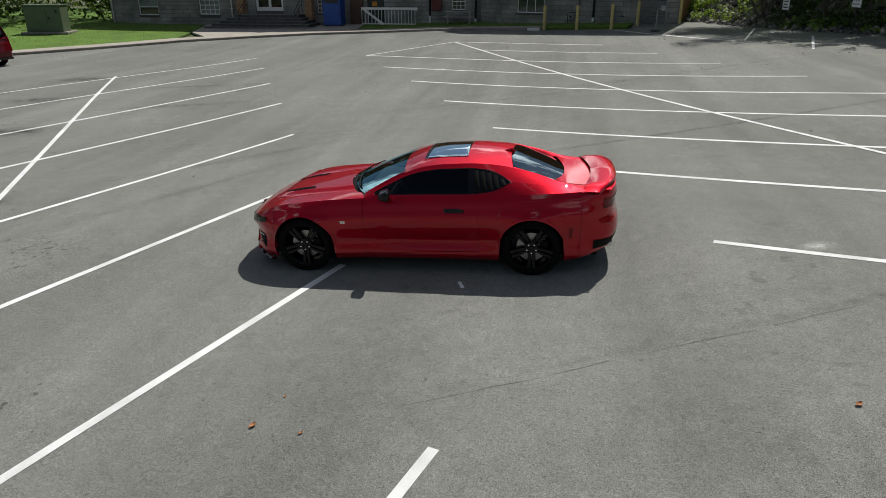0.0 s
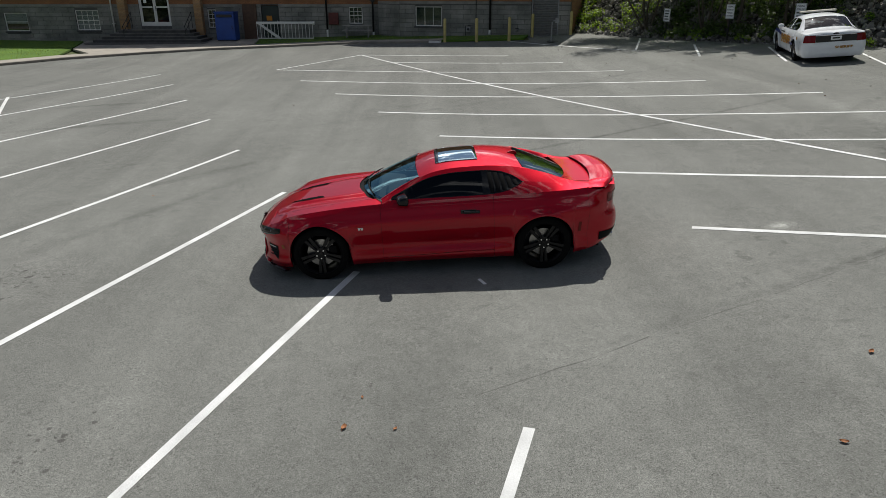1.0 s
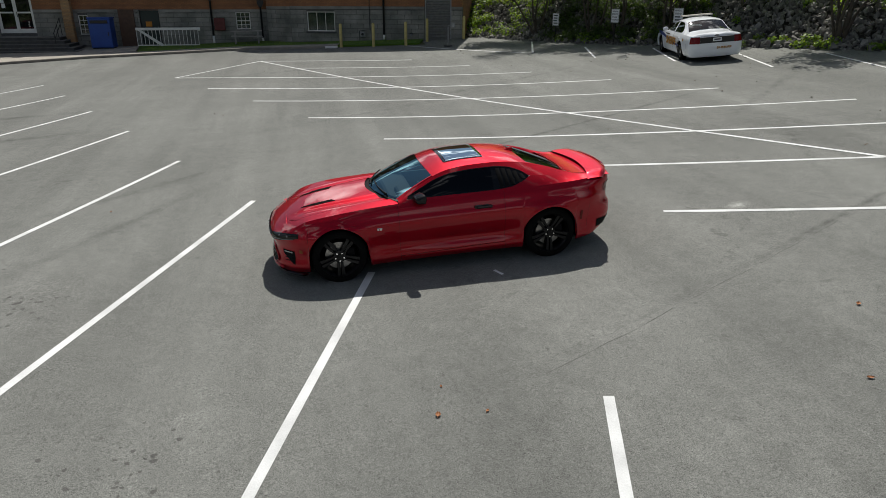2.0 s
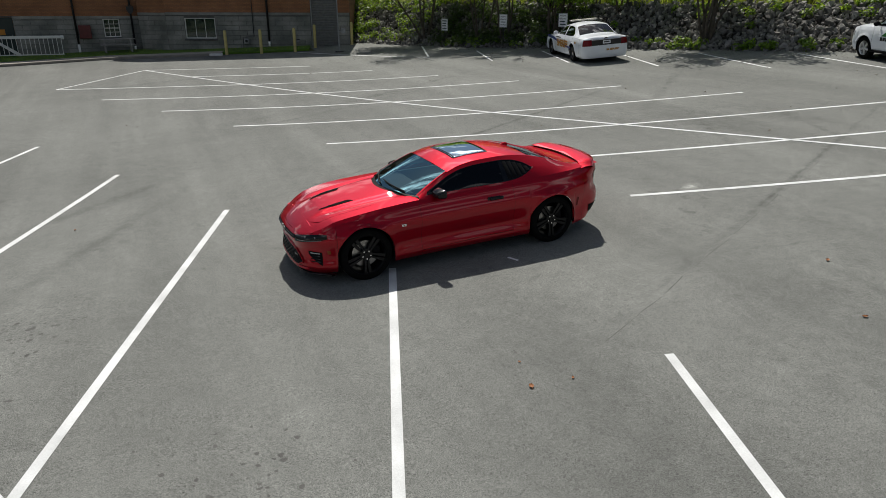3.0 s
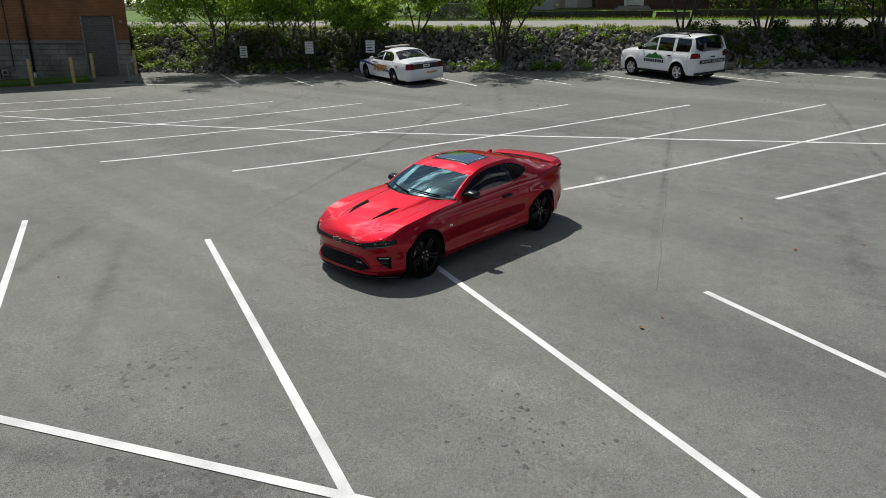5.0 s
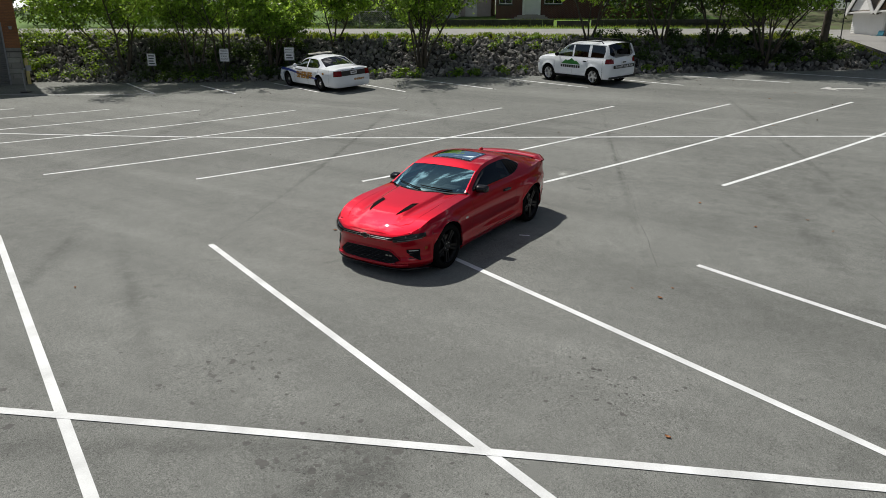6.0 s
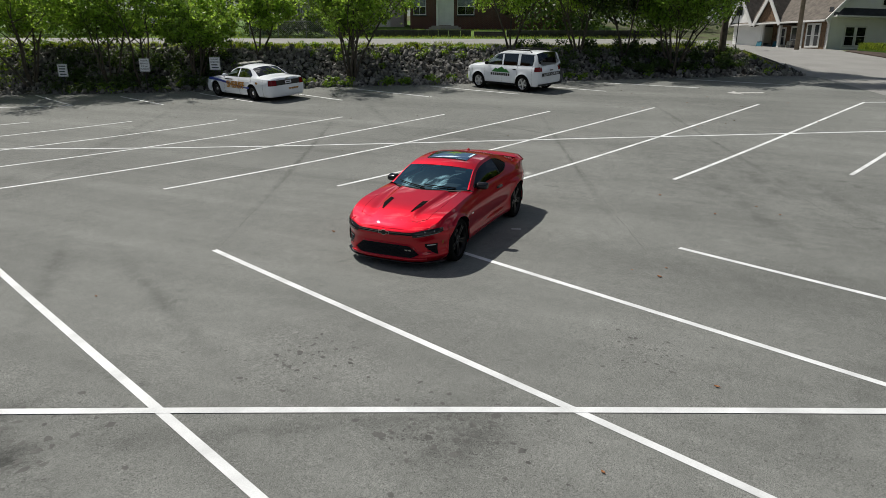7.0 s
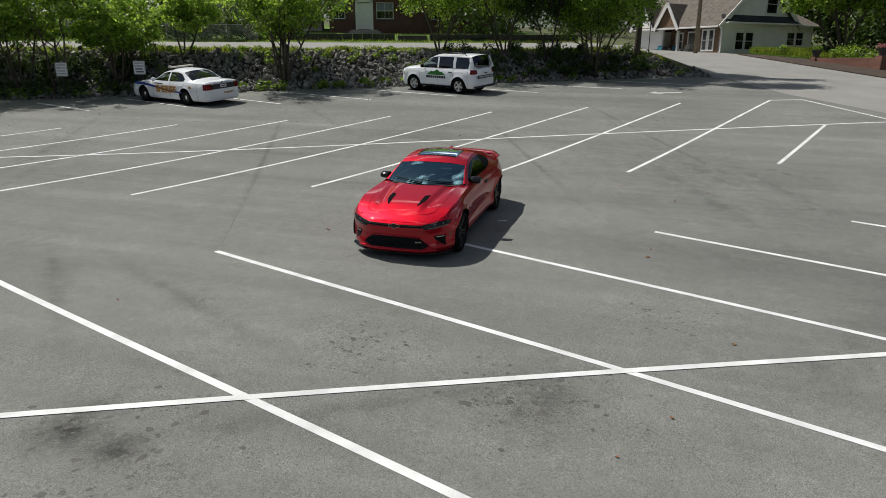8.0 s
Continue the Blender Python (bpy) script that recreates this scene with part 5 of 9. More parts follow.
part_frit = grid_mesh("windshield_trim", patch(lift_z(w_foot, -0.003), lambda e: tuple(Vector(w_foot(e)) + (Vector(w_head(e)) - Vector(w_foot(e))) * 0.06 + Vector((0, 0, 0.001))), 2, 24, 0.0), GLOSS_BLACK, coupe, flip=True)


def r_head(e):
    return (1.13 + 0.04 * e * e, 0.545 * e, roof_mid(1.13) - (roof_mid(1.13) - rail_z(1.17) - 0.008) * abs(e) ** 2.2)


def roof_rows():
    rows = []
    for k in range(25):
        r = k / 24
        row = []
        for e in np.linspace(-1, 1, 33):
            x = (-0.185 + 0.05 * e * e) * (1 - r) + (1.125 + 0.04 * e * e) * r
            xe = x
            ye, ze, zc = rail_y(xe), rail_z(xe), roof_mid(x)
            row.append((x, e * ye, zc - (zc - ze) * abs(e) ** 2.3))
        rows.append(row)
    return rows


# roof with an opening for the glass panel
SUN0, SUN1, SUNY = 0.12, 0.56, 0.36
rr = roof_rows()
bm = bmesh.new()
nr, nc = len(rr), len(rr[0])
vs = [[bm.verts.new(p) for p in r] for r in rr]
for i in range(nr - 1):
    for j in range(nc - 1):
        c = sum((Vector(rr[a][b]) for a in (i, i + 1) for b in (j, j + 1)), Vector()) / 4
        if not (SUN0 < c.x < SUN1 and abs(c.y) < SUNY):
            bm.faces.new((vs[i][j], vs[i + 1][j], vs[i + 1][j + 1], vs[i][j + 1])[::-1])
loose = [v for v in bm.verts if not v.link_faces]
bmesh.ops.delete(bm, geom=loose, context="VERTS")
roof_ob = part("roof_panel", bm, RED, coupe, "", True)
roof_ob.data.flip_normals()


def roof_at(x, y, lift=0.0):
    e = min(1.0, abs(y) / rail_y(x))
    return (x, y, roof_mid(x) - (roof_mid(x) - rail_z(x)) * e ** 2.3 + lift)


sg = [[roof_at(x, y, 0.004) for y in np.linspace(-SUNY - 0.03, SUNY + 0.03, 15)] for x in np.linspace(SUN0 - 0.035, SUN1 + 0.05, 13)]
grid_mesh("sunroof_glass", sg, tinted_glass("sunroof_glass", (0.02, 0.025, 0.03), ior=2.1, sheen=(0.80, 0.95, 1.0)), coupe, "dark glass sunroof panel", flip=True, thick=-0.004)
fr_ = [[roof_at(SUN0 - 0.05 + 0.03 * k, y, 0.012 if k == 1 else 0.003) for y in np.linspace(-SUNY - 0.02, SUNY + 0.02, 13)] for k in range(3)]
grid_mesh("wind_deflector", fr_, GLOSS_BLACK, coupe, flip=True)


def r_foot(e):
    x = 1.77 - 0.12 * e * e
    return (x, 0.565 * e, roof_mid(1.77) + 0.004 + 0.004 * e * e)


rear_glass = grid_mesh("rear_window", patch(r_head, r_foot, 10, 20, 0.012), REAR_TINT, coupe, "dark sloping rear window", flip=True)
rear_glass.visible_shadow = False
for s, _ in SIDES:
    # frame between the rear glass and the rail, and the pillar beside the windshield
    rows = []
    for k in range(15):
        x = 1.13 + (2.28 - 1.13) * k / 14
        r = min(1.0, (x - 1.13) / (1.65 - 1.13))
        g = Vector(r_head(1)) + (Vector(r_foot(1)) - Vector(r_head(1))) * r
        g.z += 0.012 * 4 * r * (1 - r) * 0.7
        inner = Vector((x, g.y, g.z)) if x <= 1.65 else Vector((x, 0.565, roof_mid(x) + 0.004 * smoothstep(1.9, 1.65, x)))
        outer = Vector((x, rail_y(x), rail_z(x)))
        rows.append([tuple(outer + (inner - outer) * f + Vector((0, 0, 0.006 * math.sin(math.pi * f)))) for f in np.linspace(0, 1, 5)])
    skin("c_pillar_top", rows, RED, s)
    rows = []
    for k in range(13):
        r = k / 12
        a = Vector(w_foot(1)) + (Vector(w_head(1)) - Vector(w_foot(1))) * r
        a.z += 0.018 * 4 * r * (1 - r) * 0.7
        x = -0.615 + (-0.135 + 0.615) * r
        o = Vector((x, rail_y(x), rail_z(x)))
        rows.append([tuple(o + (a - o) * f + Vector((0, 0.004 * math.sin(math.pi * f), 0.006 * math.sin(math.pi * f)))) for f in np.linspace(0, 1, 5)])
    skin("a_pillar", rows, RED, s)
deck_rows = []
for k in range(15):
    r = k / 14
    row = []
    for e in np.linspace(-1, 1, 21):
        f = Vector(r_foot(e))
        x = f.x + 0.006 + (2.29 - f.x) * r
        row.append((x, 0.565 * e, roof_mid(x) + 0.004 * (1 - r)))
    deck_rows.append(row)
grid_mesh("trunk_lid", deck_rows, RED, coupe, flip=True)
tail_cap = []
for i in range(len(PX) - 1, step_at_x(2.26), -1):
    p = TOP_ROW[i]
    tail_cap.append([(p.x, p.y * (1 - f), p.z + 0.010 * math.sin(math.pi * min(1, f * 2) / 2)) for f in np.linspace(0, 1, 8)])
for s, _ in SIDES:
    skin("tail_panel", [r[::-1] for r in tail_cap], RED, s)

# side glass, pillars and the strips above and below it
dlo_low = pchip([-0.50, 0.0, 0.6, 0.86, 1.02, 1.14], [0.962, 0.968, 0.975, 0.996, 1.040, 1.095])
dlo_top = pchip([-0.50, -0.30, -0.1, 0.10, 0.35, 0.65, 0.85, 1.0, 1.09, 1.14], [0.990, 1.078, 1.160, 1.208, 1.232, 1.238, 1.222, 1.180, 1.135, 1.102])
for s, _ in SIDES:
    xs = np.linspace(-0.615, 2.28, 110)
    low, up = [], []
    for x in xs:
        zs, zr = edge_z(x), rail_z(x)
        if -0.50 <= x <= 1.14:
            a, b = dlo_low(x), dlo_top(x)
        else:
            a = b = zs + (zr - zs) * (0.35 if x < 0 else 0.5)
        low.append([upper_side(x, zs + (a - zs) * f) for f in np.linspace(0, 1, 5)])
        up.append([upper_side(x, b + (zr - b) * f) for f in np.linspace(0, 1, 5)])
    skin("beltline", low, RED, s)
    skin("roof_rail", up, RED, s)
    for nm, x0, x1, mat, lab in (("side_window", -0.50, 0.645, TINT, "dark tinted side window"), ("quarter_window", 0.70, 1.14, GLOSS_BLACK, "black quarter window panel")):
        g = [[upper_side(x, dlo_low(x) + (dlo_top(x) - dlo_low(x)) * f, -0.008) for f in np.linspace(0, 1, 7)] for x in np.linspace(x0, x1, 24)]
        ob = skin(nm, g, mat, s, coupe, lab)
        if nm == "side_window":
            ob.visible_shadow = False
    pb = [[upper_side(x, dlo_low(x) + (dlo_top(x) - dlo_low(x)) * f, -0.004) for f in np.linspace(0, 1, 5)] for x in (0.64, 0.67, 0.705)]
    skin("b_pillar", pb, GLOSS_BLACK, s)
    for edge, d in ((dlo_low, 0.010), (dlo_top, -0.010)):
        tr = [[upper_side(x, edge(x) + d * f, 0.002) for f in (0, 1)] for x in np.linspace(-0.49, 1.13, 40)]
        skin("window_trim", tr, GLOSS_BLACK, s)
    for k in range(5):                                        # louvres over the quarter window
        x0 = 0.735 + 0.075 * k
        za, zb = dlo_low(x0 + 0.04) + 0.012, dlo_top(x0 + 0.04) - 0.012
        lv = []
        for f in np.linspace(0, 1, 4):
            z = za + (zb - za) * f
            lean = -0.035 * f
            lv.append([upper_side(x0 + lean, z, -0.004), upper_side(x0 + lean + 0.055, z, 0.012), upper_side(x0 + lean + 0.058, z, -0.006)])
        skin("louvre", lv, MATT_BLACK, s)
    # mirror on its stalk
    mb = bmesh.new()
    box(mb, -0.085, -0.115, -0.062, 0.045, 0.115, 0.066)
    for v in mb.verts:
        if v.co.x < 0:
            v.co.z = v.co.z * 0.62 - 0.008
            v.co.y *= 0.80
        if v.co.y > 0:
            v.co.z *= 0.86
    bmesh.ops.bevel(mb, geom=mb.edges[:], offset=0.034, segments=4, affect="EDGES", profile=0.5)
    bmesh.ops.transform(mb, matrix=pose(-0.34, 0.868, 0.980, 0, 0, -10) @ Matrix.Diagonal((1.05, 0.95, 1.12, 1)), verts=mb.verts)
    bmesh.ops.transform(mb, matrix=Matrix.Diagonal((1, s, 1, 1)), verts=mb.verts)
    mir = part("side_mirror", mb, GLOSS_BLACK, coupe, "gloss black door mirror", True)
    st = tube(bmesh.new(), [(-0.37, 0.765 * s, 0.925), (-0.36, 0.82 * s, 0.955)], [0.035, 0.028], 10)
    part("mirror_stalk", st, GLOSS_BLACK, mir)
    mg = bmesh.new()
    bmesh.ops.create_circle(mg, cap_ends=True, segments=20, radius=1.0)
    bmesh.ops.transform(mg, matrix=Matrix.Diagonal((1, s, 1, 1)) @ pose(-0.290, 0.862, 0.982, 0, 90, -10) @ Matrix.Diagonal((0.044, 0.080, 1, 1)), verts=mg.verts)
    part("mirror_glass", mg, CHROME, mir)

# hood vents
for s, _ in SIDES:
    vr, fins = [], bmesh.new()
    for k in range(9):
        x = -1.86 + 0.43 * k / 8
        y0 = 0.245 + 0.014 * k / 8
        wv = 0.088 * min(1.0, 0.35 + 1.5 * k / 8)
        vr.append([(x + 0.05 * f, y0 + wv * f, hood_top(x + 0.05 * f, y0 + wv * f) + 0.004 + 0.001 * math.sin(math.pi * f)) for f in np.linspace(0, 1, 5)])
    skin("hood_vent", vr, VENT_BLACK, s, hood, "black hood vent")
    for k in range(1, 8, 2):
        a, b = Vector(vr[k][0]), Vector(vr[k][4])
        tube(fins, [(a.x, a.y * s, a.z + 0.003), ((a.x + b.x) / 2, (a.y + b.y) / 2 * s, (a.z + b.z) / 2 + 0.004), (b.x, b.y * s, b.z + 0.002)], 0.0022, 5)
    part("vent_fin", fins, VENT_BLACK, hood)
# cowl and wipers
cw = [[(screen_foot_x(y) - 0.045 + 0.075 * f, y, 0.958 - 0.050 * (y / 0.72) ** 2 + 0.010 * f) for f in np.linspace(0, 1, 4)] for y in np.linspace(-0.73, 0.73, 25)]
grid_mesh("cowl", cw, MATT_BLACK, coupe, "black cowl panel", smooth=True)
for y0, y1, x_shift in ((-0.55, 0.02, 0.0), (-0.02, 0.55, 0.0)):
    pts = []
    for f in np.linspace(0, 1, 8):
        y = y0 + (y1 - y0) * f
        x = screen_foot_x(y) + 0.02 + 0.10 * f * (1 - 0.3 * f)
        e = y / 0.715
        a, b = Vector(w_foot(e)), Vector(w_head(e))
        r = (x - a.x) / (b.x - a.x)
        pts.append((x, y, a.z + (b.z - a.z) * r + 0.018 * 4 * r * (1 - r) + 0.02))
    wp = part("wiper", tube(bmesh.new(), pts, [0.012, 0.011, 0.010, 0.009, 0.009, 0.008, 0.008, 0.007], 6), MATT_BLACK, coupe)

# front: grilles, lamps, vents, splitter
def nose_panel_rows(y0, y1, z_lo, z_hi, lift, n=24, m=6):
    """A panel that follows the nose between two widths; z_lo, z_hi: heights as functions of the share of its width."""
    rows = []
    for k in range(n + 1):
        y = y0 + (y1 - y0) * k / n
        i = step_at_y(abs(y))
        rows.append([(flank(i, z_lo(y) + (z_hi(y) - z_lo(y)) * f, lift).x, y, z_lo(y) + (z_hi(y) - z_lo(y)) * f) for f in np.linspace(0, 1, m + 1)])
    return rows


up_lo = lambda y: 0.578 + 0.012 * (abs(y) / 0.5) ** 2
up_hi = lambda y: 0.622 + 0.006 * (abs(y) / 0.5)
ug = grid_mesh("upper_grille", nose_panel_rows(-0.50, 0.50, up_lo, up_hi, 0.004), MATT_BLACK, coupe, "narrow black upper grille")
for z in (0.588, 0.608):
    tb = bmesh.new()
    tube(tb, [(flank(step_at_y(abs(y)), z, 0.006).x, y, z) for y in np.linspace(-0.46, 0.46, 19)], 0.005, 5)
    part("grille_bar", tb, GLOSS_BLACK, ug)
lo_lo = lambda y: 0.225 + 0.05 * max(0.0, (abs(y) - 0.44) / 0.12) ** 1.2
lo_hi = lambda y: 0.428 - 0.012 * (abs(y) / 0.42) ** 2 - 0.11 * max(0.0, (abs(y) - 0.42) / 0.14)
lg = grid_mesh("lower_grille", nose_panel_rows(-0.56, 0.56, lo_lo, lo_hi, 0.004, 30), MATT_BLACK, coupe, "wide black honeycomb lower grille")
for j in range(7):                                             # waves of the mesh
    tb = bmesh.new()
    zc = 0.246 + 0.028 * j
    pts = []
    for y in np.linspace(-0.54, 0.54, 75):
        z = zc + 0.009 * math.sin(y * 62 + math.pi * (j % 2))
        if lo_lo(y) + 0.006 < z < lo_hi(y) - 0.006:
            pts.append((flank(step_at_y(abs(y)), z, 0.010).x, y, z))
    tube(tb, pts, 0.0045, 4)
    part("grille_bar", tb, GLOSS_BLACK, lg)
edge_pts = [(y, lo_hi(y)) for y in np.linspace(-0.56, 0.56, 31)] + [(y, lo_lo(y)) for y in np.linspace(0.56, -0.56, 31)]
tb = bmesh.new()
ring = [(flank(step_at_y(abs(y)), z, 0.006).x, y, z) for y, z in edge_pts]
tube(tb, ring + ring[:1], 0.011, 6)
part("grille_surround", tb, RED, lg, "red painted surround")
bt = bmesh.new()
prism(bt, [(-0.085, -0.018), (-0.030, -0.018), (-0.026, -0.032), (0.030, -0.032), (0.034, -0.018), (0.085, -0.018), (0.075, 0.018), (0.026, 0.018), (0.022, 0.032), (-0.034, 0.032), (-0.030, 0.018), (-0.075, 0.018)], 0.012,
      pose(-2.398, 0, 0.604, 0, 0, -90) @ pose(0, 0, 0, 0, 0, 0))
emb = part("nose_emblem", bt, GLOSS_BLACK, coupe, "plain dark cross-shaped emblem with bright edge")
bt = bmesh.new()
for z in (-0.036, 0.036):
    box(bt, -2.400, -0.03, 0.604 + z - 0.004, -2.386, 0.03, 0.604 + z + 0.004)
for y in (-0.088, 0.088):
    box(bt, -2.398, y - 0.004, 0.586, -2.386, y + 0.004, 0.622)
for y in (-0.06, 0.06):
    for z in (-0.021, 0.021):
        box(bt, -2.398, y - 0.03, 0.604 + z - 0.003, -2.386, y + 0.03, 0.604 + z + 0.003)
part("emblem_edge", bt, BRAKE_STEEL, emb)
sb = bmesh.new()
for k in range(2):
    y = -0.36 - 0.055 * k
    xx = flank(step_at_y(abs(y)), 0.345, 0.016).x
    box(sb, xx - 0.004, y - 0.022, 0.335, xx + 0.004, y + 0.022, 0.355, 0.001)
part("grille_badge", sb, BRAKE_STEEL, lg, "small chrome badge on the grille")
for s, _ in SIDES:
    i0, i1 = step_at_y(0.47), step_at_x(-1.93)
    rows = []
    for k in range(i0, i1 + 1):
        f = (k - i0) / (i1 - i0)
        za, zb = 0.558 + 0.036 * f + 0.035 * f * f, 0.632 + 0.078 * f - 0.03 * f ** 4
        rows.append([flank(k, za + (zb - za) * g, 0.005) for g in np.linspace(0, 1, 6)])
    hl = skin("headlight", rows, LAMP_DARK, s, coupe, "slim smoked headlight")
    rows = []
    for k in range(i0 + 4, i1 - 4):
        f = (k - i0) / (i1 - i0)
        za = 0.574 + 0.040 * f
        rows.append([flank(k, za + 0.010 * g, 0.009) for g in (0, 1)])
    skin("light_strip", rows, LAMP_GREY, s, hl, "clear running light strip")
    for f in (0.38, 0.66):
        k = int(i0 + (i1 - i0) * f)
        c = flank(k, 0.618 + 0.03 * f, 0.0)
        lens = bmesh.new()
        bmesh.ops.create_uvsphere(lens, u_segments=12, v_segments=8, radius=0.017)
        bmesh.ops.transform(lens, matrix=Matrix.Translation((c.x + 0.010, c.y * s, c.z)), verts=lens.verts)
        part("lamp_lens", lens, LAMP_GREY, hl)
    i0, i1 = step_at_y(0.66), step_at_x(-2.03)
    rows = []
    for k in range(i0, i1 + 1):
        f = (k - i0) / (i1 - i0)
        za, zb = 0.272 + 0.13 * (1 - f) ** 1.4, 0.446 - 0.004 * f
        rows.append([flank(k, za + (zb - za) * g, 0.004) for g in np.linspace(0, 1, 6)])
    vt = skin("bumper_vent", rows, MATT_BLACK, s, coupe, "black vent in the bumper corner")
    rows = [[flank(k, 0.418 + 0.014 * g, 0.012) for g in (0, 1)] for k in range(i0 + 2, i1 - 1)]
    skin("running_light", rows, LAMP_CLEAR, s, vt, "clear running light bar")
    for z in (0.315, 0.35, 0.385):
        tb = bmesh.new()
        tube(tb, [(flank(k, z, 0.008).x, flank(k, z, 0.008).y * s, z) for k in range(i0 + 2, i1 - 1)], 0.006, 5)
        part("vent_fin", tb, GLOSS_BLACK, vt)
    # tail lamp wraps the corner
    i0, i1 = step_at_x(2.22), step_at_y(0.30, False)
    rows = [[flank(k, z, 0.005) for z in np.linspace(0.80, 0.905, 5)] for k in range(i0, i1)]
    skin("tail_light", rows, LAMP_RED, s, coupe, "dark red tail light")
    rows = [[flank(k, z, 0.006) for z in (0.785, 0.795)] for k in range(i0, i1)]
    skin("light_surround", rows, GLOSS_BLACK, s, coupe)
    rows = [[flank(k, z, 0.006) for z in (0.31, 0.36, 0.42)] for k in range(step_at_x(2.12), len(PX))]
    skin("diffuser", rows, MATT_BLACK, s, coupe, "black rear diffuser")
    ex = tube(bmesh.new(), [(2.18, 0.52 * s, 0.30), (2.32, 0.52 * s, 0.29)], 0.045, 16)
    part("exhaust_tip", ex, CHROME, coupe)
    # vertical gill behind the rear wheel
    gl_ = [[flank(k, z, 0.005) for z in np.linspace(0.47, 0.60, 4)] for k in range(step_at_x(1.83), step_at_x(1.83) + 3)]
    skin("side_marker", gl_, LAMP_RED, s, coupe, "dark red rear side marker")
sp_rows = []
for k in range(0, 31):
    y = -0.88 + 1.76 * k / 30
    i = step_at_y(min(0.86, abs(y)))
    xb = flank(i, 0.19, 0.0).x
    sp_rows.append([(xb + 0.10, y, 0.150), (xb - 0.006, y, 0.142), (xb - 0.014, y, 0.150), (xb - 0.004, y, 0.160), (xb + 0.10, y, 0.168)])
grid_mesh("front_splitter", sp_rows, GLOSS_BLACK, coupe, "gloss black front splitter", flip=False)
pl = part("lower_lip", tube(bmesh.new(), [(flank(step_at_y(abs(y)), 0.205, 0.010).x, y, 0.205 + 0.01 * abs(y)) for y in np.linspace(-0.66, 0.66, 25)], 0.022, 8), RED, coupe, "red lip below the grille", True)

# spoiler: a raised blade with its ends run into the deck
blade = []
for k in range(41):
    e = -1 + k / 20
    y = 0.79 * e
    a = abs(e)
    end = smoothstep(0.80, 1.0, a)
    x0 = 2.08 - 0.14 * a * a
    x1 = 2.36 - 0.22 * a ** 3
    z0 = 1.052 - 0.052 * end - 0.012 * a
    z1 = 1.068 - 0.060 * end - 0.012 * a
    prof = [(x0, z0), (x0 + (x1 - x0) * 0.3, z0 + (z1 - z0) * 0.42 + 0.010), (x0 + (x1 - x0) * 0.75, z0 + (z1 - z0) * 0.86 + 0.006), (x1, z1), (x1 + 0.006, z1 - 0.014),
            (x0 + (x1 - x0) * 0.75, z1 - 0.026), (x0 + (x1 - x0) * 0.3, z0 - 0.010), (x0, z0 - 0.006)]
    blade.append([(px, y, pz) for px, pz in prof])
spoiler = grid_mesh("rear_spoiler", blade, RED, coupe, "raised red rear spoiler blade", flip=True)
for yy in (-0.55, 0.55):
    part("spoiler_foot", boxed(2.12, yy - 0.03, 1.0, 2.22, yy + 0.03, 1.035, 0.01), GLOSS_BLACK, spoiler)
fin = bmesh.new()
prism(fin, [(0, 0), (0.20, -0.012), (0.205, 0.022), (0.175, 0.046), (0.14, 0.042)], 0.03, pose(0.96, -0.015, 1.272))
bmesh.ops.bevel(fin, geom=fin.edges[:], offset=0.008, segments=2, affect="EDGES")
part("roof_antenna", fin, RED, coupe, "red shark-fin antenna")

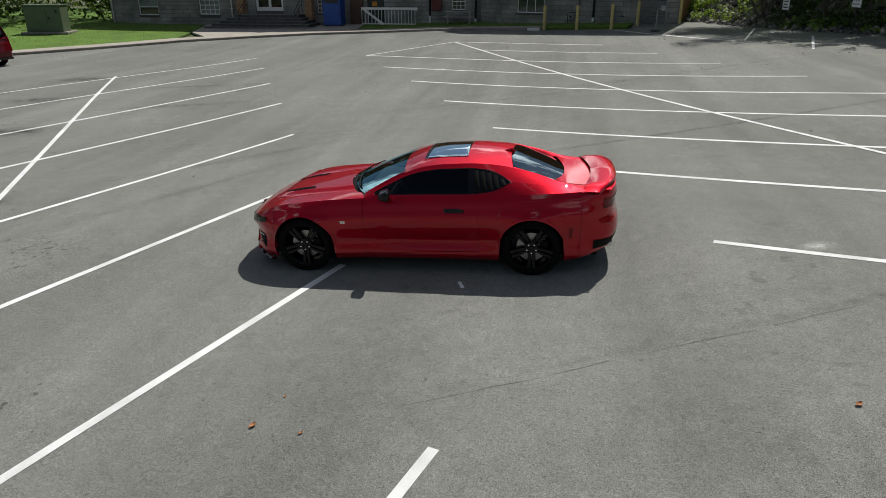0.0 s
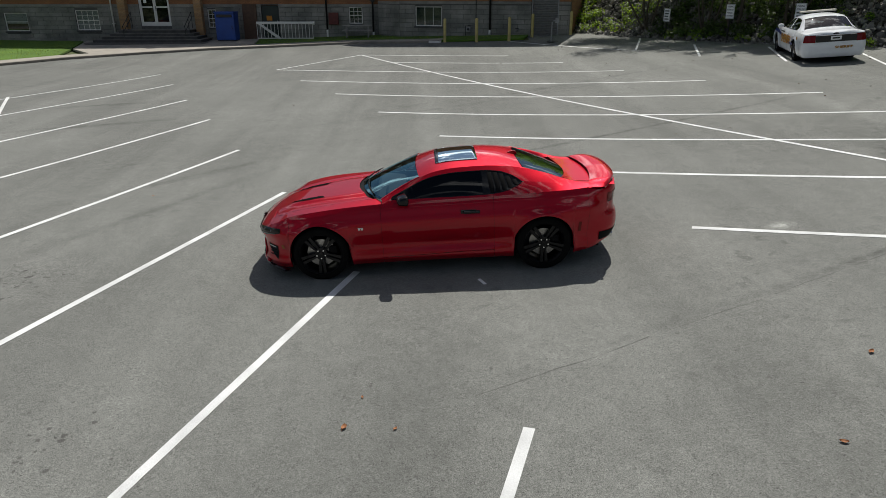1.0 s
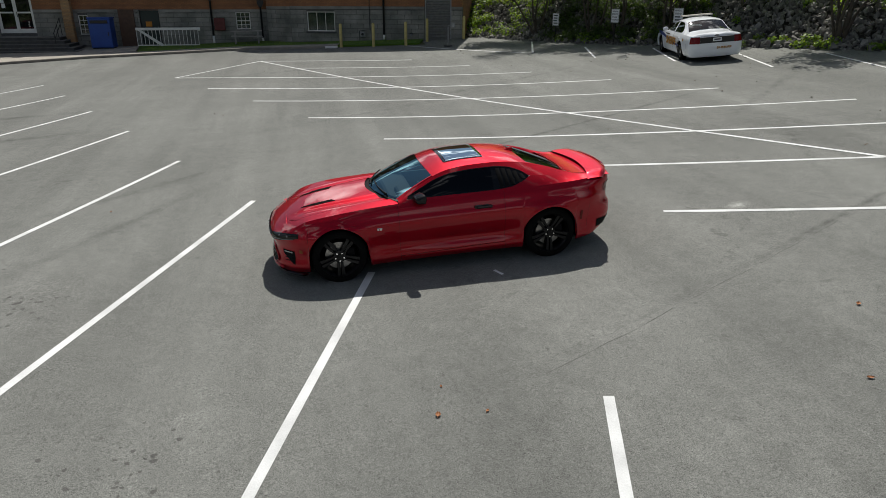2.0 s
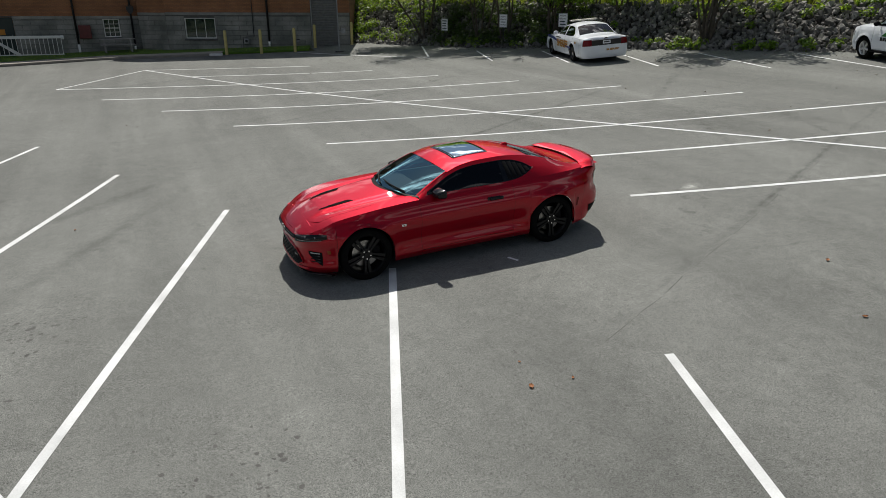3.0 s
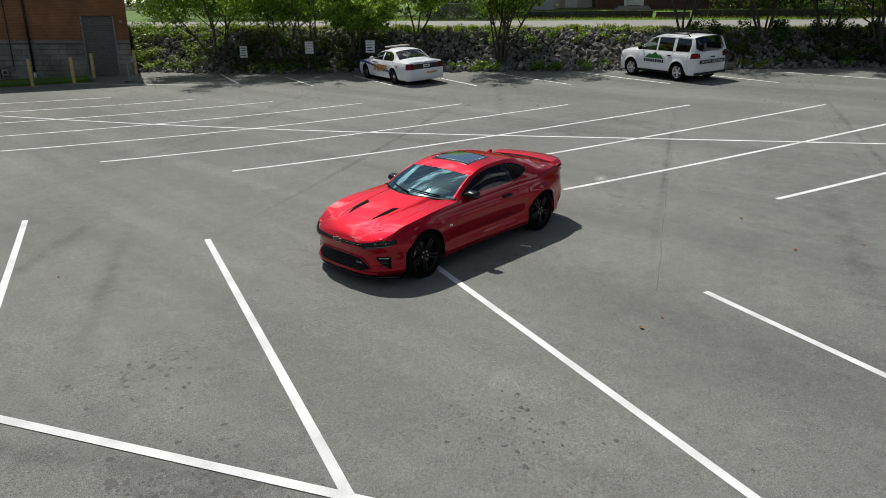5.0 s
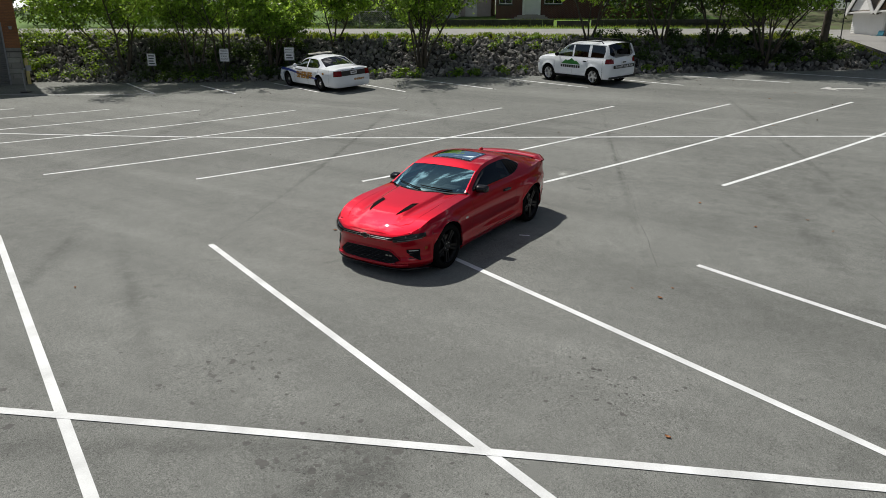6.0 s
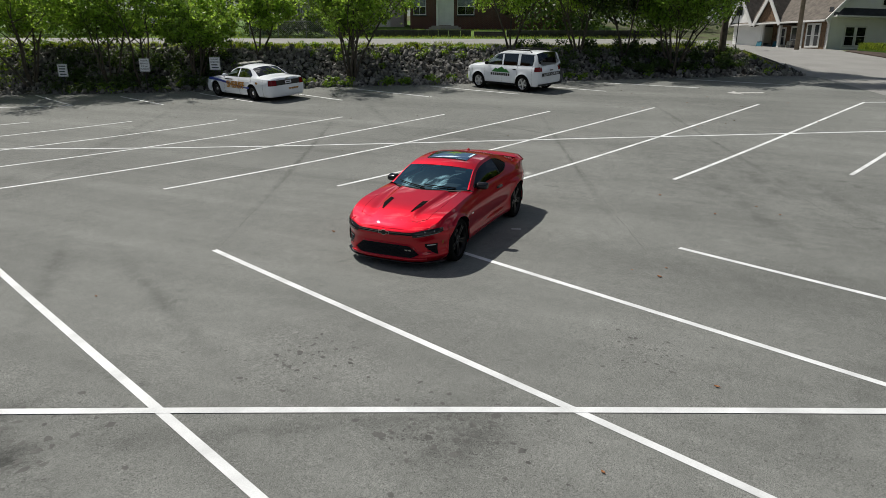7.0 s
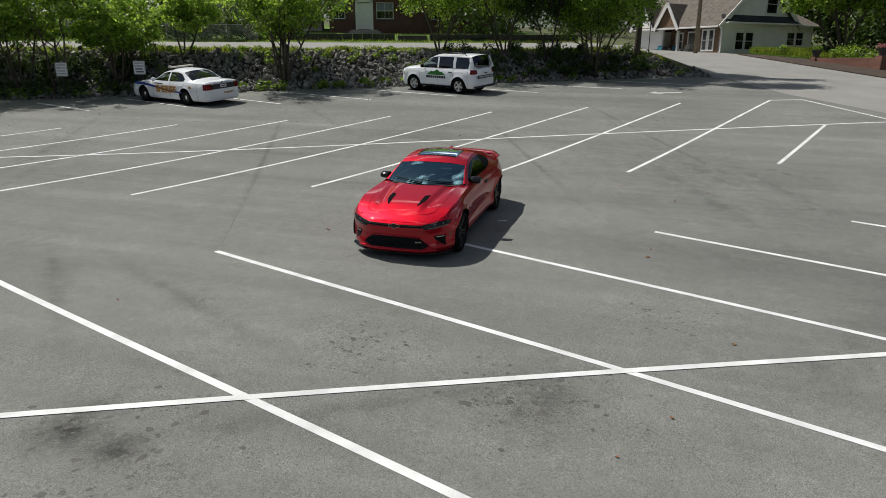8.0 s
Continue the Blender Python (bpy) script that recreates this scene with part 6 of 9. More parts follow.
# wheels
def alloy_wheel():
    """One wheel about its hub at the origin, outer face towards +y."""
    prof = [(0.262, -0.115), (0.300, -0.122), (0.335, -0.112), (0.349, -0.085), (0.352, 0.0), (0.349, 0.085), (0.335, 0.112), (0.300, 0.122), (0.262, 0.115)]
    tyre = bmesh.new()
    n = 56
    rings = [[tyre.verts.new((r * math.cos(a), y, r * math.sin(a))) for r, y in prof] for a in (2 * math.pi * k / n for k in range(n))]
    for k in range(n):
        for j in range(len(prof) - 1):
            tyre.faces.new((rings[k][j], rings[k][j + 1], rings[(k + 1) % n][j + 1], rings[(k + 1) % n][j]))
    rim = bmesh.new()
    prof = [(0.262, 0.118), (0.268, 0.112), (0.258, 0.098), (0.246, 0.085), (0.240, -0.10), (0.262, -0.115)]
    rings = [[rim.verts.new((r * math.cos(a), y, r * math.sin(a))) for r, y in prof] for a in (2 * math.pi * k / n for k in range(n))]
    for k in range(n):
        for j in range(len(prof) - 1):
            rim.faces.new((rings[k][j], rings[k][j + 1], rings[(k + 1) % n][j + 1], rings[(k + 1) % n][j]))
    spokes = bmesh.new()
    for k in range(5):
        m = pose(0, 0, 0, 0, 72 * k + 90, 0)
        for half in (-1, 1):
            out = [(0.045, 0.075), (0.11, 0.088), (0.18, 0.094), (0.252, 0.100)]
            rows = []
            for r, y in out:
                wa = 0.028 + 0.030 * (r / 0.25)
                a0, a1 = half * 0.006, half * wa
                rows.append([(r, y - 0.012, a0), (r, y, a0 + half * 0.004), (r, y, a1 - half * 0.006), (r, y - 0.03, a1), (r, y - 0.045, a0 + half * 0.006)])
            vv = [[spokes.verts.new(m @ Vector(p)) for p in row] for row in rows]
            for i in range(3):
                for j in range(5):
                    q = (vv[i][j], vv[i][(j + 1) % 5], vv[i + 1][(j + 1) % 5], vv[i + 1][j])
                    spokes.faces.new(q if half > 0 else q[::-1])
    tube(spokes, [(0, 0.03, 0), (0, 0.082, 0)], 0.078, 24)
    tube(spokes, [(0, 0.082, 0), (0, 0.090, 0)], [0.034, 0.030], 18)
    disc = tube(bmesh.new(), [(0, 0.0, 0), (0, 0.026, 0)], 0.178, 36)
    caliper = bmesh.new()
    box(caliper, 0.09, -0.03, -0.09, 0.20, 0.052, 0.09, 0.02)
    nuts = []
    for k in range(5):
        a = radians(72 * k + 90 + 36)
        nuts.append(tube(bmesh.new(), [(0.056 * math.cos(a), 0.080, 0.056 * math.sin(a)), (0.056 * math.cos(a), 0.096, 0.056 * math.sin(a))], 0.0095, 8))
    return tyre, rim, spokes, disc, caliper, nuts


def add_wheel(x, s, parent):
    m = Matrix.Diagonal((1, s, 1, 1))
    tyre, rim, spokes, disc, caliper, nuts = alloy_wheel()
    base = new("wheel")
    base.parent = parent
    base.location = (x, (0.798 if x < 0 else 0.806) * s, HUB + 0.004)
    for nm, bmx, mat, sm in (("tyre", tyre, RUBBER, True), ("rim", rim, RIM_BLACK, True), ("spokes", spokes, RIM_BLACK, False), ("brake_disc", disc, BRAKE_STEEL, False), ("caliper", caliper, MATT_BLACK, False), *(("wheel_nut", b, CHROME, False) for b in nuts)):
        if s < 0:
            bmesh.ops.transform(bmx, matrix=m, verts=bmx.verts)
            bmesh.ops.reverse_faces(bmx, faces=bmx.faces)
        part(nm, bmx, mat, base, "", sm)
    return base


for x in (F_AXLE, R_AXLE):
    for s in (1, -1):
        add_wheel(x, s, coupe)

# cabin
part("dashboard", boxed(-0.72, -0.68, 0.66, -0.32, 0.68, 0.93, 0.05), DASH, coupe)
part("instrument_hood", boxed(-0.58, -0.52, 0.90, -0.36, -0.18, 0.985, 0.035), DASH, coupe)
sw = bmesh.new()
ring = [(0.185 * math.cos(a), 0.185 * math.sin(a), 0) for a in (2 * math.pi * k / 24 for k in range(25))]
tube(sw, [tuple(pose(-0.20, -0.35, 0.87, 0, 68, 0) @ Vector(p)) for p in ring], 0.017, 8)
tube(sw, [(-0.20, -0.35, 0.87), (-0.36, -0.35, 0.82)], 0.03, 8)
part("steering_wheel", sw, DASH, coupe)
for yy in (-0.36, 0.36):
    seat = new("front_seat")
    seat.parent = coupe
    seat.location = (0.30, yy, 0.28)
    part("seat_cushion", boxed(-0.28, -0.25, 0.05, 0.25, 0.25, 0.24, 0.06), SEAT, seat)
    part("seat_back", boxed(-0.06, -0.25, 0, 0.08, 0.25, 0.58, 0.06, pose(0.26, 0, 0.18, 0, 18, 0)), SEAT, seat)
    part("head_rest", boxed(-0.045, -0.13, 0, 0.05, 0.13, 0.19, 0.04, pose(0.45, 0, 0.72, 0, 14, 0)), SEAT, seat)
part("rear_bench", boxed(0.95, -0.55, 0.3, 1.25, 0.55, 0.85, 0.06), SEAT, coupe)
part("parcel_shelf", boxed(1.2, -0.56, 0.90, 1.72, 0.56, 0.97, 0.02), DASH, coupe)
part("cabin_floor", boxed(-0.85, -0.72, 0.24, 1.7, 0.72, 0.30), DASH, coupe)
for s in (1, -1):
    part("door_card", boxed(-0.6, 0.74 * s - 0.02, 0.3, 1.3, 0.74 * s + 0.02, 0.92, 0.01), DASH, coupe)
im_ = part("rear_view_mirror", boxed(-0.16, -0.12, 1.165, -0.13, 0.12, 1.225, 0.012), DASH, coupe)
# short overhangs
for ob in coupe.children_recursive:
    if ob.type == "MESH" and ob.parent.name.split(".")[0] != "wheel":
        for v in ob.data.vertices:
            v.co.z *= 1.022
            if v.co.x < -1.80:
                v.co.x = -1.80 + (v.co.x + 1.80) * 0.80
            elif v.co.x > 1.80:
                v.co.x = 1.80 + (v.co.x - 1.80) * 1.05
coupe.matrix_world = on_slope(0.002, -0.02, 0, 0.0) @ Matrix.Scale(0.985, 4)

# ---- stone bank ----
def rock_shapes(n, seed):
    """A few angular stones about one metre across, each a small list of points and faces."""
    out = []
    rnd = random.Random(seed)
    for _ in range(n):
        bm = bmesh.new()
        flat = Vector((1.0, 0.60 + 0.3 * rnd.random(), 0.42 + 0.3 * rnd.random()))
        for _ in range(13):                                    # broken corners of a split stone
            p = Vector((rnd.uniform(-1, 1), rnd.uniform(-1, 1), rnd.uniform(-1, 1)))
            p /= max(abs(p.x), abs(p.y), abs(p.z)) ** 0.8 * 2.0
            bm.verts.new((p.x * flat.x, p.y * flat.y, p.z * flat.z))
        hull = bmesh.ops.convex_hull(bm, input=bm.verts[:])
        bmesh.ops.delete(bm, geom=[v for v in bm.verts if not v.link_faces], context="VERTS")
        bmesh.ops.dissolve_limit(bm, angle_limit=0.12, verts=bm.verts[:], edges=bm.edges[:])
        bm.verts.index_update()
        out.append(([v.co.copy() for v in bm.verts], [[v.index for v in f.verts] for f in bm.faces]))
        bm.verts.index_update()
        out[-1] = ([v.co.copy() for v in bm.verts], [[v.index for v in f.verts] for f in bm.faces])
        bm.free()
    return out


SHAPES = rock_shapes(14, 7)
rnd = random.Random(21)
bank = thing("stone_bank", "slope of loose grey limestone riprap with weeds", "stone bank", kind="structure")
rock_meshes = []
for vs_, fs_ in SHAPES:
    me = bpy.data.meshes.new("rock")
    me.from_pydata(vs_, [], fs_)
    me.materials.append(ROCK_PIECE)
    rock_meshes.append(me)
verts, faces, singles = [], [], 0
for n in range(13500):
    q, w = rnd.uniform(-34, 17.0), rnd.uniform(-0.15, 3.75)
    if q > 13 and w > 3.6 - (q - 13) * 0.55:
        continue
    if q > 6 and rnd.random() < (0.3 if q < 9 else 0.45):
        continue
    if w > 3.2 and rnd.random() < 0.55:
        continue
    x, y = from_bank(q, w)
    size = rnd.choice((0.13, 0.17, 0.22, 0.27, 0.35)) * rnd.uniform(0.8, 1.25)
    z = land(x, y) + size * rnd.uniform(-0.20, 0.40)
    m = Matrix.Translation((x, y, z)) @ Euler((rnd.uniform(0, 6.3), rnd.uniform(0, 6.3), rnd.uniform(0, 6.3))).to_matrix().to_4x4() @ Matrix.Scale(size * 0.84, 4)
    k = rnd.randrange(len(SHAPES))
    if singles < 300 and -3.0 < q < 5.5 and size > 0.23 and rnd.random() < 0.45:
        ob = new("rock", rock_meshes[k])
        ob.parent = bank
        ob.matrix_world = m
        singles += 1
    else:
        i = len(verts)
        verts += [tuple(m @ v) for v in SHAPES[k][0]]
        faces += [tuple(i + j for j in f) for f in SHAPES[k][1]]
tagged(mesh_part("loose_rock", verts, faces, ROCK, bank), kind="stuff")
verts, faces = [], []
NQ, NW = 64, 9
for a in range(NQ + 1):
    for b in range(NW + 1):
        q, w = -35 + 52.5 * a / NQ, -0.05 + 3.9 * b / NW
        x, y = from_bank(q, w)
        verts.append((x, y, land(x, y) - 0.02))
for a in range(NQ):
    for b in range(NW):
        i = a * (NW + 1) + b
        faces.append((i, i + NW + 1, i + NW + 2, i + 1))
# its dark colour deepens the gaps under and between the rocks
mesh_part("bank_earth", verts, faces, EARTH, bank, "earth between the stones, darkened like the shade in the gaps", True)


# ---- plants ----
def leaf_cloud(name, centres, mat, parent, size, per, seed, flat=0.5, label="", kind=""):
    """Many small pointed leaves round the given (centre, radius) clumps, in one mesh."""
    r = np.random.RandomState(seed)
    c = np.array([(*p, rad) for p, rad in centres], float)
    n = len(c) * per
    idx = np.repeat(np.arange(len(c)), per)
    d = r.normal(size=(n, 3))
    d /= np.linalg.norm(d, axis=1)[:, None]
    rad = c[idx, 3] * r.uniform(0.25, 1.0, n) ** 0.6
    pos = c[idx, :3] + d * rad[:, None] * np.array([1, 1, 0.75])
    nrm = d * 0.55 + r.normal(size=(n, 3)) * 0.5 + np.array([0, 0, flat])
    nrm /= np.linalg.norm(nrm, axis=1)[:, None]
    t = np.cross(nrm, r.normal(size=(n, 3)))
    t /= np.linalg.norm(t, axis=1)[:, None] + 1e-9
    b = np.cross(nrm, t)
    s = size * r.uniform(0.6, 1.35, n)[:, None]
    v = np.stack([pos - t * s * 0.5, pos + b * s * 0.32 - nrm * s * 0.06, pos + t * s * 0.62 + nrm * s * -0.10, pos - b * s * 0.32 - nrm * s * 0.06], 1).reshape(-1, 3)
    me = bpy.data.meshes.new(name)
    me.vertices.add(len(v))
    me.vertices.foreach_set("co", v.astype(np.float32).ravel())
    me.loops.add(4 * n)
    me.loops.foreach_set("vertex_index", np.arange(4 * n, dtype=np.int32))
    me.polygons.add(n)
    me.polygons.foreach_set("loop_start", np.arange(0, 4 * n, 4, dtype=np.int32))
    me.materials.append(mat)
    me.update(calc_edges=True)
    ob = new(name, me)
    if parent is not None:
        ob.parent = parent
    if label:
        ob["label"] = label
    if kind:
        ob["kind"] = kind
    return ob


def tree(x, y, height, spread, seed, stems=4, trunk=0.06, leaf=0.15, mat=LEAF, label="leafy young tree with several thin stems", bare=0.30, per=50, group="bank trees", lift=-0.05, dense=1.0):
    """A tree: tapered stems that fork into limbs, and leaves in clumps on their outer ends."""
    r = random.Random(seed)
    base = Vector((x, y, land(x, y) + lift))
    t = thing("tree", label, "tree", Matrix.Translation(base), group)
    wood, clumps = bmesh.new(), []

    def limb(p, way, length, radius, depth):
        pts, rad = [p], [radius]
        k = 4
        for i in range(k):
            sway = 0.04 if stems == 1 and depth == 0 else 0.22
            way = (way + Vector((r.uniform(-sway, sway), r.uniform(-sway, sway), r.uniform(-0.03, 0.16)))).normalized()
            pts.append(pts[-1] + way * length / k)
            rad.append(radius * (1 - 0.58 * (i + 1) / k))
        tube(wood, pts, rad, 6 if depth else 8, False)
        if depth >= 2:
            clumps.append((tuple(pts[-1]), spread * r.uniform(0.07, 0.17)))
            clumps.append((tuple(pts[-2]), spread * r.uniform(0.08, 0.15)))
            return
        for i in (2, 3, 4) if depth == 0 else (2, 4):
            for _ in range(2):
                a = r.uniform(0, 2 * math.pi)
                out = Vector((math.cos(a), math.sin(a), r.uniform(0.1, 0.8))).normalized()
                limb(pts[i], (way * 0.45 + out).normalized(), length * r.uniform(0.42, 0.62), rad[i] * 0.62, depth + 1)
        clumps.append((tuple(pts[-1]), spread * r.uniform(0.12, 0.2)))

    for s in range(stems):
        a = 2 * math.pi * (s + r.random() * 0.6) / stems
        lean = 0.0 if stems == 1 else r.uniform(0.18, 0.42) * min(1.0, spread / height * 1.6)
        limb(Vector((0.12 * math.cos(a), 0.12 * math.sin(a), -0.1)) if stems > 1 else Vector((0, 0, -0.1)), Vector((lean * math.cos(a), lean * math.sin(a), 1)).normalized(), height * r.uniform(0.50, 0.66), trunk * r.uniform(0.8, 1.15), 0)
    top = max(c[0][2] for c in clumps)
    grow = height / (top + 0.3)
    clumps = [((p[0] * 1.0, p[1] * 1.0, p[2] * min(1.0, grow)), rad) for p, rad in clumps if p[2] > bare * height]
    part("trunk", wood, BARK, t, "", True)
    leaf_cloud("crown", clumps, mat, t, leaf, int(per * dense), seed)
    return t


def on_bank(q, w):
    return from_bank(q, w)


# young trees on the slope
for q, w, h, sp, seed, st, bare, dn, mat in ((-21.7, 0.8, 7.2, 6.0, 11, 5, 0.08, 1.9, LEAF), (-17.7, 0.9, 6.6, 5.0, 12, 4, 0.12, 1.1, LEAF), (-16.1, 1.0, 6.6, 3.4, 13, 3, 0.05, 1.0, LEAF), (-13.3, 1.2, 4.8, 3.4, 14, 6, 0.18, 1.3, LEAF),
                                             (-10.5, 2.8, 4.6, 2.8, 15, 3, 0.26, 1.0, LEAF), (-5.3, 0.8, 6.8, 3.7, 16, 9, 0.17, 0.8, LEAF), (2.9, 3.5, 6.4, 4.2, 17, 5, 0.14, 1.0, LEAF), (6.4, 2.9, 6.4, 5.4, 18, 5, 0.10, 1.5, LEAF),
                                             (8.8, 2.6, 6.2, 4.6, 20, 4, 0.12, 1.9, LEAF_SHADE), (10.9, 1.0, 6.4, 5.0, 19, 7, 0.13, 1.2, LEAF)):
    tree(*on_bank(q, w), h, sp, seed, st, mat=mat, bare=bare, dense=dn * 0.82)
tree(27.6, -3.1, 13.0, 9.5, 31, 1, 0.20, 0.17, LEAF, "dark single-trunk tree at the end of the bank", 0.15, 460)

# weeds, grass verge, low brush
rnd = random.Random(5)
weeds = []
for q0, q1, w0, w1, n, rad in ((-32, -22.2, 0.2, 3.8, 95, 0.5), (-20, 6, 1.5, 3.4, 30, 0.35), (-20, -6, 0.0, 0.9, 26, 0.28), (-6.5, 6.5, -0.1, 0.7, 44, 0.26), (6.5, 15.5, 0.2, 3.2, 16, 0.30), (-34, 4, 2.9, 4.3, 70, 0.22)):
    for _ in range(n):
        q, w = rnd.uniform(q0, q1), rnd.uniform(w0, w1)
        x, y = from_bank(q, w)
        weeds.append(((x, y, land(x, y) + rad * 0.55), rad * rnd.uniform(0.6, 1.2)))
tagged(leaf_cloud("weeds", weeds, WEEDS, None, 0.11, 80, 3), "patches of green weeds among the stones", "weeds", kind="stuff")
# brush whose dark leaf colour carries the shade under the bank trees
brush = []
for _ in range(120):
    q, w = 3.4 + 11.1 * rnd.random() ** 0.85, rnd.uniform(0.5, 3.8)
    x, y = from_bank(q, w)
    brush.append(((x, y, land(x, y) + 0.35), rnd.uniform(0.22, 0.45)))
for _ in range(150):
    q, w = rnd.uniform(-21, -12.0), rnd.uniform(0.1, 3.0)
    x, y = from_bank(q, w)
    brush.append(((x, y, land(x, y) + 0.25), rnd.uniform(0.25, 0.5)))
tagged(leaf_cloud("brush", brush, LEAF_SHADE, None, 0.10, 90, 8), "brush over the stones, shade put into its leaf colour", "brush", kind="stuff")


def blades(name, spots, mat, height, seed, label, category):
    """Upright grass blades, one bent triangle pair each."""
    r = np.random.RandomState(seed)
    p = np.array(spots, float)
    n = len(p)
    a = r.uniform(0, 6.283, n)
    side = np.stack([np.cos(a), np.sin(a), np.zeros(n)], 1) * 0.012
    lean = np.stack([np.cos(a + 1.6), np.sin(a + 1.6), np.zeros(n)], 1)
    h = height * r.uniform(0.5, 1.4, n)[:, None]
    up = np.array([0, 0, 1.0])
    v = np.stack([p - side, p + side, p + side * 0.7 + up * h * 0.6 + lean * h * 0.15, p + up * h + lean * h * 0.45], 1).reshape(-1, 3)
    f = np.arange(4 * n).reshape(-1, 4)
    ob = mesh_part(name, v.tolist(), [tuple(q) for q in f.tolist()], mat)
    return tagged(ob, label, category, kind="stuff")


spots = []
for _ in range(34000):
    q, w = rnd.uniform(-36, 17.0), rnd.gauss(4.2, 0.45)
    if math.sin(q * 1.7) + math.sin(q * 0.63 + 1) < -0.2 and rnd.random() < 0.7:
        continue
    if q > 14:
        w -= (q - 14) * 1.1
    if 3.2 < w + max(0, (q - 14) * 1.1) < 4.95:
        x, y = from_bank(q, w)
        spots.append((x, y, land(x, y) - 0.02))
blades("verge_grass", spots, GRASS, 0.11, 4, "tall green grass along the top of the bank", "grass")
spots = []
for _ in range(26):                                            # taller tufts
    q0, w0 = rnd.uniform(-30, 15), rnd.uniform(3.1, 4.6)
    for _ in range(70):
        q, w = q0 + rnd.gauss(0, 0.30), w0 + rnd.gauss(0, 0.18)
        x, y = from_bank(q, w)
        if w < 4.9 and not (q > 14 and w > 4.4 - (q - 14) * 1.1):
            spots.append((x, y, land(x, y) - 0.02))
blades("tall_grass", spots, GRASS, 0.27, 17, "tufts of tall yellow-green grass above the stones", "grass")
spots = []
for _ in range(9000):
    x, y = rnd.uniform(-38, -19.5), rnd.uniform(22, 37)
    if inside(x, y, lawn_poly):
        spots.append((x, y, land(x, y) + 0.09))
for _ in range(3500):
    x, y = rnd.uniform(-10.4, 6), rnd.uniform(31, 38)
    if inside(x, y, [(-10.4, 34.4), (-5.2, 34.7), (1.0, 32.5), (5.7, 31.0), (6.2, 32.8), (-1.5, 36.0), (-2.9, 37.7), (-11.0, 38.1)]):
        spots.append((x, y, land(x, y) + 0.08))
blades("lawn_grass", spots, GRASS, 0.07, 6, "short grass blades of the lawns", "grass")

# ---- signs on the bank ----
def letters(text, size, mat, parent, m, name="lettering", depth=0.002, bold=0.0, align="CENTER"):
    """Words in the built-in font, as a mesh."""
    cu = bpy.data.curves.new(name, "FONT")
    cu.body, cu.size, cu.extrude, cu.align_x, cu.align_y = text, size, depth, align, "CENTER"
    cu.offset = bold
    tmp = new(name, cu)
    me = bpy.data.meshes.new_from_object(tmp)
    bpy.data.objects.remove(tmp)
    me.materials.append(mat)
    ob = new(name, me)
    ob.parent = parent
    ob.matrix_local = m
    return ob


def lot_sign(x, y, top, lines, label):
    """A small sign on a post; its face looks at -y in its own frame."""
    turn = math.degrees(math.atan2(-OUT.y, -OUT.x)) + 90 - 12
    g = land(x, y)
    s = thing("parking_sign", label, "sign", pose(x, y, g, 0, 0, turn), "parking signs")
    h = top - g
    part("post", boxed(-0.025, 0.012, -0.15, 0.025, 0.05, h - 0.06, 0.004), BLACK_IRON, s, "dark steel post")
    part("sign_plate", boxed(-0.29, 0.0, h - 0.62, 0.29, 0.012, h, 0.004), SIGN_FACE, s, "white sign plate")
    bm = bmesh.new()
    for b in ((-0.275, h - 0.605, 0.275, h - 0.595), (-0.275, h - 0.025, 0.275, h - 0.015), (-0.275, h - 0.605, -0.265, h - 0.015), (0.265, h - 0.605, 0.275, h - 0.015)):
        box(bm, b[0], -0.003, b[1], b[2], 0.001, b[3])
    part("sign_border", bm, SIGN_BACK, s)
    for i, t in enumerate(lines):
        z = h - 0.11 - 0.13 * i
        if t:
            letters(t, 0.10 if len(t) < 9 else 0.085, SIGN_BACK, s, pose(0, -0.002, z, 90, 0, 0))
        else:
            part("print_line", boxed(-0.20 + 0.02 * (i % 2), -0.003, z - 0.028, 0.20 - 0.03 * (i % 3), 0.001, z + 0.028), SIGN_BACK, s)
    return s


lot_sign(12.35, 26.6, 2.57, ["", "", "", ""], "white parking sign with four dark lines of print")
lot_sign(13.75, 22.5, 2.84, ["PARKING", "RESERVED", "FOR JAIL", "TRANSPORT"], "white parking sign that reserves a place for jail transport")
lot_sign(15.25, 19.4, 2.92, ["PARKING", "RESERVED", "", ""], "white parking sign with dark print")

# ---- the other cars ----
WHITE_CAR = car_paint("white_car_paint", (0.80, 0.835, 0.88))
MAROON = car_paint("maroon_car_paint", (0.10, 0.004, 0.008))
ALLOY = plain("silver_alloy", (0.66, 0.66, 0.67), 0.35, metal=0.5)
CAR_GLASS = tinted_glass("car_glass", (0.09, 0.115, 0.12))
CAR_GLASS_DARK = tinted_glass("dark_car_glass", (0.03, 0.032, 0.035))
BLUE_STRIPE = plain("blue_stripe_film", (0.015, 0.04, 0.30), 0.35, coat=1.0)
GOLD_FILM = plain("gold_letter_film", (0.42, 0.20, 0.02), 0.5)
GREEN_FILM = plain("green_film", (0.03, 0.20, 0.035), 0.4)
BLACK_FILM = plain("black_film", (0.012, 0.012, 0.013), 0.4)


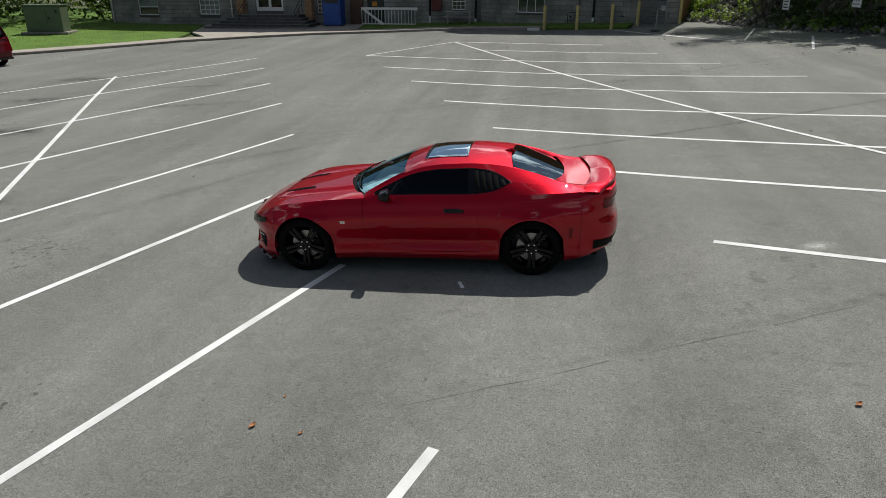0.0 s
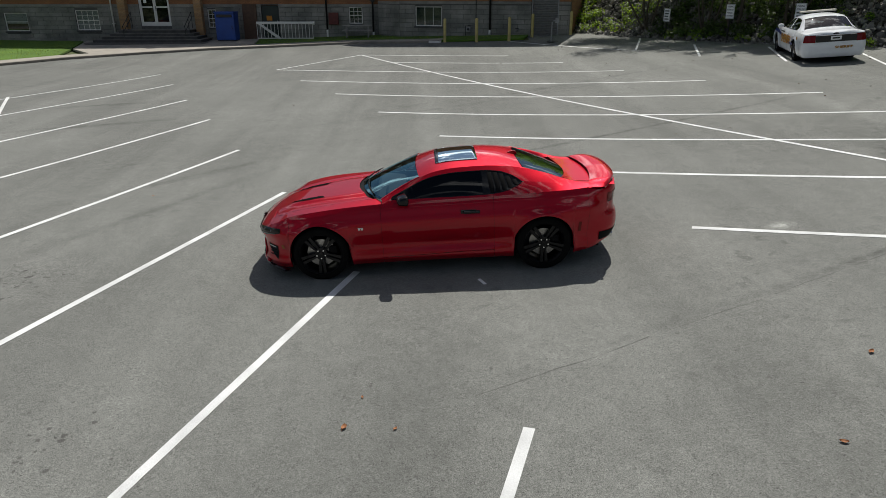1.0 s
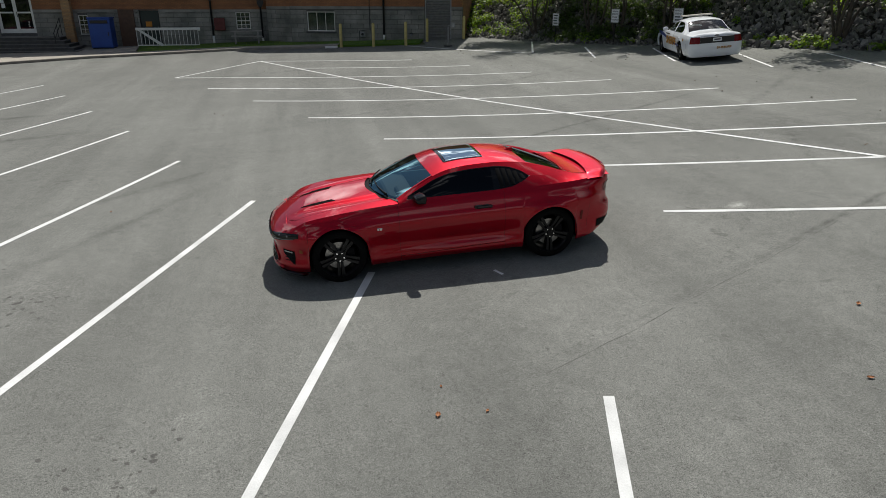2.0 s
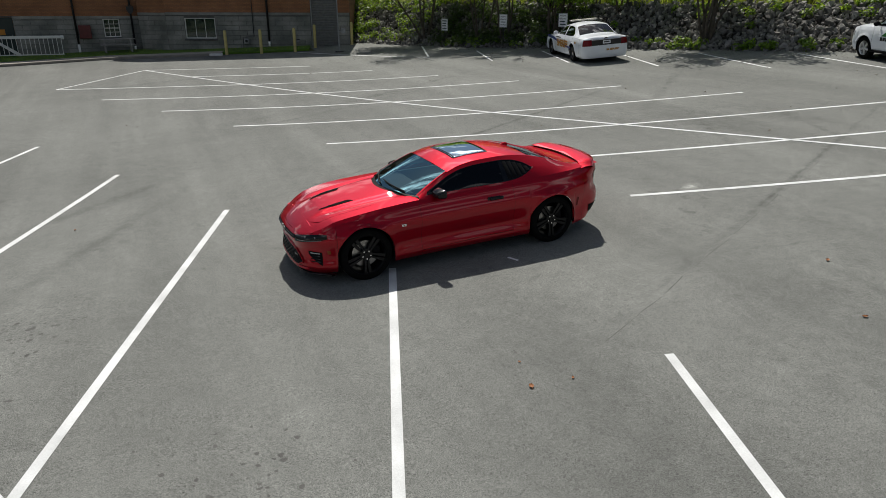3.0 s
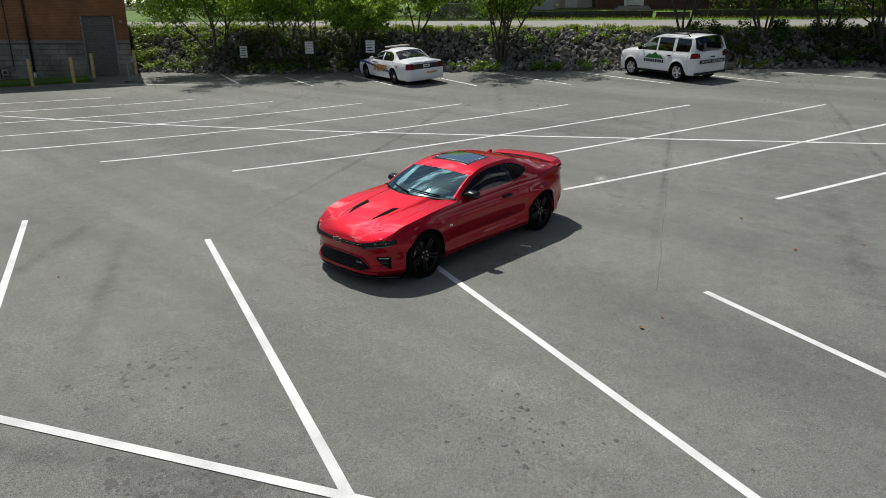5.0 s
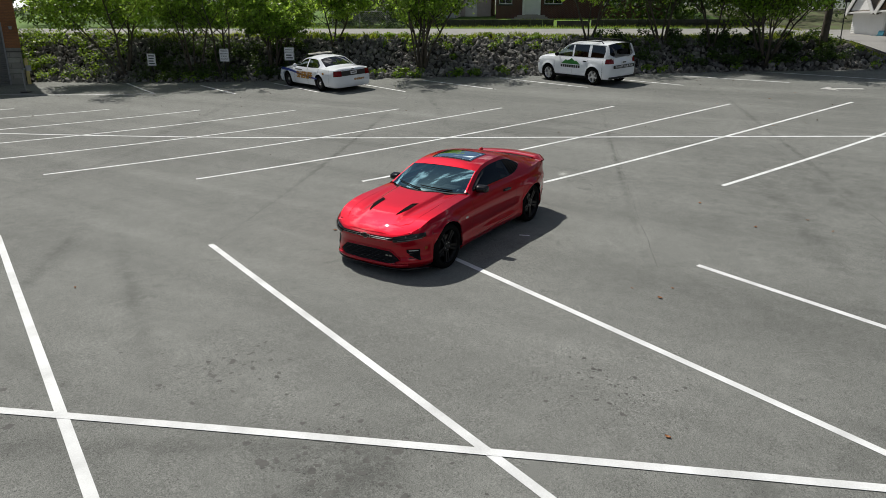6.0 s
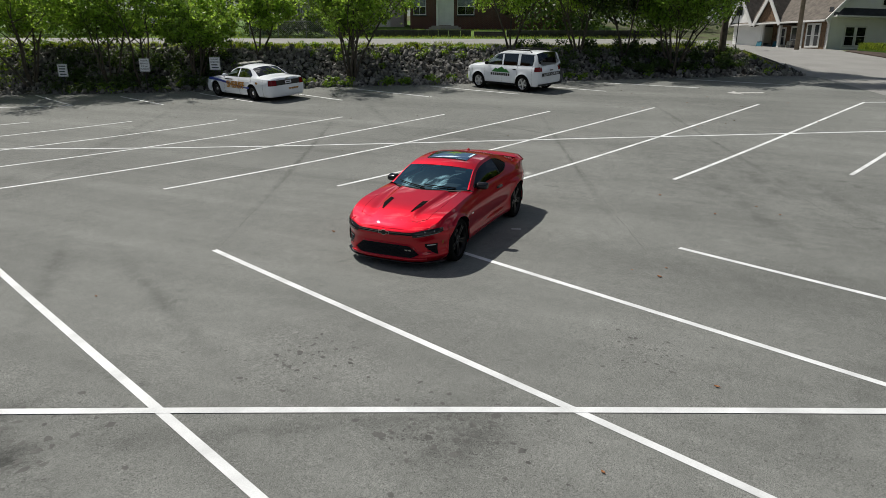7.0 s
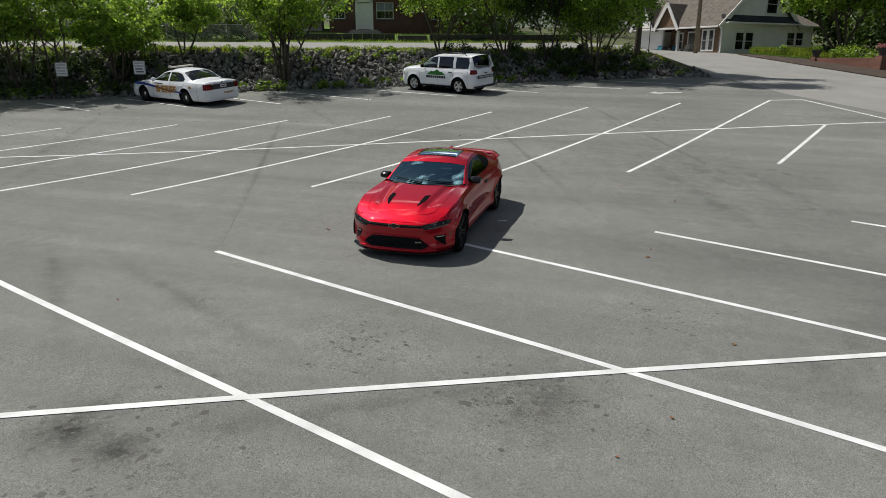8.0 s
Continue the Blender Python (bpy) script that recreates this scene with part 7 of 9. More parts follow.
def road_car(name, label, spec, m):
    """A car from its outline, its profile and its window lines; x runs back from the nose, in metres about the middle of the wheelbase."""
    car = thing(name, label, "car", m)
    paint, hub, arch = spec["paint"], spec["hub"], spec["hub"] + 0.06
    axles = (-spec["base"] / 2, spec["base"] / 2)
    nose, tail, half = spec["nose"], spec["tail"], spec["half"]
    sh, bot, hood_c, roof_c = pchip(*spec["shoulder"]), spec["bottom"], pchip(*spec["hood"]), pchip(*spec["roof"])
    rx = spec["rail"][0]
    r_y, r_z = pchip(rx, spec["rail"][1]), pchip(rx, spec["rail"][2])
    cr = spec["corner"]
    prof = pchip([0, 0.12, 0.45, 0.62, 0.85, 1.0], [0.07, 0.02, 0.0, 0.004, 0.03, 0.075])
    path = []
    for k in range(15):                                       # nose corner
        a = math.pi / 2 * k / 14
        path.append((nose + cr * 0.55 * (1 - math.cos(a)) + 0.10 * (math.sin(a)) ** 3, (half - cr) * math.sin(a) if k < 14 else half - cr))
    out = [(nose + 0.05 * (y / half) ** 2, y) for y in np.linspace(0, half - cr, 8)]
    for k in range(1, 11):
        a = math.pi / 2 * k / 10
        out.append((nose + 0.05 + cr * 1.5 * (1 - math.cos(a)), half - cr + cr * math.sin(a)))
    x_a = out[-1][0]
    x_b = tail - 0.04 - cr * 1.1
    out += [(x, half + 0.012 * math.sin(math.pi * (x - x_a) / (x_b - x_a))) for x in np.linspace(x_a, x_b, 74)[1:-1]]
    for k in range(11):
        a = math.pi / 2 * (1 - k / 10)
        out.append((tail - 0.04 - cr * 1.1 * (1 - math.cos(a)), half - cr + cr * math.sin(a)))
    out += [(tail - 0.04 * (y / half) ** 2, y) for y in np.linspace(half - cr, 0, 8)[1:]]
    ox, oy = np.array([p[0] for p in out]), np.array([p[1] for p in out])
    tx, ty = np.gradient(ox), np.gradient(oy)
    tl = np.hypot(tx, ty)
    nx, ny = -ty / tl, tx / tl

    def skin_at(i, z, lift=0.0):
        v = min(1.0, max(0.0, (z - bot) / (sh(ox[i]) - bot)))
        o = prof(v) - lift
        for c in axles:
            r = math.hypot(ox[i] - c, z - hub)
            o -= 0.02 * math.exp(-((r - arch) / 0.06) ** 2) if abs(ox[i] - c) < 0.6 else 0
        return Vector((ox[i] - nx[i] * o, max(0.0, oy[i] - ny[i] * o), z))

    def low(i):
        z = bot
        for c in axles:
            d = abs(ox[i] - c)
            if d < arch:
                z = max(z, hub + math.sqrt(arch * arch - d * d))
        return z

    def nearest(x):
        mid = range(12, len(ox) - 12)
        return min(mid, key=lambda k: abs(ox[k] - x))

    def sided(nm, rows, mat, s, parent=car, lab=""):
        return grid_mesh(nm, [[(p[0], p[1] * s, p[2]) for p in r] for r in rows], mat, parent, lab)

    def band(i0, i1, n=12):
        rows = []
        for k in range(n + 1):
            row = [skin_at(i, low(i) + (sh(ox[i]) - low(i)) * k / n) for i in range(i0, i1 + 1)]
            row[0], row[-1] = row[0].lerp(row[1], 0.08), row[-1].lerp(row[-2], 0.08)
            rows.append(row)
        return rows

    cuts = [nearest(x) for x in spec["cuts"]]
    names = spec["panels"]
    doors = {}
    for s in (1, -1):
        for nm, a, b in zip(names, cuts, cuts[1:]):
            ob = sided(nm, band(a, b), paint, s)
            doors[(nm, s, a)] = ob
            if "door" in nm:
                c = skin_at(b - 3, sh(ox[b]) - 0.14)
                part("door_handle", boxed(c.x - 0.09, c.y * s - 0.025, c.z - 0.02, c.x + 0.09, c.y * s + 0.025, c.z + 0.02, 0.012), paint if spec.get("handles") is None else spec["handles"], ob)
        for c in axles:
            rows = [[(c + (arch + 0.01) * math.cos(a), y * s, hub + (arch + 0.01) * math.sin(a)) for y in (half - 0.38, half - 0.03)] for a in np.linspace(-0.3, math.pi + 0.3, 15)]
            grid_mesh("wheel_well", rows, MATT_BLACK, car)
    part("front_bumper", joined_round(band(0, cuts[0], 12)), paint, car, "", True)
    part("rear_bumper", joined_round([r[::-1] for r in band(cuts[-1], len(ox) - 1, 12)]), paint, car, "", True)
    top = [skin_at(i, sh(ox[i])) for i in range(len(ox))]
    t_x = np.maximum.accumulate(np.array([p.x for p in top]))
    t_y, t_z = np.array([p.y for p in top]), np.array([p.z for p in top])
    ey, ez = (lambda x: float(np.interp(x, t_x, t_y))), (lambda x: float(np.interp(x, t_x, t_z)))
    fx, hx_, rhx, rfx = spec["screen"]

    def cap(x0, x1, mid, n, nm):
        rows = []
        for x in np.linspace(x0, x1, n):
            w = ey(x)
            rows.append([(x, w * e, ez(x) + (mid(x) - ez(x)) * (1 - abs(e) ** 3)) for e in np.linspace(-1, 1, 19)])
        return grid_mesh(nm, rows, paint, car)

    cap(float(t_x[1]), fx + 0.12, hood_c, 26, "hood")
    if spec["deck"]:
        cap(rfx - 0.08, float(t_x[-2]), roof_c, 14, "trunk_lid")
    # glass and roof
    def arc(x, w, z_mid, z_edge, sweep):
        return lambda e: (x + sweep * e * e, w * e, z_mid - (z_mid - z_edge) * e * e)

    f_foot = arc(fx, r_y(rx[0]) - 0.03, hood_c(fx) + 0.01, r_z(rx[0]) + 0.005, 0.16)
    f_head = arc(hx_, r_y(hx_) - 0.035, roof_c(hx_), r_z(hx_) + 0.008, 0.03)
    b_head = arc(rhx, r_y(rhx) - 0.03, roof_c(rhx), r_z(rhx) + 0.008, -0.02)
    b_foot = arc(rfx, r_y(min(rfx, rx[-1])) - 0.03, roof_c(rfx) + 0.01, r_z(min(rfx, rx[-1])) + 0.01, -0.08)
    for nm, a, b, mat in (("windshield", f_foot, f_head, CAR_GLASS), ("rear_window", b_head, b_foot, spec["rear_glass"])):
        grid_mesh(nm, patch(a, b, 8, 16, 0.015), mat, car).visible_shadow = False
    rows = []
    for k in range(17):
        x = hx_ + (rhx - hx_) * k / 16
        rows.append([(x + (0.03 * (1 - k / 16) - 0.02 * k / 16) * e * e, r_y(x) * e, roof_c(x) - (roof_c(x) - r_z(x)) * abs(e) ** 2.6) for e in np.linspace(-1, 1, 19)])
    grid_mesh("roof_panel", rows, paint, car)
    dl, dt = pchip(*spec["dlo_low"]), pchip(*spec["dlo_top"])
    d0, d1 = spec["dlo_low"][0][0], spec["dlo_low"][0][-1]

    def side_at(x, z, lift=0.0):
        f = min(1.0, max(0.0, (z - ez(x)) / max(0.01, r_z(x) - ez(x))))
        return Vector((x, ey(x) + (r_y(x) - ey(x)) * (f - 0.06 * math.sin(math.pi * f)) + lift, z))

    for s in (1, -1):
        lo_, up_ = [], []
        for x in np.linspace(rx[0], rx[-1], 60):
            if d0 <= x <= d1:
                a, b = dl(x), dt(x)
            else:
                a = b = (ez(x) + r_z(x)) / 2
            lo_.append([side_at(x, ez(x) + (a - ez(x)) * f) for f in np.linspace(0, 1, 4)])
            up_.append([side_at(x, b + (r_z(x) - b) * f) for f in np.linspace(0, 1, 4)])
        sided("beltline", lo_, paint, s)
        sided("roof_rail", up_, paint, s)
        for x0, x1, mat in spec["windows"]:
            ob = sided("side_window", [[side_at(x, dl(x) + (dt(x) - dl(x)) * f, -0.006) for f in np.linspace(0, 1, 5)] for x in np.linspace(x0, x1, 12)], mat, s, car, "side window glass")
            ob.visible_shadow = False
        for x0, x1 in spec["pillars"]:
            sided("window_pillar", [[side_at(x, dl(x) + (dt(x) - dl(x)) * f, 0.0) for f in np.linspace(0, 1, 5)] for x in np.linspace(x0, x1, 3)], spec["pillar_mat"], s)
        for edge, d in ((dl, -0.012), (dt, 0.012)):
            sided("window_trim", [[side_at(x, edge(x) + d * f, 0.003) for f in (0, 1)] for x in np.linspace(d0, d1, 24)], MATT_BLACK, s)
        # pillar beside each end glass
        for fa, fb, x0, x1 in ((f_foot, f_head, rx[0], hx_), (b_foot, b_head, min(rfx, rx[-1]), rhx)):
            rows = []
            for k in range(9):
                r = k / 8
                g = Vector(fa(1)) + (Vector(fb(1)) - Vector(fa(1))) * r
                g.z += 0.015 * 4 * r * (1 - r) * 0.7
                x = x0 + (x1 - x0) * r
                o = Vector((x, r_y(x), r_z(x)))
                rows.append([tuple(o + (g - o) * f) for f in np.linspace(0, 1, 4)])
            sided("end_pillar", rows, paint, s)
        mx = spec["mirror"]
        mm = bmesh.new()
        bmesh.ops.create_uvsphere(mm, u_segments=14, v_segments=8, radius=1.0)
        bmesh.ops.transform(mm, matrix=Matrix.Translation((mx[0], (ey(mx[0]) + 0.13) * s, mx[1])) @ Matrix.Diagonal((0.07, 0.11, 0.08, 1)), verts=mm.verts)
        mo = part("side_mirror", mm, spec["mirror_mat"], car, "", True)
        part("mirror_stalk", boxed(mx[0] - 0.03, min(ey(mx[0]) * s, (ey(mx[0]) + 0.1) * s) - 0.02, mx[1] - 0.05, mx[0] + 0.03, max(ey(mx[0]) * s, (ey(mx[0]) + 0.1) * s), mx[1] - 0.01, 0.008), MATT_BLACK, mo)
        # lamps
        i_f, i_f2 = spec["front_lamp"][0], nearest(nose + spec["front_lamp"][1])
        k0 = min(range(20), key=lambda k: abs(oy[k] - i_f))
        sided("headlight", [[skin_at(k, z, 0.004) for z in np.linspace(*spec["front_lamp"][2], 4)] for k in range(k0, i_f2)], LAMP_CLEAR, s, car, "clear headlight")
        k1 = min(range(len(ox) - 20, len(ox)), key=lambda k: abs(oy[k] - spec["rear_lamp"][0]))
        k2 = nearest(tail - spec["rear_lamp"][1])
        sided("tail_light", [[skin_at(k, z, 0.004) for z in np.linspace(*spec["rear_lamp"][2], 4)] for k in range(k2, k1 + 1)], LAMP_RED, s, car, "red tail light")
        for x in axles:
            wheel_for(car, x, (half - 0.115) * s, s, hub, spec["rim"], spec["spokes"])
    # cabin
    z0 = bot + 0.1
    part("dashboard", boxed(fx + 0.25, -half + 0.2, 0.7 * ez(0), fx + 0.6, half - 0.2, ez(0) + 0.0, 0.05), DASH, car)
    for sx in spec["seats"]:
        for yy in (-0.38, 0.38):
            st = new("seat")
            st.parent = car
            st.location = (sx, yy, z0 + 0.1)
            part("seat_cushion", boxed(-0.3, -0.25, 0.1, 0.22, 0.25, 0.34, 0.06), SEAT, st)
            part("seat_back", boxed(-0.07, -0.25, 0, 0.08, 0.25, 0.52, 0.06, pose(0.16, 0, 0.22, 0, 14, 0)), SEAT, st)
            if sx < 0.5:
                part("head_rest", boxed(-0.05, -0.13, 0, 0.05, 0.13, 0.16, 0.04, pose(0.30, 0, 0.72, 0, 10, 0)), SEAT, st)
    part("cabin_floor", boxed(fx, -half + 0.12, bot + 0.02, rfx + 0.1, half - 0.12, bot + 0.1), DASH, car)
    if spec["deck"]:
        part("parcel_shelf", boxed(1.35, -half + 0.3, 0.93, rfx - 0.03, half - 0.3, 0.985, 0.02), material("grey_parcel_shelf", (0.16, 0.165, 0.17), 0.8), car)
    part("underbody", boxed(nose + 0.25, -half + 0.28, bot - 0.02, tail - 0.25, half - 0.28, bot + 0.05), MATT_BLACK, car)
    return car, skin_at, nearest, ey, ez, len(ox), side_at


def joined_round(rows):
    """One bmesh round both corners from rows that start at the middle of the car."""
    full = [[(p[0], -p[1], p[2]) for p in r[::-1]] + [tuple(p) for p in r[1:]] for r in rows]
    bm = bmesh.new()
    vs = [[bm.verts.new(p) for p in r] for r in full]
    for a, b in zip(vs, vs[1:]):
        for j in range(len(a) - 1):
            bm.faces.new((a[j], a[j + 1], b[j + 1], b[j]))
    bmesh.ops.remove_doubles(bm, verts=bm.verts, dist=0.0005)
    bm.normal_update()
    if sum(f.calc_area() * f.normal.dot(f.calc_center_median()) for f in bm.faces) < 0:
        bmesh.ops.reverse_faces(bm, faces=bm.faces[:])
    return bm


def wheel_for(car, x, y, s, r, rim_mat, spokes):
    w = new("wheel")
    w.parent = car
    w.location = (x, y, r)
    n = 36
    for nm, prof, mat in (("tyre", [(0.66 * r, -0.1), (0.80 * r, -0.11), (0.95 * r, -0.10), (r, -0.07), (r, 0.07), (0.95 * r, 0.10), (0.80 * r, 0.11), (0.66 * r, 0.10)], RUBBER),
                          ("rim", [(0.67 * r, 0.10), (0.64 * r, 0.095), (0.60 * r, 0.06), (0.58 * r, -0.09)], rim_mat)):
        bm = bmesh.new()
        rings = [[bm.verts.new((q * math.cos(a), yy * s, q * math.sin(a))) for q, yy in prof] for a in (2 * math.pi * k / n for k in range(n))]
        for k in range(n):
            for j in range(len(prof) - 1):
                f = (rings[k][j], rings[k][j + 1], rings[(k + 1) % n][j + 1], rings[(k + 1) % n][j])
                bm.faces.new(f if s > 0 else f[::-1])
        part(nm, bm, mat, w, "", True)
    bm = bmesh.new()
    if spokes:
        for k in range(spokes):
            box(bm, 0.03, 0.045, -0.035, 0.62 * r, 0.075, 0.035, 0.008, Matrix.Diagonal((1, s, 1, 1)) @ pose(0, 0, 0, 0, 360 / spokes * k + 90, 0))
        tube(bm, [(0, 0.03 * s, 0), (0, 0.085 * s, 0)], 0.07, 14)
    else:                                                       # steel wheel with a small cap
        tube(bm, [(0, 0.02 * s, 0), (0, 0.045 * s, 0)], [0.60 * r, 0.52 * r], 24)
    part("wheel_face", bm, rim_mat, w)
    if not spokes:
        part("hub_cap", tube(bmesh.new(), [(0, 0.03 * s, 0), (0, 0.085 * s, 0), (0, 0.10 * s, 0)], [0.085, 0.08, 0.05], 16), CHROME, w, "bright hub cap")
    else:
        part("brake_disc", tube(bmesh.new(), [(0, -0.01 * s, 0), (0, 0.01 * s, 0)], 0.42 * r, 20), BRAKE_STEEL, w)


# white patrol sedan
SEDAN = dict(paint=WHITE_CAR, hub=0.335, base=2.91, nose=-2.50, tail=2.84, half=0.965, corner=0.26, bottom=0.21,
             shoulder=([-2.5, -2.3, -1.5, -0.8, 0, 1.0, 1.8, 2.6, 2.84], [0.70, 0.76, 0.86, 0.915, 0.93, 0.945, 0.955, 0.95, 0.93]),
             hood=([-2.5, -2.35, -1.8, -1.2, -0.75], [0.70, 0.80, 0.91, 0.975, 1.005]),
             roof=([-0.95, -0.1, 0.2, 0.55, 0.95, 1.25, 1.85, 2.2, 2.6, 2.84], [1.0, 1.39, 1.445, 1.462, 1.445, 1.385, 1.075, 1.05, 1.04, 0.95]),
             rail=([-0.75, -0.4, -0.05, 0.3, 0.8, 1.2, 1.5, 1.85], [0.79, 0.73, 0.67, 0.645, 0.64, 0.655, 0.70, 0.76], [0.965, 1.15, 1.315, 1.37, 1.375, 1.325, 1.18, 1.02]),
             screen=(-0.95, -0.1, 1.22, 1.83), deck=True, rear_glass=CAR_GLASS,
             dlo_low=([-0.62, 0.2, 1.0, 1.38], [0.985, 0.985, 0.995, 1.01]), dlo_top=([-0.62, -0.3, 0.0, 0.3, 0.8, 1.1, 1.38], [1.02, 1.17, 1.29, 1.325, 1.325, 1.28, 1.10]),
             windows=((-0.62, 0.33, CAR_GLASS), (0.41, 1.38, CAR_GLASS)), pillars=((0.325, 0.415),), pillar_mat=WHITE_CAR, mirror=(-0.50, 1.03), mirror_mat=WHITE_CAR,
             cuts=(-1.95, -0.72, 0.42, 1.40, 2.25), panels=("front_fender", "front_door", "rear_door", "rear_quarter"),
             front_lamp=(0.55, 0.42, (0.60, 0.72)), rear_lamp=(0.60, 0.20, (0.69, 0.92)), rim=plain("black_steel_wheel", (0.02, 0.02, 0.021), 0.4), spokes=0, seats=(0.1, 1.05), handles=None)
sed_m = on_slope(14.3, 16.35, 253.6)
sedan, s_at, s_near, s_ey, s_ez, s_n, s_side = road_car("patrol_sedan", "white patrol sedan with blue stripe and gold lettering", SEDAN, sed_m)
lb = part("light_bar", boxed(0.02, -0.58, 1.478, 0.27, 0.58, 1.535, 0.02), plain("pale_light_bar", (0.55, 0.53, 0.47), 0.25), sedan, "pale roof light bar")
part("bar_foot", boxed(0.06, -0.5, 1.43, 0.22, -0.4, 1.48), MATT_BLACK, lb)
part("bar_foot", boxed(0.06, 0.4, 1.43, 0.22, 0.5, 1.48), MATT_BLACK, lb)
for s in (1, -1):
    rows = []
    for k in range(s_near(-2.15), s_near(1.35)):
        xx = s_at(k, 0.7).x
        f = (xx + 2.15) / 3.5
        zc = 0.80 - 0.26 * smoothstep(0.12, 0.95, f)
        wv = 0.075 - 0.03 * f
        rows.append([s_at(k, zc + wv * g, 0.006) for g in (-0.7, -0.2, 0.3, 0.7)])
    grid_mesh("side_stripe", [[(p[0], p[1] * s, p[2]) for p in r] for r in rows], BLUE_STRIPE, sedan, "blue sweeping side stripe")
    y = s_at(s_near(0.3), 0.62).y + 0.022
    letters("SHERIFF", 0.40, GOLD_FILM, sedan, Matrix.Translation((0.22, y * s, 0.62)) @ pose(0, 0, 0, 90, 0, 0 if s < 0 else 180) @ Matrix.Diagonal((1.02, 1, 1, 1)), "side_lettering", 0.003, 0.012)
    part("print_line", boxed(-0.55, (y + 0.0) * s - 0.004, 0.845, 0.05, y * s + 0.002, 0.885), BLACK_FILM, sedan)
    part("side_badge", boxed(1.75, (s_at(s_near(1.8), 0.76).y + 0.002) * s - 0.004, 0.73, 1.90, (s_at(s_near(1.8), 0.76).y + 0.004) * s + 0.002, 0.82, 0.002), GOLD_FILM, sedan)
tx_ = 2.842
part("plate_panel", boxed(tx_ - 0.06, -0.60, 0.70, tx_ - 0.006, 0.60, 0.91, 0.006), BLACK_FILM, sedan, "black panel between the tail lights")
pl_ = part("number_plate", boxed(tx_ - 0.02, -0.155, 0.755, tx_ + 0.002, 0.155, 0.875, 0.003), SIGN_FACE, sedan, "white number plate with a dark bar")
part("plate_bar", boxed(tx_ - 0.0, -0.11, 0.795, tx_ + 0.005, 0.11, 0.84), BLACK_FILM, pl_)
letters("SHERIFF", 0.10, GOLD_FILM, sedan, Matrix.Translation((tx_ + 0.005, 0.25, 0.52)) @ pose(0, 0, 0, 90, 0, 90) @ Matrix.Diagonal((1.5, 1, 1, 1)), "rear_lettering", 0.003, 0.004)

# white compact utility car
SUV = dict(paint=WHITE_CAR, hub=0.355, base=2.62, nose=-2.18, tail=2.20, half=0.895, corner=0.22, bottom=0.27,
           shoulder=([-2.18, -2.0, -1.5, -1.0, 0, 1.0, 1.8, 2.2], [0.92, 0.99, 1.035, 1.06, 1.08, 1.09, 1.10, 1.10]),
           hood=([-2.18, -2.08, -1.6, -1.2, -0.9], [0.93, 1.04, 1.105, 1.135, 1.15]),
           roof=([-1.15, -0.42, -0.1, 0.5, 1.2, 1.9, 2.02, 2.20], [1.14, 1.60, 1.69, 1.715, 1.715, 1.69, 1.64, 1.10]),
           rail=([-1.0, -0.6, -0.25, 0.3, 1.0, 1.7, 1.95, 2.14], [0.76, 0.735, 0.71, 0.70, 0.70, 0.70, 0.70, 0.78], [1.10, 1.36, 1.575, 1.645, 1.655, 1.64, 1.615, 1.14]),
           screen=(-1.15, -0.38, 1.93, 2.10), deck=False, rear_glass=CAR_GLASS_DARK,
           dlo_low=([-0.90, 0.0, 1.0, 1.86], [1.115, 1.12, 1.13, 1.145]), dlo_top=([-0.90, -0.55, -0.2, 0.2, 1.0, 1.86], [1.15, 1.38, 1.555, 1.595, 1.60, 1.58]),
           windows=((-0.90, 0.08, CAR_GLASS), (0.16, 0.98, CAR_GLASS_DARK), (1.12, 1.86, CAR_GLASS_DARK)), pillars=((0.075, 0.165), (0.975, 1.125)), pillar_mat=WHITE_CAR, mirror=(-0.72, 1.18), mirror_mat=MATT_BLACK,
           cuts=(-1.72, -0.95, 0.12, 1.02, 1.80), panels=("front_fender", "front_door", "rear_door", "rear_quarter"),
           front_lamp=(0.50, 0.40, (0.74, 0.88)), rear_lamp=(0.60, 0.24, (0.90, 1.09)), rim=ALLOY, spokes=5, seats=(-0.05, 0.85), handles=MATT_BLACK)
suv_m = on_slope(19.4, 5.38, 249.0)
suv, u_at, u_near, u_ey, u_ez, u_n, u_side = road_car("utility_car", "white compact utility car with a green mountain emblem", SUV, suv_m)
rows = []
for k in range(9):
    f = k / 8
    row = []
    for e in np.linspace(-1, 1, 11):
        row.append((2.13 + 0.075 * (1 - f) - 0.03 * e * e + 0.03 * (1 - f), 0.64 * e, 0.62 + 0.52 * f))
    rows.append(row)
grid_mesh("tailgate", rows, WHITE_CAR, suv, "white tailgate")
part("tailgate_band", boxed(2.20, -0.62, 0.70, 2.245, 0.62, 0.83, 0.006), BLACK_FILM, suv, "black lettered band with pale print")
letters("ELEVATE YOUR PLAY", 0.115, SIGN_FACE, suv, Matrix.Translation((2.247, 0.0, 0.765)) @ pose(0, 0, 0, 90, 0, 90), "band_lettering", 0.002)
np_ = part("number_plate", boxed(2.215, -0.155, 0.87, 2.232, 0.155, 1.0, 0.003), SIGN_FACE, suv, "white number plate with a dark bar")
part("plate_bar", boxed(2.230, -0.11, 0.91, 2.236, 0.11, 0.955), BLACK_FILM, np_)
part("side_cladding", boxed(-0.95, -0.93, 0.27, 0.98, 0.93, 0.35, 0.02), MATT_BLACK, suv)
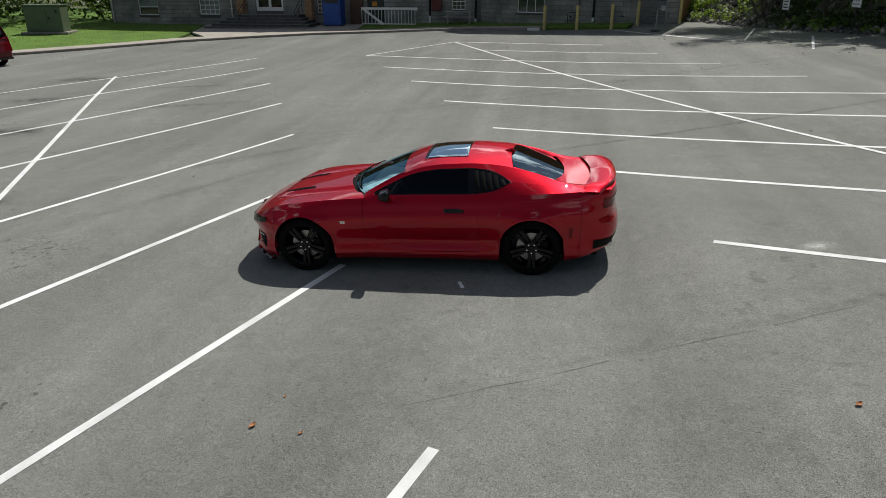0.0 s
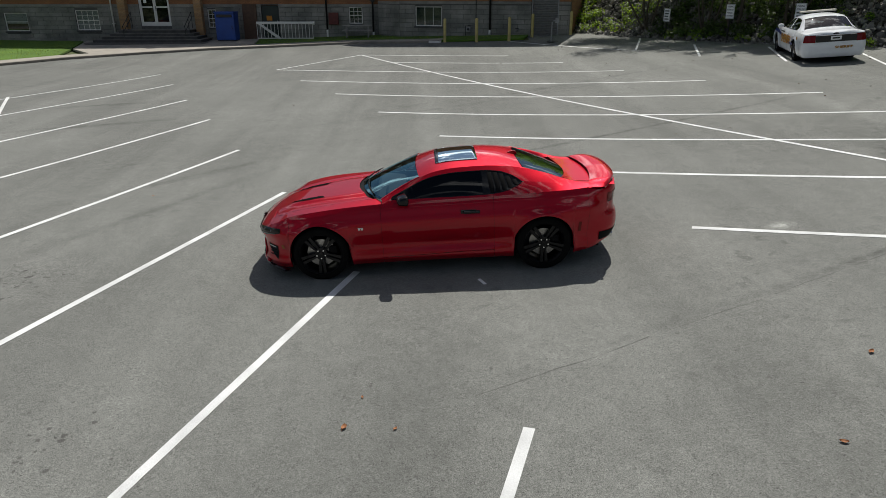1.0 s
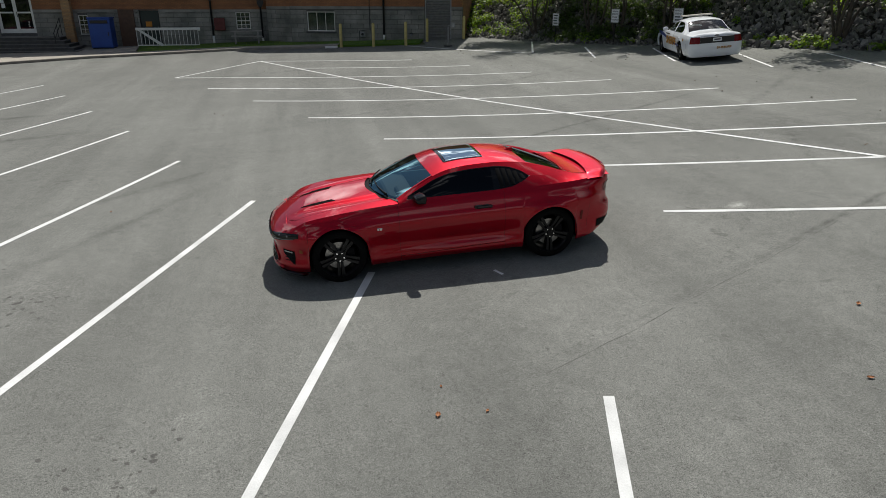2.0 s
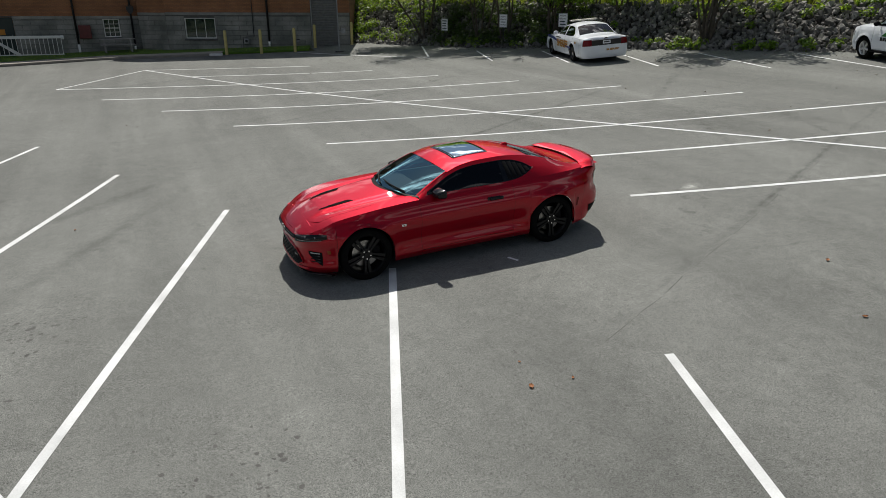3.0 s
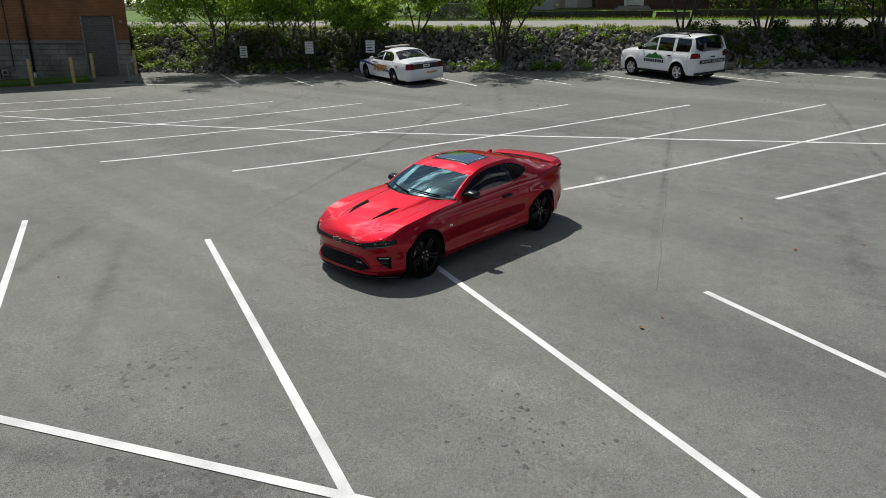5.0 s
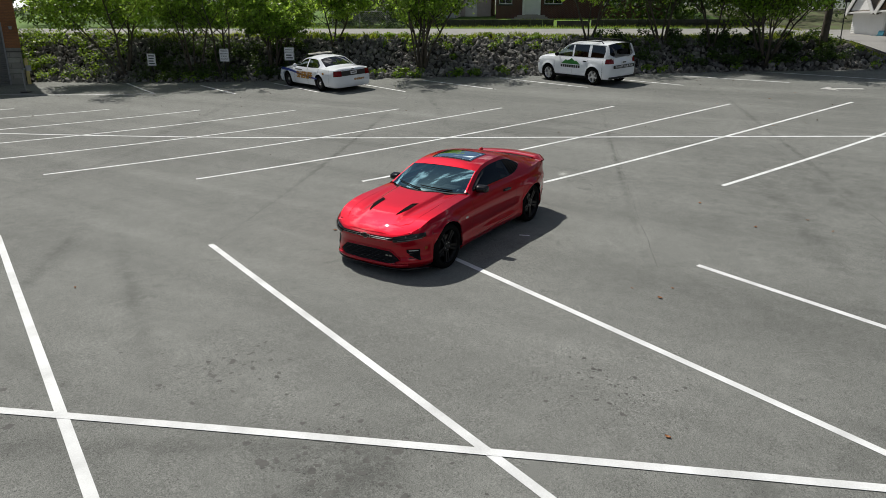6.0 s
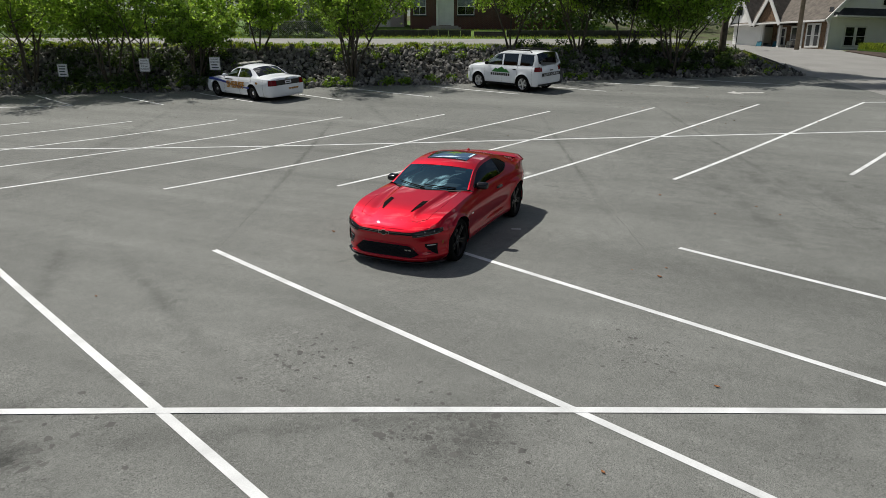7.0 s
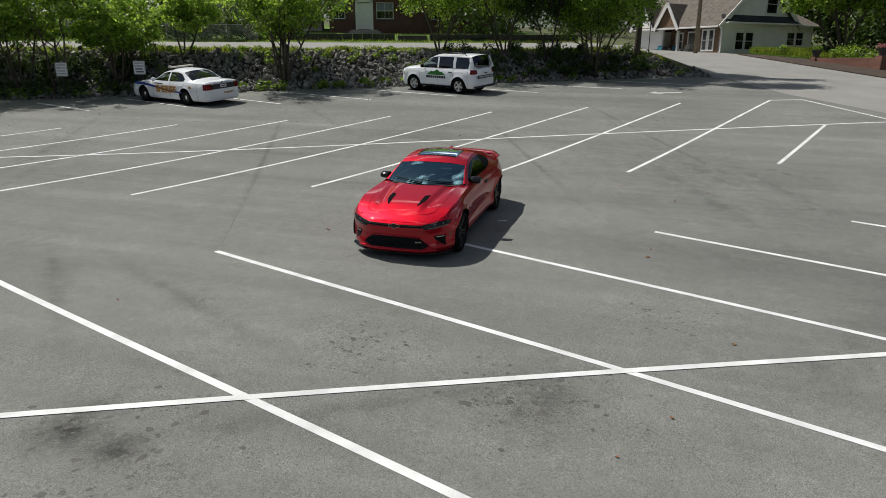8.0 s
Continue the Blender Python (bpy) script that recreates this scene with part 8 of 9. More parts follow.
for s in (1, -1):
    rk = part("roof_rack", tube(bmesh.new(), [(-0.1, 0.60 * s, 1.66), (0.0, 0.60 * s, 1.755), (1.5, 0.60 * s, 1.755), (1.62, 0.60 * s, 1.66)], 0.02, 8), MATT_BLACK, suv, "black roof rail")
    yy = u_at(u_near(0.1), 0.85).y + 0.010
    for nm, outline, mat in (("mountain_emblem", [(-0.52, 0.80), (-0.25, 0.98), (-0.12, 0.93), (0.10, 1.05), (0.28, 0.93), (0.36, 0.96), (0.58, 0.80)], GREEN_FILM),):
        part(nm, prism(bmesh.new(), outline, 0.006, pose(0.02, yy * s - 0.003, 0)), mat, suv, "green mountain emblem")
    for k in range(9):
        x0 = -0.56 + k * 0.127
        part("print_block", boxed(x0 + 0.03, yy * s - 0.004, 0.655, x0 + 0.13, yy * s + 0.004, 0.765), BLACK_FILM, suv)
for x in (0.3, 1.2):
    part("rack_bar", tube(bmesh.new(), [(x, -0.6, 1.745), (x, 0.6, 1.745)], 0.015, 8), MATT_BLACK, suv)

# maroon car at the far kerb
VAN = dict(SUV)
VAN.update(paint=MAROON, handles=None, rear_glass=CAR_GLASS_DARK)
van_m = on_slope(-23.75, 18.25, -15)
van, *_ = road_car("maroon_car", "dark maroon utility car parked near the kerb", VAN, van_m)
rows = [[(2.13 + 0.105 * (1 - f) - 0.03 * e * e, 0.80 * e, 0.62 + 0.52 * f) for e in np.linspace(-1, 1, 11)] for f in np.linspace(0, 1, 9)]
grid_mesh("tailgate", rows, MAROON, van)

# silver car parked above the road
VAN2 = dict(SUV)
VAN2.update(paint=car_paint("silver_car_paint", (0.42, 0.44, 0.46)), handles=None, rear_glass=CAR_GLASS_DARK)
van2, *_ = road_car("silver_car", "silver utility car parked behind the trees above the road", VAN2, on_slope(*from_bank(-20.6, 16.5), 250))
rows = [[(2.13 + 0.105 * (1 - f) - 0.03 * e * e, 0.80 * e, 0.62 + 0.52 * f) for e in np.linspace(-1, 1, 11)] for f in np.linspace(0, 1, 9)]
grid_mesh("tailgate", rows, VAN2["paint"], van2)

# ---- woods behind ----
def woods(name, spots, seed, label, size, mat=LEAF_SHADE, per=55, leaf=0.42):
    r = random.Random(seed)
    clumps = []
    for x, y, h in spots:
        g = land(x, y)
        for _ in range(16):
            f = r.random()
            rad = size * (0.55 + 0.5 * math.sin(math.pi * min(0.95, f + 0.1)))
            clumps.append(((x + r.uniform(-1, 1) * rad, y + r.uniform(-1, 1) * rad, g + h * (0.10 + 0.9 * f)), size * r.uniform(0.45, 0.75)))
    return tagged(leaf_cloud(name, clumps, mat, None, leaf, per, seed), label, "woods", kind="stuff")


r_ = random.Random(77)
ring = []
for k in range(120):
    a = 2 * math.pi * k / 120 + r_.uniform(-0.02, 0.02)
    d = r_.uniform(84, 104)
    ring.append((d * math.cos(a), d * math.sin(a), r_.uniform(11, 17)))
woods("far_woods", ring, 41, "dark green woods all round the place", 4.6, per=46, leaf=0.75)
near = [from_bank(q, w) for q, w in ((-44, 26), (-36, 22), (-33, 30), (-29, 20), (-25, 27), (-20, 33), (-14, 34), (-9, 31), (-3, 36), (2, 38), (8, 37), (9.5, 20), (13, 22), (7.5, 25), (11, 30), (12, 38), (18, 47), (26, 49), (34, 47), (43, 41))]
woods("near_woods", [(x, y, r_.uniform(8, 12)) for x, y in near], 42, "leafy trees behind the houses", 3.2, LEAF_SHADE, 75, 0.36)
# these and the low shrubs darken the yards by shade-coloured leaves
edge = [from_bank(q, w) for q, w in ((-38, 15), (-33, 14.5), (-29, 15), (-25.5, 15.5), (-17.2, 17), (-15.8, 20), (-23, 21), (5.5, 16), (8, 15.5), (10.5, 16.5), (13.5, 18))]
woods("near_woods", [(x, y, r_.uniform(4.5, 6)) for x, y in edge], 45, "trees along the far side of the road, leaves coloured as in shade", 1.8, LEAF_SHADE, 90, 0.24)
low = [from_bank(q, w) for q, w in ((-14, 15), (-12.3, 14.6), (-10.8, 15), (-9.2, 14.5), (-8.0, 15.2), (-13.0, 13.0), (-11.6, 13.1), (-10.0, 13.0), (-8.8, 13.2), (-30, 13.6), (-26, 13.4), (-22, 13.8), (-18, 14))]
woods("hedge_shrubs", [(x, y, r_.uniform(1.2, 1.9)) for x, y in low], 46, "dark low shrubs along the yards above the road", 0.9, LEAF_SHADE, 70, 0.15)
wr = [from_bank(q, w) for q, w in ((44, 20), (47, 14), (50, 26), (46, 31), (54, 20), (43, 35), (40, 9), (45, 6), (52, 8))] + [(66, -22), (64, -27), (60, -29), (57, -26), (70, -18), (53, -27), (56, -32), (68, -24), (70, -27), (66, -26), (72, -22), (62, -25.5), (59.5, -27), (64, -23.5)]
woods("near_woods", [(x, y, r_.uniform(9, 13)) for x, y in wr], 43, "dark trees beside the white house", 3.0, LEAF_SHADE, 210, 0.36)
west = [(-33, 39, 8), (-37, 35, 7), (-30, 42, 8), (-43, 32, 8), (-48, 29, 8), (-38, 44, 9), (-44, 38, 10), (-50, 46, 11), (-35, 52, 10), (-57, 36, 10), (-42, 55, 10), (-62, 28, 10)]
woods("near_woods", west, 44, "dark trees behind the transformer", 3.0, LEAF_SHADE, 80, 0.36)
tree(45.2, -17.4, 10.0, 9.5, 51, 5, 0.11, 0.22, LEAF, "broad leafy tree beside the white house", 0.16, 150, "yard trees", dense=1.5)
tree(-40.0, 35.0, 8.0, 5.5, 52, 2, 0.18, 0.2, LEAF_SHADE, "dark leafy tree on the lawn", 0.15, 90, "yard trees")

# ---- white house at the end of the drive ----
HM = pose(52.4, -9.75, 3.24, 0, 0, -46.4)
house = thing("white_house", "white sided house with stone porch and shingle roof", "house", HM)
BLACK_PANE = plain("black_window_glass", (0.01, 0.011, 0.012), 0.05, coat=1.0)
GREY_PANE = plain("grey_window_glass", (0.05, 0.055, 0.06), 0.06, coat=1.0)
PORCH = 10.5
PM = pose(0, PORCH, 0, 0, 0, -90)                            # the porch side: x runs back towards the corner


def turned(bm, m):
    if m is not None:
        bmesh.ops.transform(bm, matrix=m, verts=bm.verts)
    return bm


def siding_wall(parent, x0, x1, z0, z1, mat, holes=(), step=0.17, m=None, label="white horizontal siding"):
    """A pierced wall with lapped boards, each a piece of its own."""
    wall = part("wall", turned(pierced(bmesh.new(), x0, x1, z0, z1, 0.03, 0.25, list(holes)), m), mat, parent, label)
    z = z0
    while z < z1 - 0.01:
        zt = min(z1, z + step)
        for a, b in gaps(x0, x1, [h for h in holes if h[2] < zt - 0.02 and h[3] > z + 0.02]):
            bm = boxed(a, 0.0, z, b, 0.028, zt)
            for v in bm.verts:
                if v.co.y < 0.01 and v.co.z < z + 0.01:
                    v.co.y -= 0.022
            part("siding_board", turned(bm, m), mat, wall)
        z = zt
    return wall


def house_window(parent, x0, x1, z0, z1, m=None, panes=2, pane=BLACK_PANE, name="window", label=""):
    w = part(name, turned(boxed(x0 - 0.10, -0.05, z0 - 0.10, x1 + 0.10, -0.01, z1 + 0.10, 0.006), m), WHITE_PAINT, parent, label)
    wide = (x1 - x0) / panes
    for k in range(panes):
        a, b = x0 + wide * k + (0.05 if k == 0 else 0.17), x0 + wide * (k + 1) - (0.05 if k == panes - 1 else 0.17)
        part("pane", turned(boxed(a, -0.06, z0 + 0.04, b, -0.047, z1 - 0.04), m), pane, w)
        part("sash_bar", turned(boxed(a, -0.068, (z0 + z1) / 2 - 0.025, b, -0.055, (z0 + z1) / 2 + 0.025), m), WHITE_PAINT, w)


wins = [(1.7, 3.9, 0.60, 2.05), (8.5, 10.7, 1.0, 2.15)]
siding_wall(house, 0.0, 12.0, -0.5, 2.85, SIDING, wins)
for x0, x1, z0, z1 in wins:
    house_window(house, x0, x1, z0, z1, label="pair of dark sash windows")
part("wall", boxed(11.75, 0.25, -0.5, 12.0, 8.0, 2.85), SIDING, house)
part("corner_board", boxed(-0.05, -0.04, -0.5, 0.12, 0.1, 2.85), WHITE_PAINT, house)
part("corner_board", boxed(11.90, -0.04, -0.5, 12.04, 0.1, 2.85), WHITE_PAINT, house)
part("corner_board", boxed(9.1, -0.04, -0.5, 9.2, 0.0, 2.85), WHITE_PAINT, house)
# gable end above a dark skirt roof
gable = part("gable_wall", turned(prism(bmesh.new(), [(0.1, 2.85), (9.7, 2.85), (4.9, 6.95)], 0.25, pose(0, 0.3, 0)), None), SIDING, house, "white gable wall")
z = 3.0
while z < 6.9:
    a, b = 0.15 + (z + 0.17 - 2.85) * 1.18, 9.65 - (z + 0.17 - 2.85) * 1.18
    if b - a > 0.3:
        bm = boxed(a, 0.27, z, b, 0.299, z + 0.168)
        for v in bm.verts:
            if v.co.y < 0.28 and v.co.z < z + 0.01:
                v.co.y -= 0.02
        part("siding_board", bm, SIDING, gable)
    z += 0.17
house_window(house, 5.6, 6.95, 3.75, 5.3, pose(0, 0.27, 0), 1, label="dark upstairs sash window")
part("skirt_roof", prism(bmesh.new(), [(-0.45, 2.86), (0.32, 3.55), (0.32, 2.86)], 9.4, pose(9.5, 0, 0, 0, 0, 90)), SHINGLE_DARK, house, "dark shingle skirt roof")
part("gutter", boxed(0.0, -0.58, 2.74, 9.6, -0.45, 2.88, 0.02), WHITE_PAINT, house)
part("soffit", boxed(0.0, -0.46, 2.76, 9.6, 0.02, 2.84), WHITE_PAINT, house)
part("roof", boxed(9.2, -0.5, 0, 12.4, 5.0, 0.14, 0, pose(0, 0, 2.86, 24, 0, 0)), SHINGLE, house, "grey-brown shingle roof")
part("gutter", boxed(9.3, -0.60, 2.66, 12.4, -0.48, 2.80, 0.02), WHITE_PAINT, house)
for a, b in (((-0.5, 2.42), (4.9, 7.05)), ((10.3, 2.42), (4.9, 7.05))):
    run = Vector((b[0] - a[0], 0, b[1] - a[1]))
    ang = math.degrees(math.atan2(run.z, run.x))
    part("roof", boxed(0, 0.0, 0, run.length, PORCH + 0.5, 0.16, 0.0, pose(a[0], -0.1, a[1], 0, -ang, 0)), SHINGLE, house, "grey-brown shingle roof")
    part("barge_board", boxed(0, -0.07, -0.20, run.length, 0.0, 0.20, 0.0, pose(a[0], -0.1, a[1], 0, -ang, 0)), WHITE_PAINT, house)
part("ridge_vent", boxed(4.75, 0.0, 7.05, 5.05, PORCH, 7.28, 0.03), SHINGLE_DARK, house)
# porch side: stone by the corner, a recessed porch, then siding
S = PORCH
part("wall", turned(boxed(S - 2.4, 0.0, -0.5, S - 0.1, 0.3, 2.75), PM), FIELDSTONE, house, "brown fieldstone wall")
part("wall", turned(boxed(S - 7.1, 1.3, -0.5, S - 2.4, 1.6, 2.75), PM), FIELDSTONE, house, "brown fieldstone wall")
part("wall", turned(boxed(S - 2.7, 0.3, -0.5, S - 2.4, 1.3, 2.75), PM), FIELDSTONE, house)
siding_wall(house, 0.0, S - 7.1, -0.5, 2.75, SIDING, (), 0.17, PM)
part("wall", boxed(0.2, PORCH - 0.2, -0.5, 9.6, PORCH, 2.85), SIDING, house)
house_window(house, S - 2.05, S - 0.85, 0.55, 2.25, PM, 2, GREY_PANE, label="white-framed pair of windows in the stone wall")
house_window(house, S - 4.9, S - 3.9, 0.10, 2.15, PM @ pose(0, 1.3, 0), 1, GREY_PANE, "front_door", "white front door with glass")
house_window(house, S - 6.4, S - 5.6, 0.7, 2.1, PM @ pose(0, 1.3, 0), 1, GREY_PANE)
for s_ in (S - 2.55, S - 5.0, S - 6.95):
    part("porch_post", turned(boxed(s_ - 0.11, -0.05, -0.4, s_ + 0.11, 0.17, 2.70, 0.01), PM), WHITE_PAINT, house)
part("porch_beam", turned(boxed(0.0, -0.12, 2.50, S - 2.3, 0.2, 2.78, 0.01), PM), WHITE_PAINT, house)
part("porch_floor", turned(boxed(S - 7.1, -0.3, -0.4, S - 2.4, 1.3, 0.06, 0.01), PM), CONCRETE, house)
part("gutter", turned(boxed(0.0, -0.62, 2.42, S, -0.48, 2.56, 0.02), PM), WHITE_PAINT, house)
part("downpipe", tube(bmesh.new(), [(-0.5, -0.2, 2.5), (-0.14, -0.12, 2.15), (-0.12, -0.12, -0.4)], 0.055, 8), WHITE_PAINT, house)
for s0, face in ((S - 7.2, FIELDSTONE), (S - 10.4, SIDING)):
    part("dormer", turned(prism(bmesh.new(), [(s0, 2.55), (s0 + 2.4, 2.55), (s0 + 1.2, 4.5)], 2.2, pose(0, -0.45, 0)), PM), face, house, "small gabled dormer")
    for a, b in (((s0 - 0.3, 2.35), (s0 + 1.2, 4.72)), ((s0 + 2.7, 2.35), (s0 + 1.2, 4.72))):
        run = Vector((b[0] - a[0], 0, b[1] - a[1]))
        an = math.degrees(math.atan2(run.z, run.x))
        part("dormer_roof", turned(boxed(0, -0.6, 0, run.length, 2.2, 0.12, 0.0, pose(a[0], 0, a[1], 0, -an, 0)), PM), SHINGLE, house)
        part("barge_board", turned(boxed(0, -0.68, -0.16, run.length, -0.6, 0.14, 0.0, pose(a[0], 0, a[1], 0, -an, 0)), PM), WHITE_PAINT, house)
for s_, d_, c in ((S - 6.9, -0.6, (0.02, 0.14, 0.20)), (S - 5.9, 0.3, (0.02, 0.14, 0.20)), (S - 4.3, 0.2, (0.42, 0.40, 0.34)), (S - 3.3, 0.3, (0.06, 0.05, 0.04))):
    ch = thing("porch_chair", "slatted porch chair beside the stone wall", "chair", HM @ PM @ pose(s_, d_, 0.06, 0, 0, 0), "porch chairs")
    cm = plain("chair_paint", c, 0.5)
    part("seat", boxed(-0.3, -0.28, 0.32, 0.3, 0.28, 0.37, 0.01), cm, ch)
    part("backrest", boxed(-0.3, 0.0, 0, 0.3, 0.04, 0.62, 0.01, pose(0, 0.24, 0.36, -14)), cm, ch)
    for sx in (-0.28, 0.28):
        part("arm", boxed(sx - 0.05, -0.3, 0.55, sx + 0.05, 0.3, 0.58), cm, ch)
        part("leg", boxed(sx - 0.03, -0.27, 0, sx + 0.03, -0.21, 0.55), cm, ch)
        part("leg", boxed(sx - 0.03, 0.2, 0, sx + 0.03, 0.26, 0.45), cm, ch)

# utility pole and a thin road sign
up_ = thing("utility_pole", "tall weathered wooden utility pole", "utility pole", upright(47.6, -7.45))
part("pole_shaft", tube(bmesh.new(), [(0, 0, -0.3), (0.05, 0.02, 5), (0.12, 0.05, 11)], [0.17, 0.15, 0.11], 12), POLE_WOOD, up_, "", True)
part("cross_arm", boxed(-1.1, -0.06, 10.0, 1.3, 0.06, 10.15, 0.01), POLE_WOOD, up_)
rs = thing("road_sign", "thin road sign post with a dark plate", "sign", upright(28.6, -3.74, 250))
part("post", tube(bmesh.new(), [(0, 0, -0.2), (0, 0, 2.3)], 0.025, 8), BLACK_IRON, rs)
part("sign_plate", boxed(-0.15, -0.04, 1.85, 0.15, -0.02, 2.28, 0.004), DARK_STEP, rs)

# brick planter and bed beside the drive
bed = [from_bank(26.85, 14.3), from_bank(27.05, 7.5), from_bank(27.45, -0.5), from_bank(28.2, -6), from_bank(44, -8), from_bank(46, 16), from_bank(34, 17.5)]
sheet("flower_bed", bed, 1.5, 0.06, MULCH, "red-brown mulch bed beside the drive", "flower bed", 0.1)
LAWN_BED = [from_bank(27.7, 14.4), from_bank(30.4, 10.0), from_bank(37, 9.5), from_bank(36, 16.5), from_bank(31, 18.5)]
sheet("lawn", LAWN_BED, 1.5, 0.14, LAWN, "bright grass before the white house", "lawn", 0.1)
bx, by = from_bank(29.9, 6.8)
pw = thing("brick_planter", "low weathered red brick planter wall", "planter", upright(bx, by, math.degrees(math.atan2(OUT.y, OUT.x)) + 8))
part("planter_wall", boxed(-2.4, -0.15, -0.4, 2.4, 0.15, 0.50, 0.02), PLANTER_BRICK, pw)
part("planter_pier", boxed(-2.85, -0.28, -0.5, -2.35, 0.28, 0.62, 0.02), PLANTER_BRICK, pw)
part("planter_pier", boxed(2.35, -0.25, -0.3, 2.8, 0.25, 0.56, 0.02), PLANTER_BRICK, pw)
part("planter_wall", boxed(-2.75, -4.2, -0.5, -2.45, -0.28, 0.46, 0.02), PLANTER_BRICK, pw)
part("planter_step", boxed(-3.2, -4.0, -0.5, -2.75, -0.6, 0.10, 0.02), PLANTER_BRICK, pw)
PINK_FLOWER = leaf_material("pink_flowers", (0.45, 0.16, 0.17), (0.4, 0.15, 0.15), 0.3)
for px_, rad, mat in ((-2.6, 0.40, PINK_FLOWER), (2.55, 0.38, WEEDS)):
    c = pw.matrix_world @ Vector((px_, 0, 0.62 if px_ < 0 else 0.56))
    urn = thing("flower_pot", "dark round flower pot on the planter pier", "flower pot", Matrix.Translation(c), "flower pots")
    part("pot", tube(bmesh.new(), [(0, 0, 0), (0, 0, 0.06), (0, 0, 0.2), (0, 0, 0.42), (0, 0, 0.46)], [0.16, 0.17, 0.25, 0.30, 0.33], 16), DARK_STEP, urn, "", True)
    leaf_cloud("flowers", [((0.2 * math.cos(a), 0.2 * math.sin(a), 0.55), rad * 0.6) for a in (0, 1.6, 3.1, 4.7)], mat, urn, 0.10, 90, 61)
shrubs = []
for q, w, rad in ((30.6, 8.6, 0.6), (30.6, 7.6, 0.75), (30.7, 6.6, 0.8), (30.8, 5.6, 0.6), (32, 4.8, 0.7), (32, 9.6, 0.8), (33, 7, 0.9), (34, 4, 0.9), (29.3, 12.8, 0.45), (33, 2.0, 0.6)):
    x, y = from_bank(q, w)
    shrubs.append(((x, y, land(x, y) + 0.25 + rad * 0.6), rad))
tagged(leaf_cloud("shrubs", shrubs, WEEDS, None, 0.13, 330, 9), "green shrubs and flowers in the bed", "shrubs", kind="stuff")
spots = []
for _ in range(9000):
    q, w = r_.uniform(27.5, 33), r_.uniform(9.5, 17)
    x, y = from_bank(q, w)
    if inside(x, y, LAWN_BED):
        spots.append((x, y, land(x, y) + 0.12))
blades("bed_grass", spots, GRASS, 0.34, 15, "tall bright grass before the white house", "grass")

# ---- houses above the road ----
b_x, b_y = from_bank(-1.0, 23.5)
BHM = pose(b_x, b_y, land(b_x, b_y) + 0.25, 0, 0, math.degrees(math.atan2(ALONG.y, ALONG.x)))
bh = thing("brick_house", "dark red brick house with white door and windows", "house", BHM)
L0, L1 = -2.75, 11.0
hw = [(-2.5, -1.45, 0.85, 2.15), (1.1, 2.5, 0.85, 2.15), (5.6, 7.0, 0.85, 2.15), (-0.55, 0.75, 0.05, 2.25)]
part("wall", pierced(bmesh.new(), L0, L1, -0.4, 2.85, 0.0, 0.3, hw), HOUSE_BRICK, bh, "dark red brick wall")
part("wall", boxed(L0, 0.3, -0.4, L0 + 0.3, 8, 2.85), HOUSE_BRICK, bh)
part("wall", boxed(L1 - 0.3, 0.3, -0.4, L1, 8, 2.85), HOUSE_BRICK, bh)
part("wall", boxed(L0, 8, -0.4, L1, 8.3, 2.85), HOUSE_BRICK, bh)
for x0, x1, z0, z1 in hw[:3]:
    sash_window(BHM, x0, x1, z0, z1, "white sash window in a dark brick wall", 2, 2, True, BLIND, 0.5, group="brick house windows")
fd = part("front_door", boxed(-0.42, 0.10, 0.05, 0.62, 0.16, 2.12, 0.006), WHITE_PAINT, bh, "white panelled front door")
for z0, z1 in ((0.25, 0.95), (1.1, 1.95)):
    for x0, x1 in ((-0.28, 0.04), (0.16, 0.48)):
        part("door_panel", boxed(x0, 0.085, z0, x1, 0.105, z1, 0.006), WHITE_PAINT, fd)
bm = bmesh.new()
for b in ((-0.62, -0.4, -0.42, 2.30), (0.62, -0.4, 0.82, 2.30)):
    box(bm, b[0], -0.12, b[1], b[2], 0.12, b[3], 0.01)
box(bm, -0.62, -0.12, 2.14, 0.82, 0.12, 2.34, 0.01)
part("door_frame", bm, WHITE_PAINT, bh)
part("eave", boxed(L0 - 0.5, -0.6, 2.75, L1 + 0.5, 0.0, 2.92, 0.01), WHITE_PAINT, bh)
for sg_, y0 in ((1, -0.6), (-1, 8.9)):
    part("roof", boxed(L0 - 0.5, 0, 0, L1 + 0.5, 5.6, 0.15, 0.0, pose(0, y0, 2.9, 26 * sg_ if sg_ > 0 else 180 - 26, 0, 0)), SHINGLE_DARK, bh, "dark shingle roof")
for i in range(3):
    part("door_step", boxed(-1.0 - 0.2 * i, -0.5 - 0.3 * i, -0.4, 1.2 + 0.2 * i, 0.0 if i == 0 else -0.5 - 0.3 * (i - 1), 0.0 - 0.14 * i, 0.01), CONCRETE, bh)
rw_ = thing("garden_wall", "low dark stone garden wall above the road", "garden wall", pose(*from_bank(-8.0, 13.6), land(*from_bank(-8.0, 13.6)) - 0.1, 0, 0, math.degrees(math.atan2(ALONG.y, ALONG.x))))
gr = random.Random(8)
DARK_STONE = material("dark_garden_stone", (0.055, 0.052, 0.046), 0.9, vary=0.3, scale=3, fine=20, bump=0.5)
for a, b in ((0, 9.0), (11.4, 22.0)):
    x = a
    while x < b:
        n = gr.uniform(0.45, 0.85)
        for zz in (0, 0.27):
            part("stone", boxed(x + 0.01, -0.2 - gr.random() * 0.05, zz, min(b, x + n) - 0.01, 0.2, zz + 0.26, 0.02), DARK_STONE, rw_)
        x += n
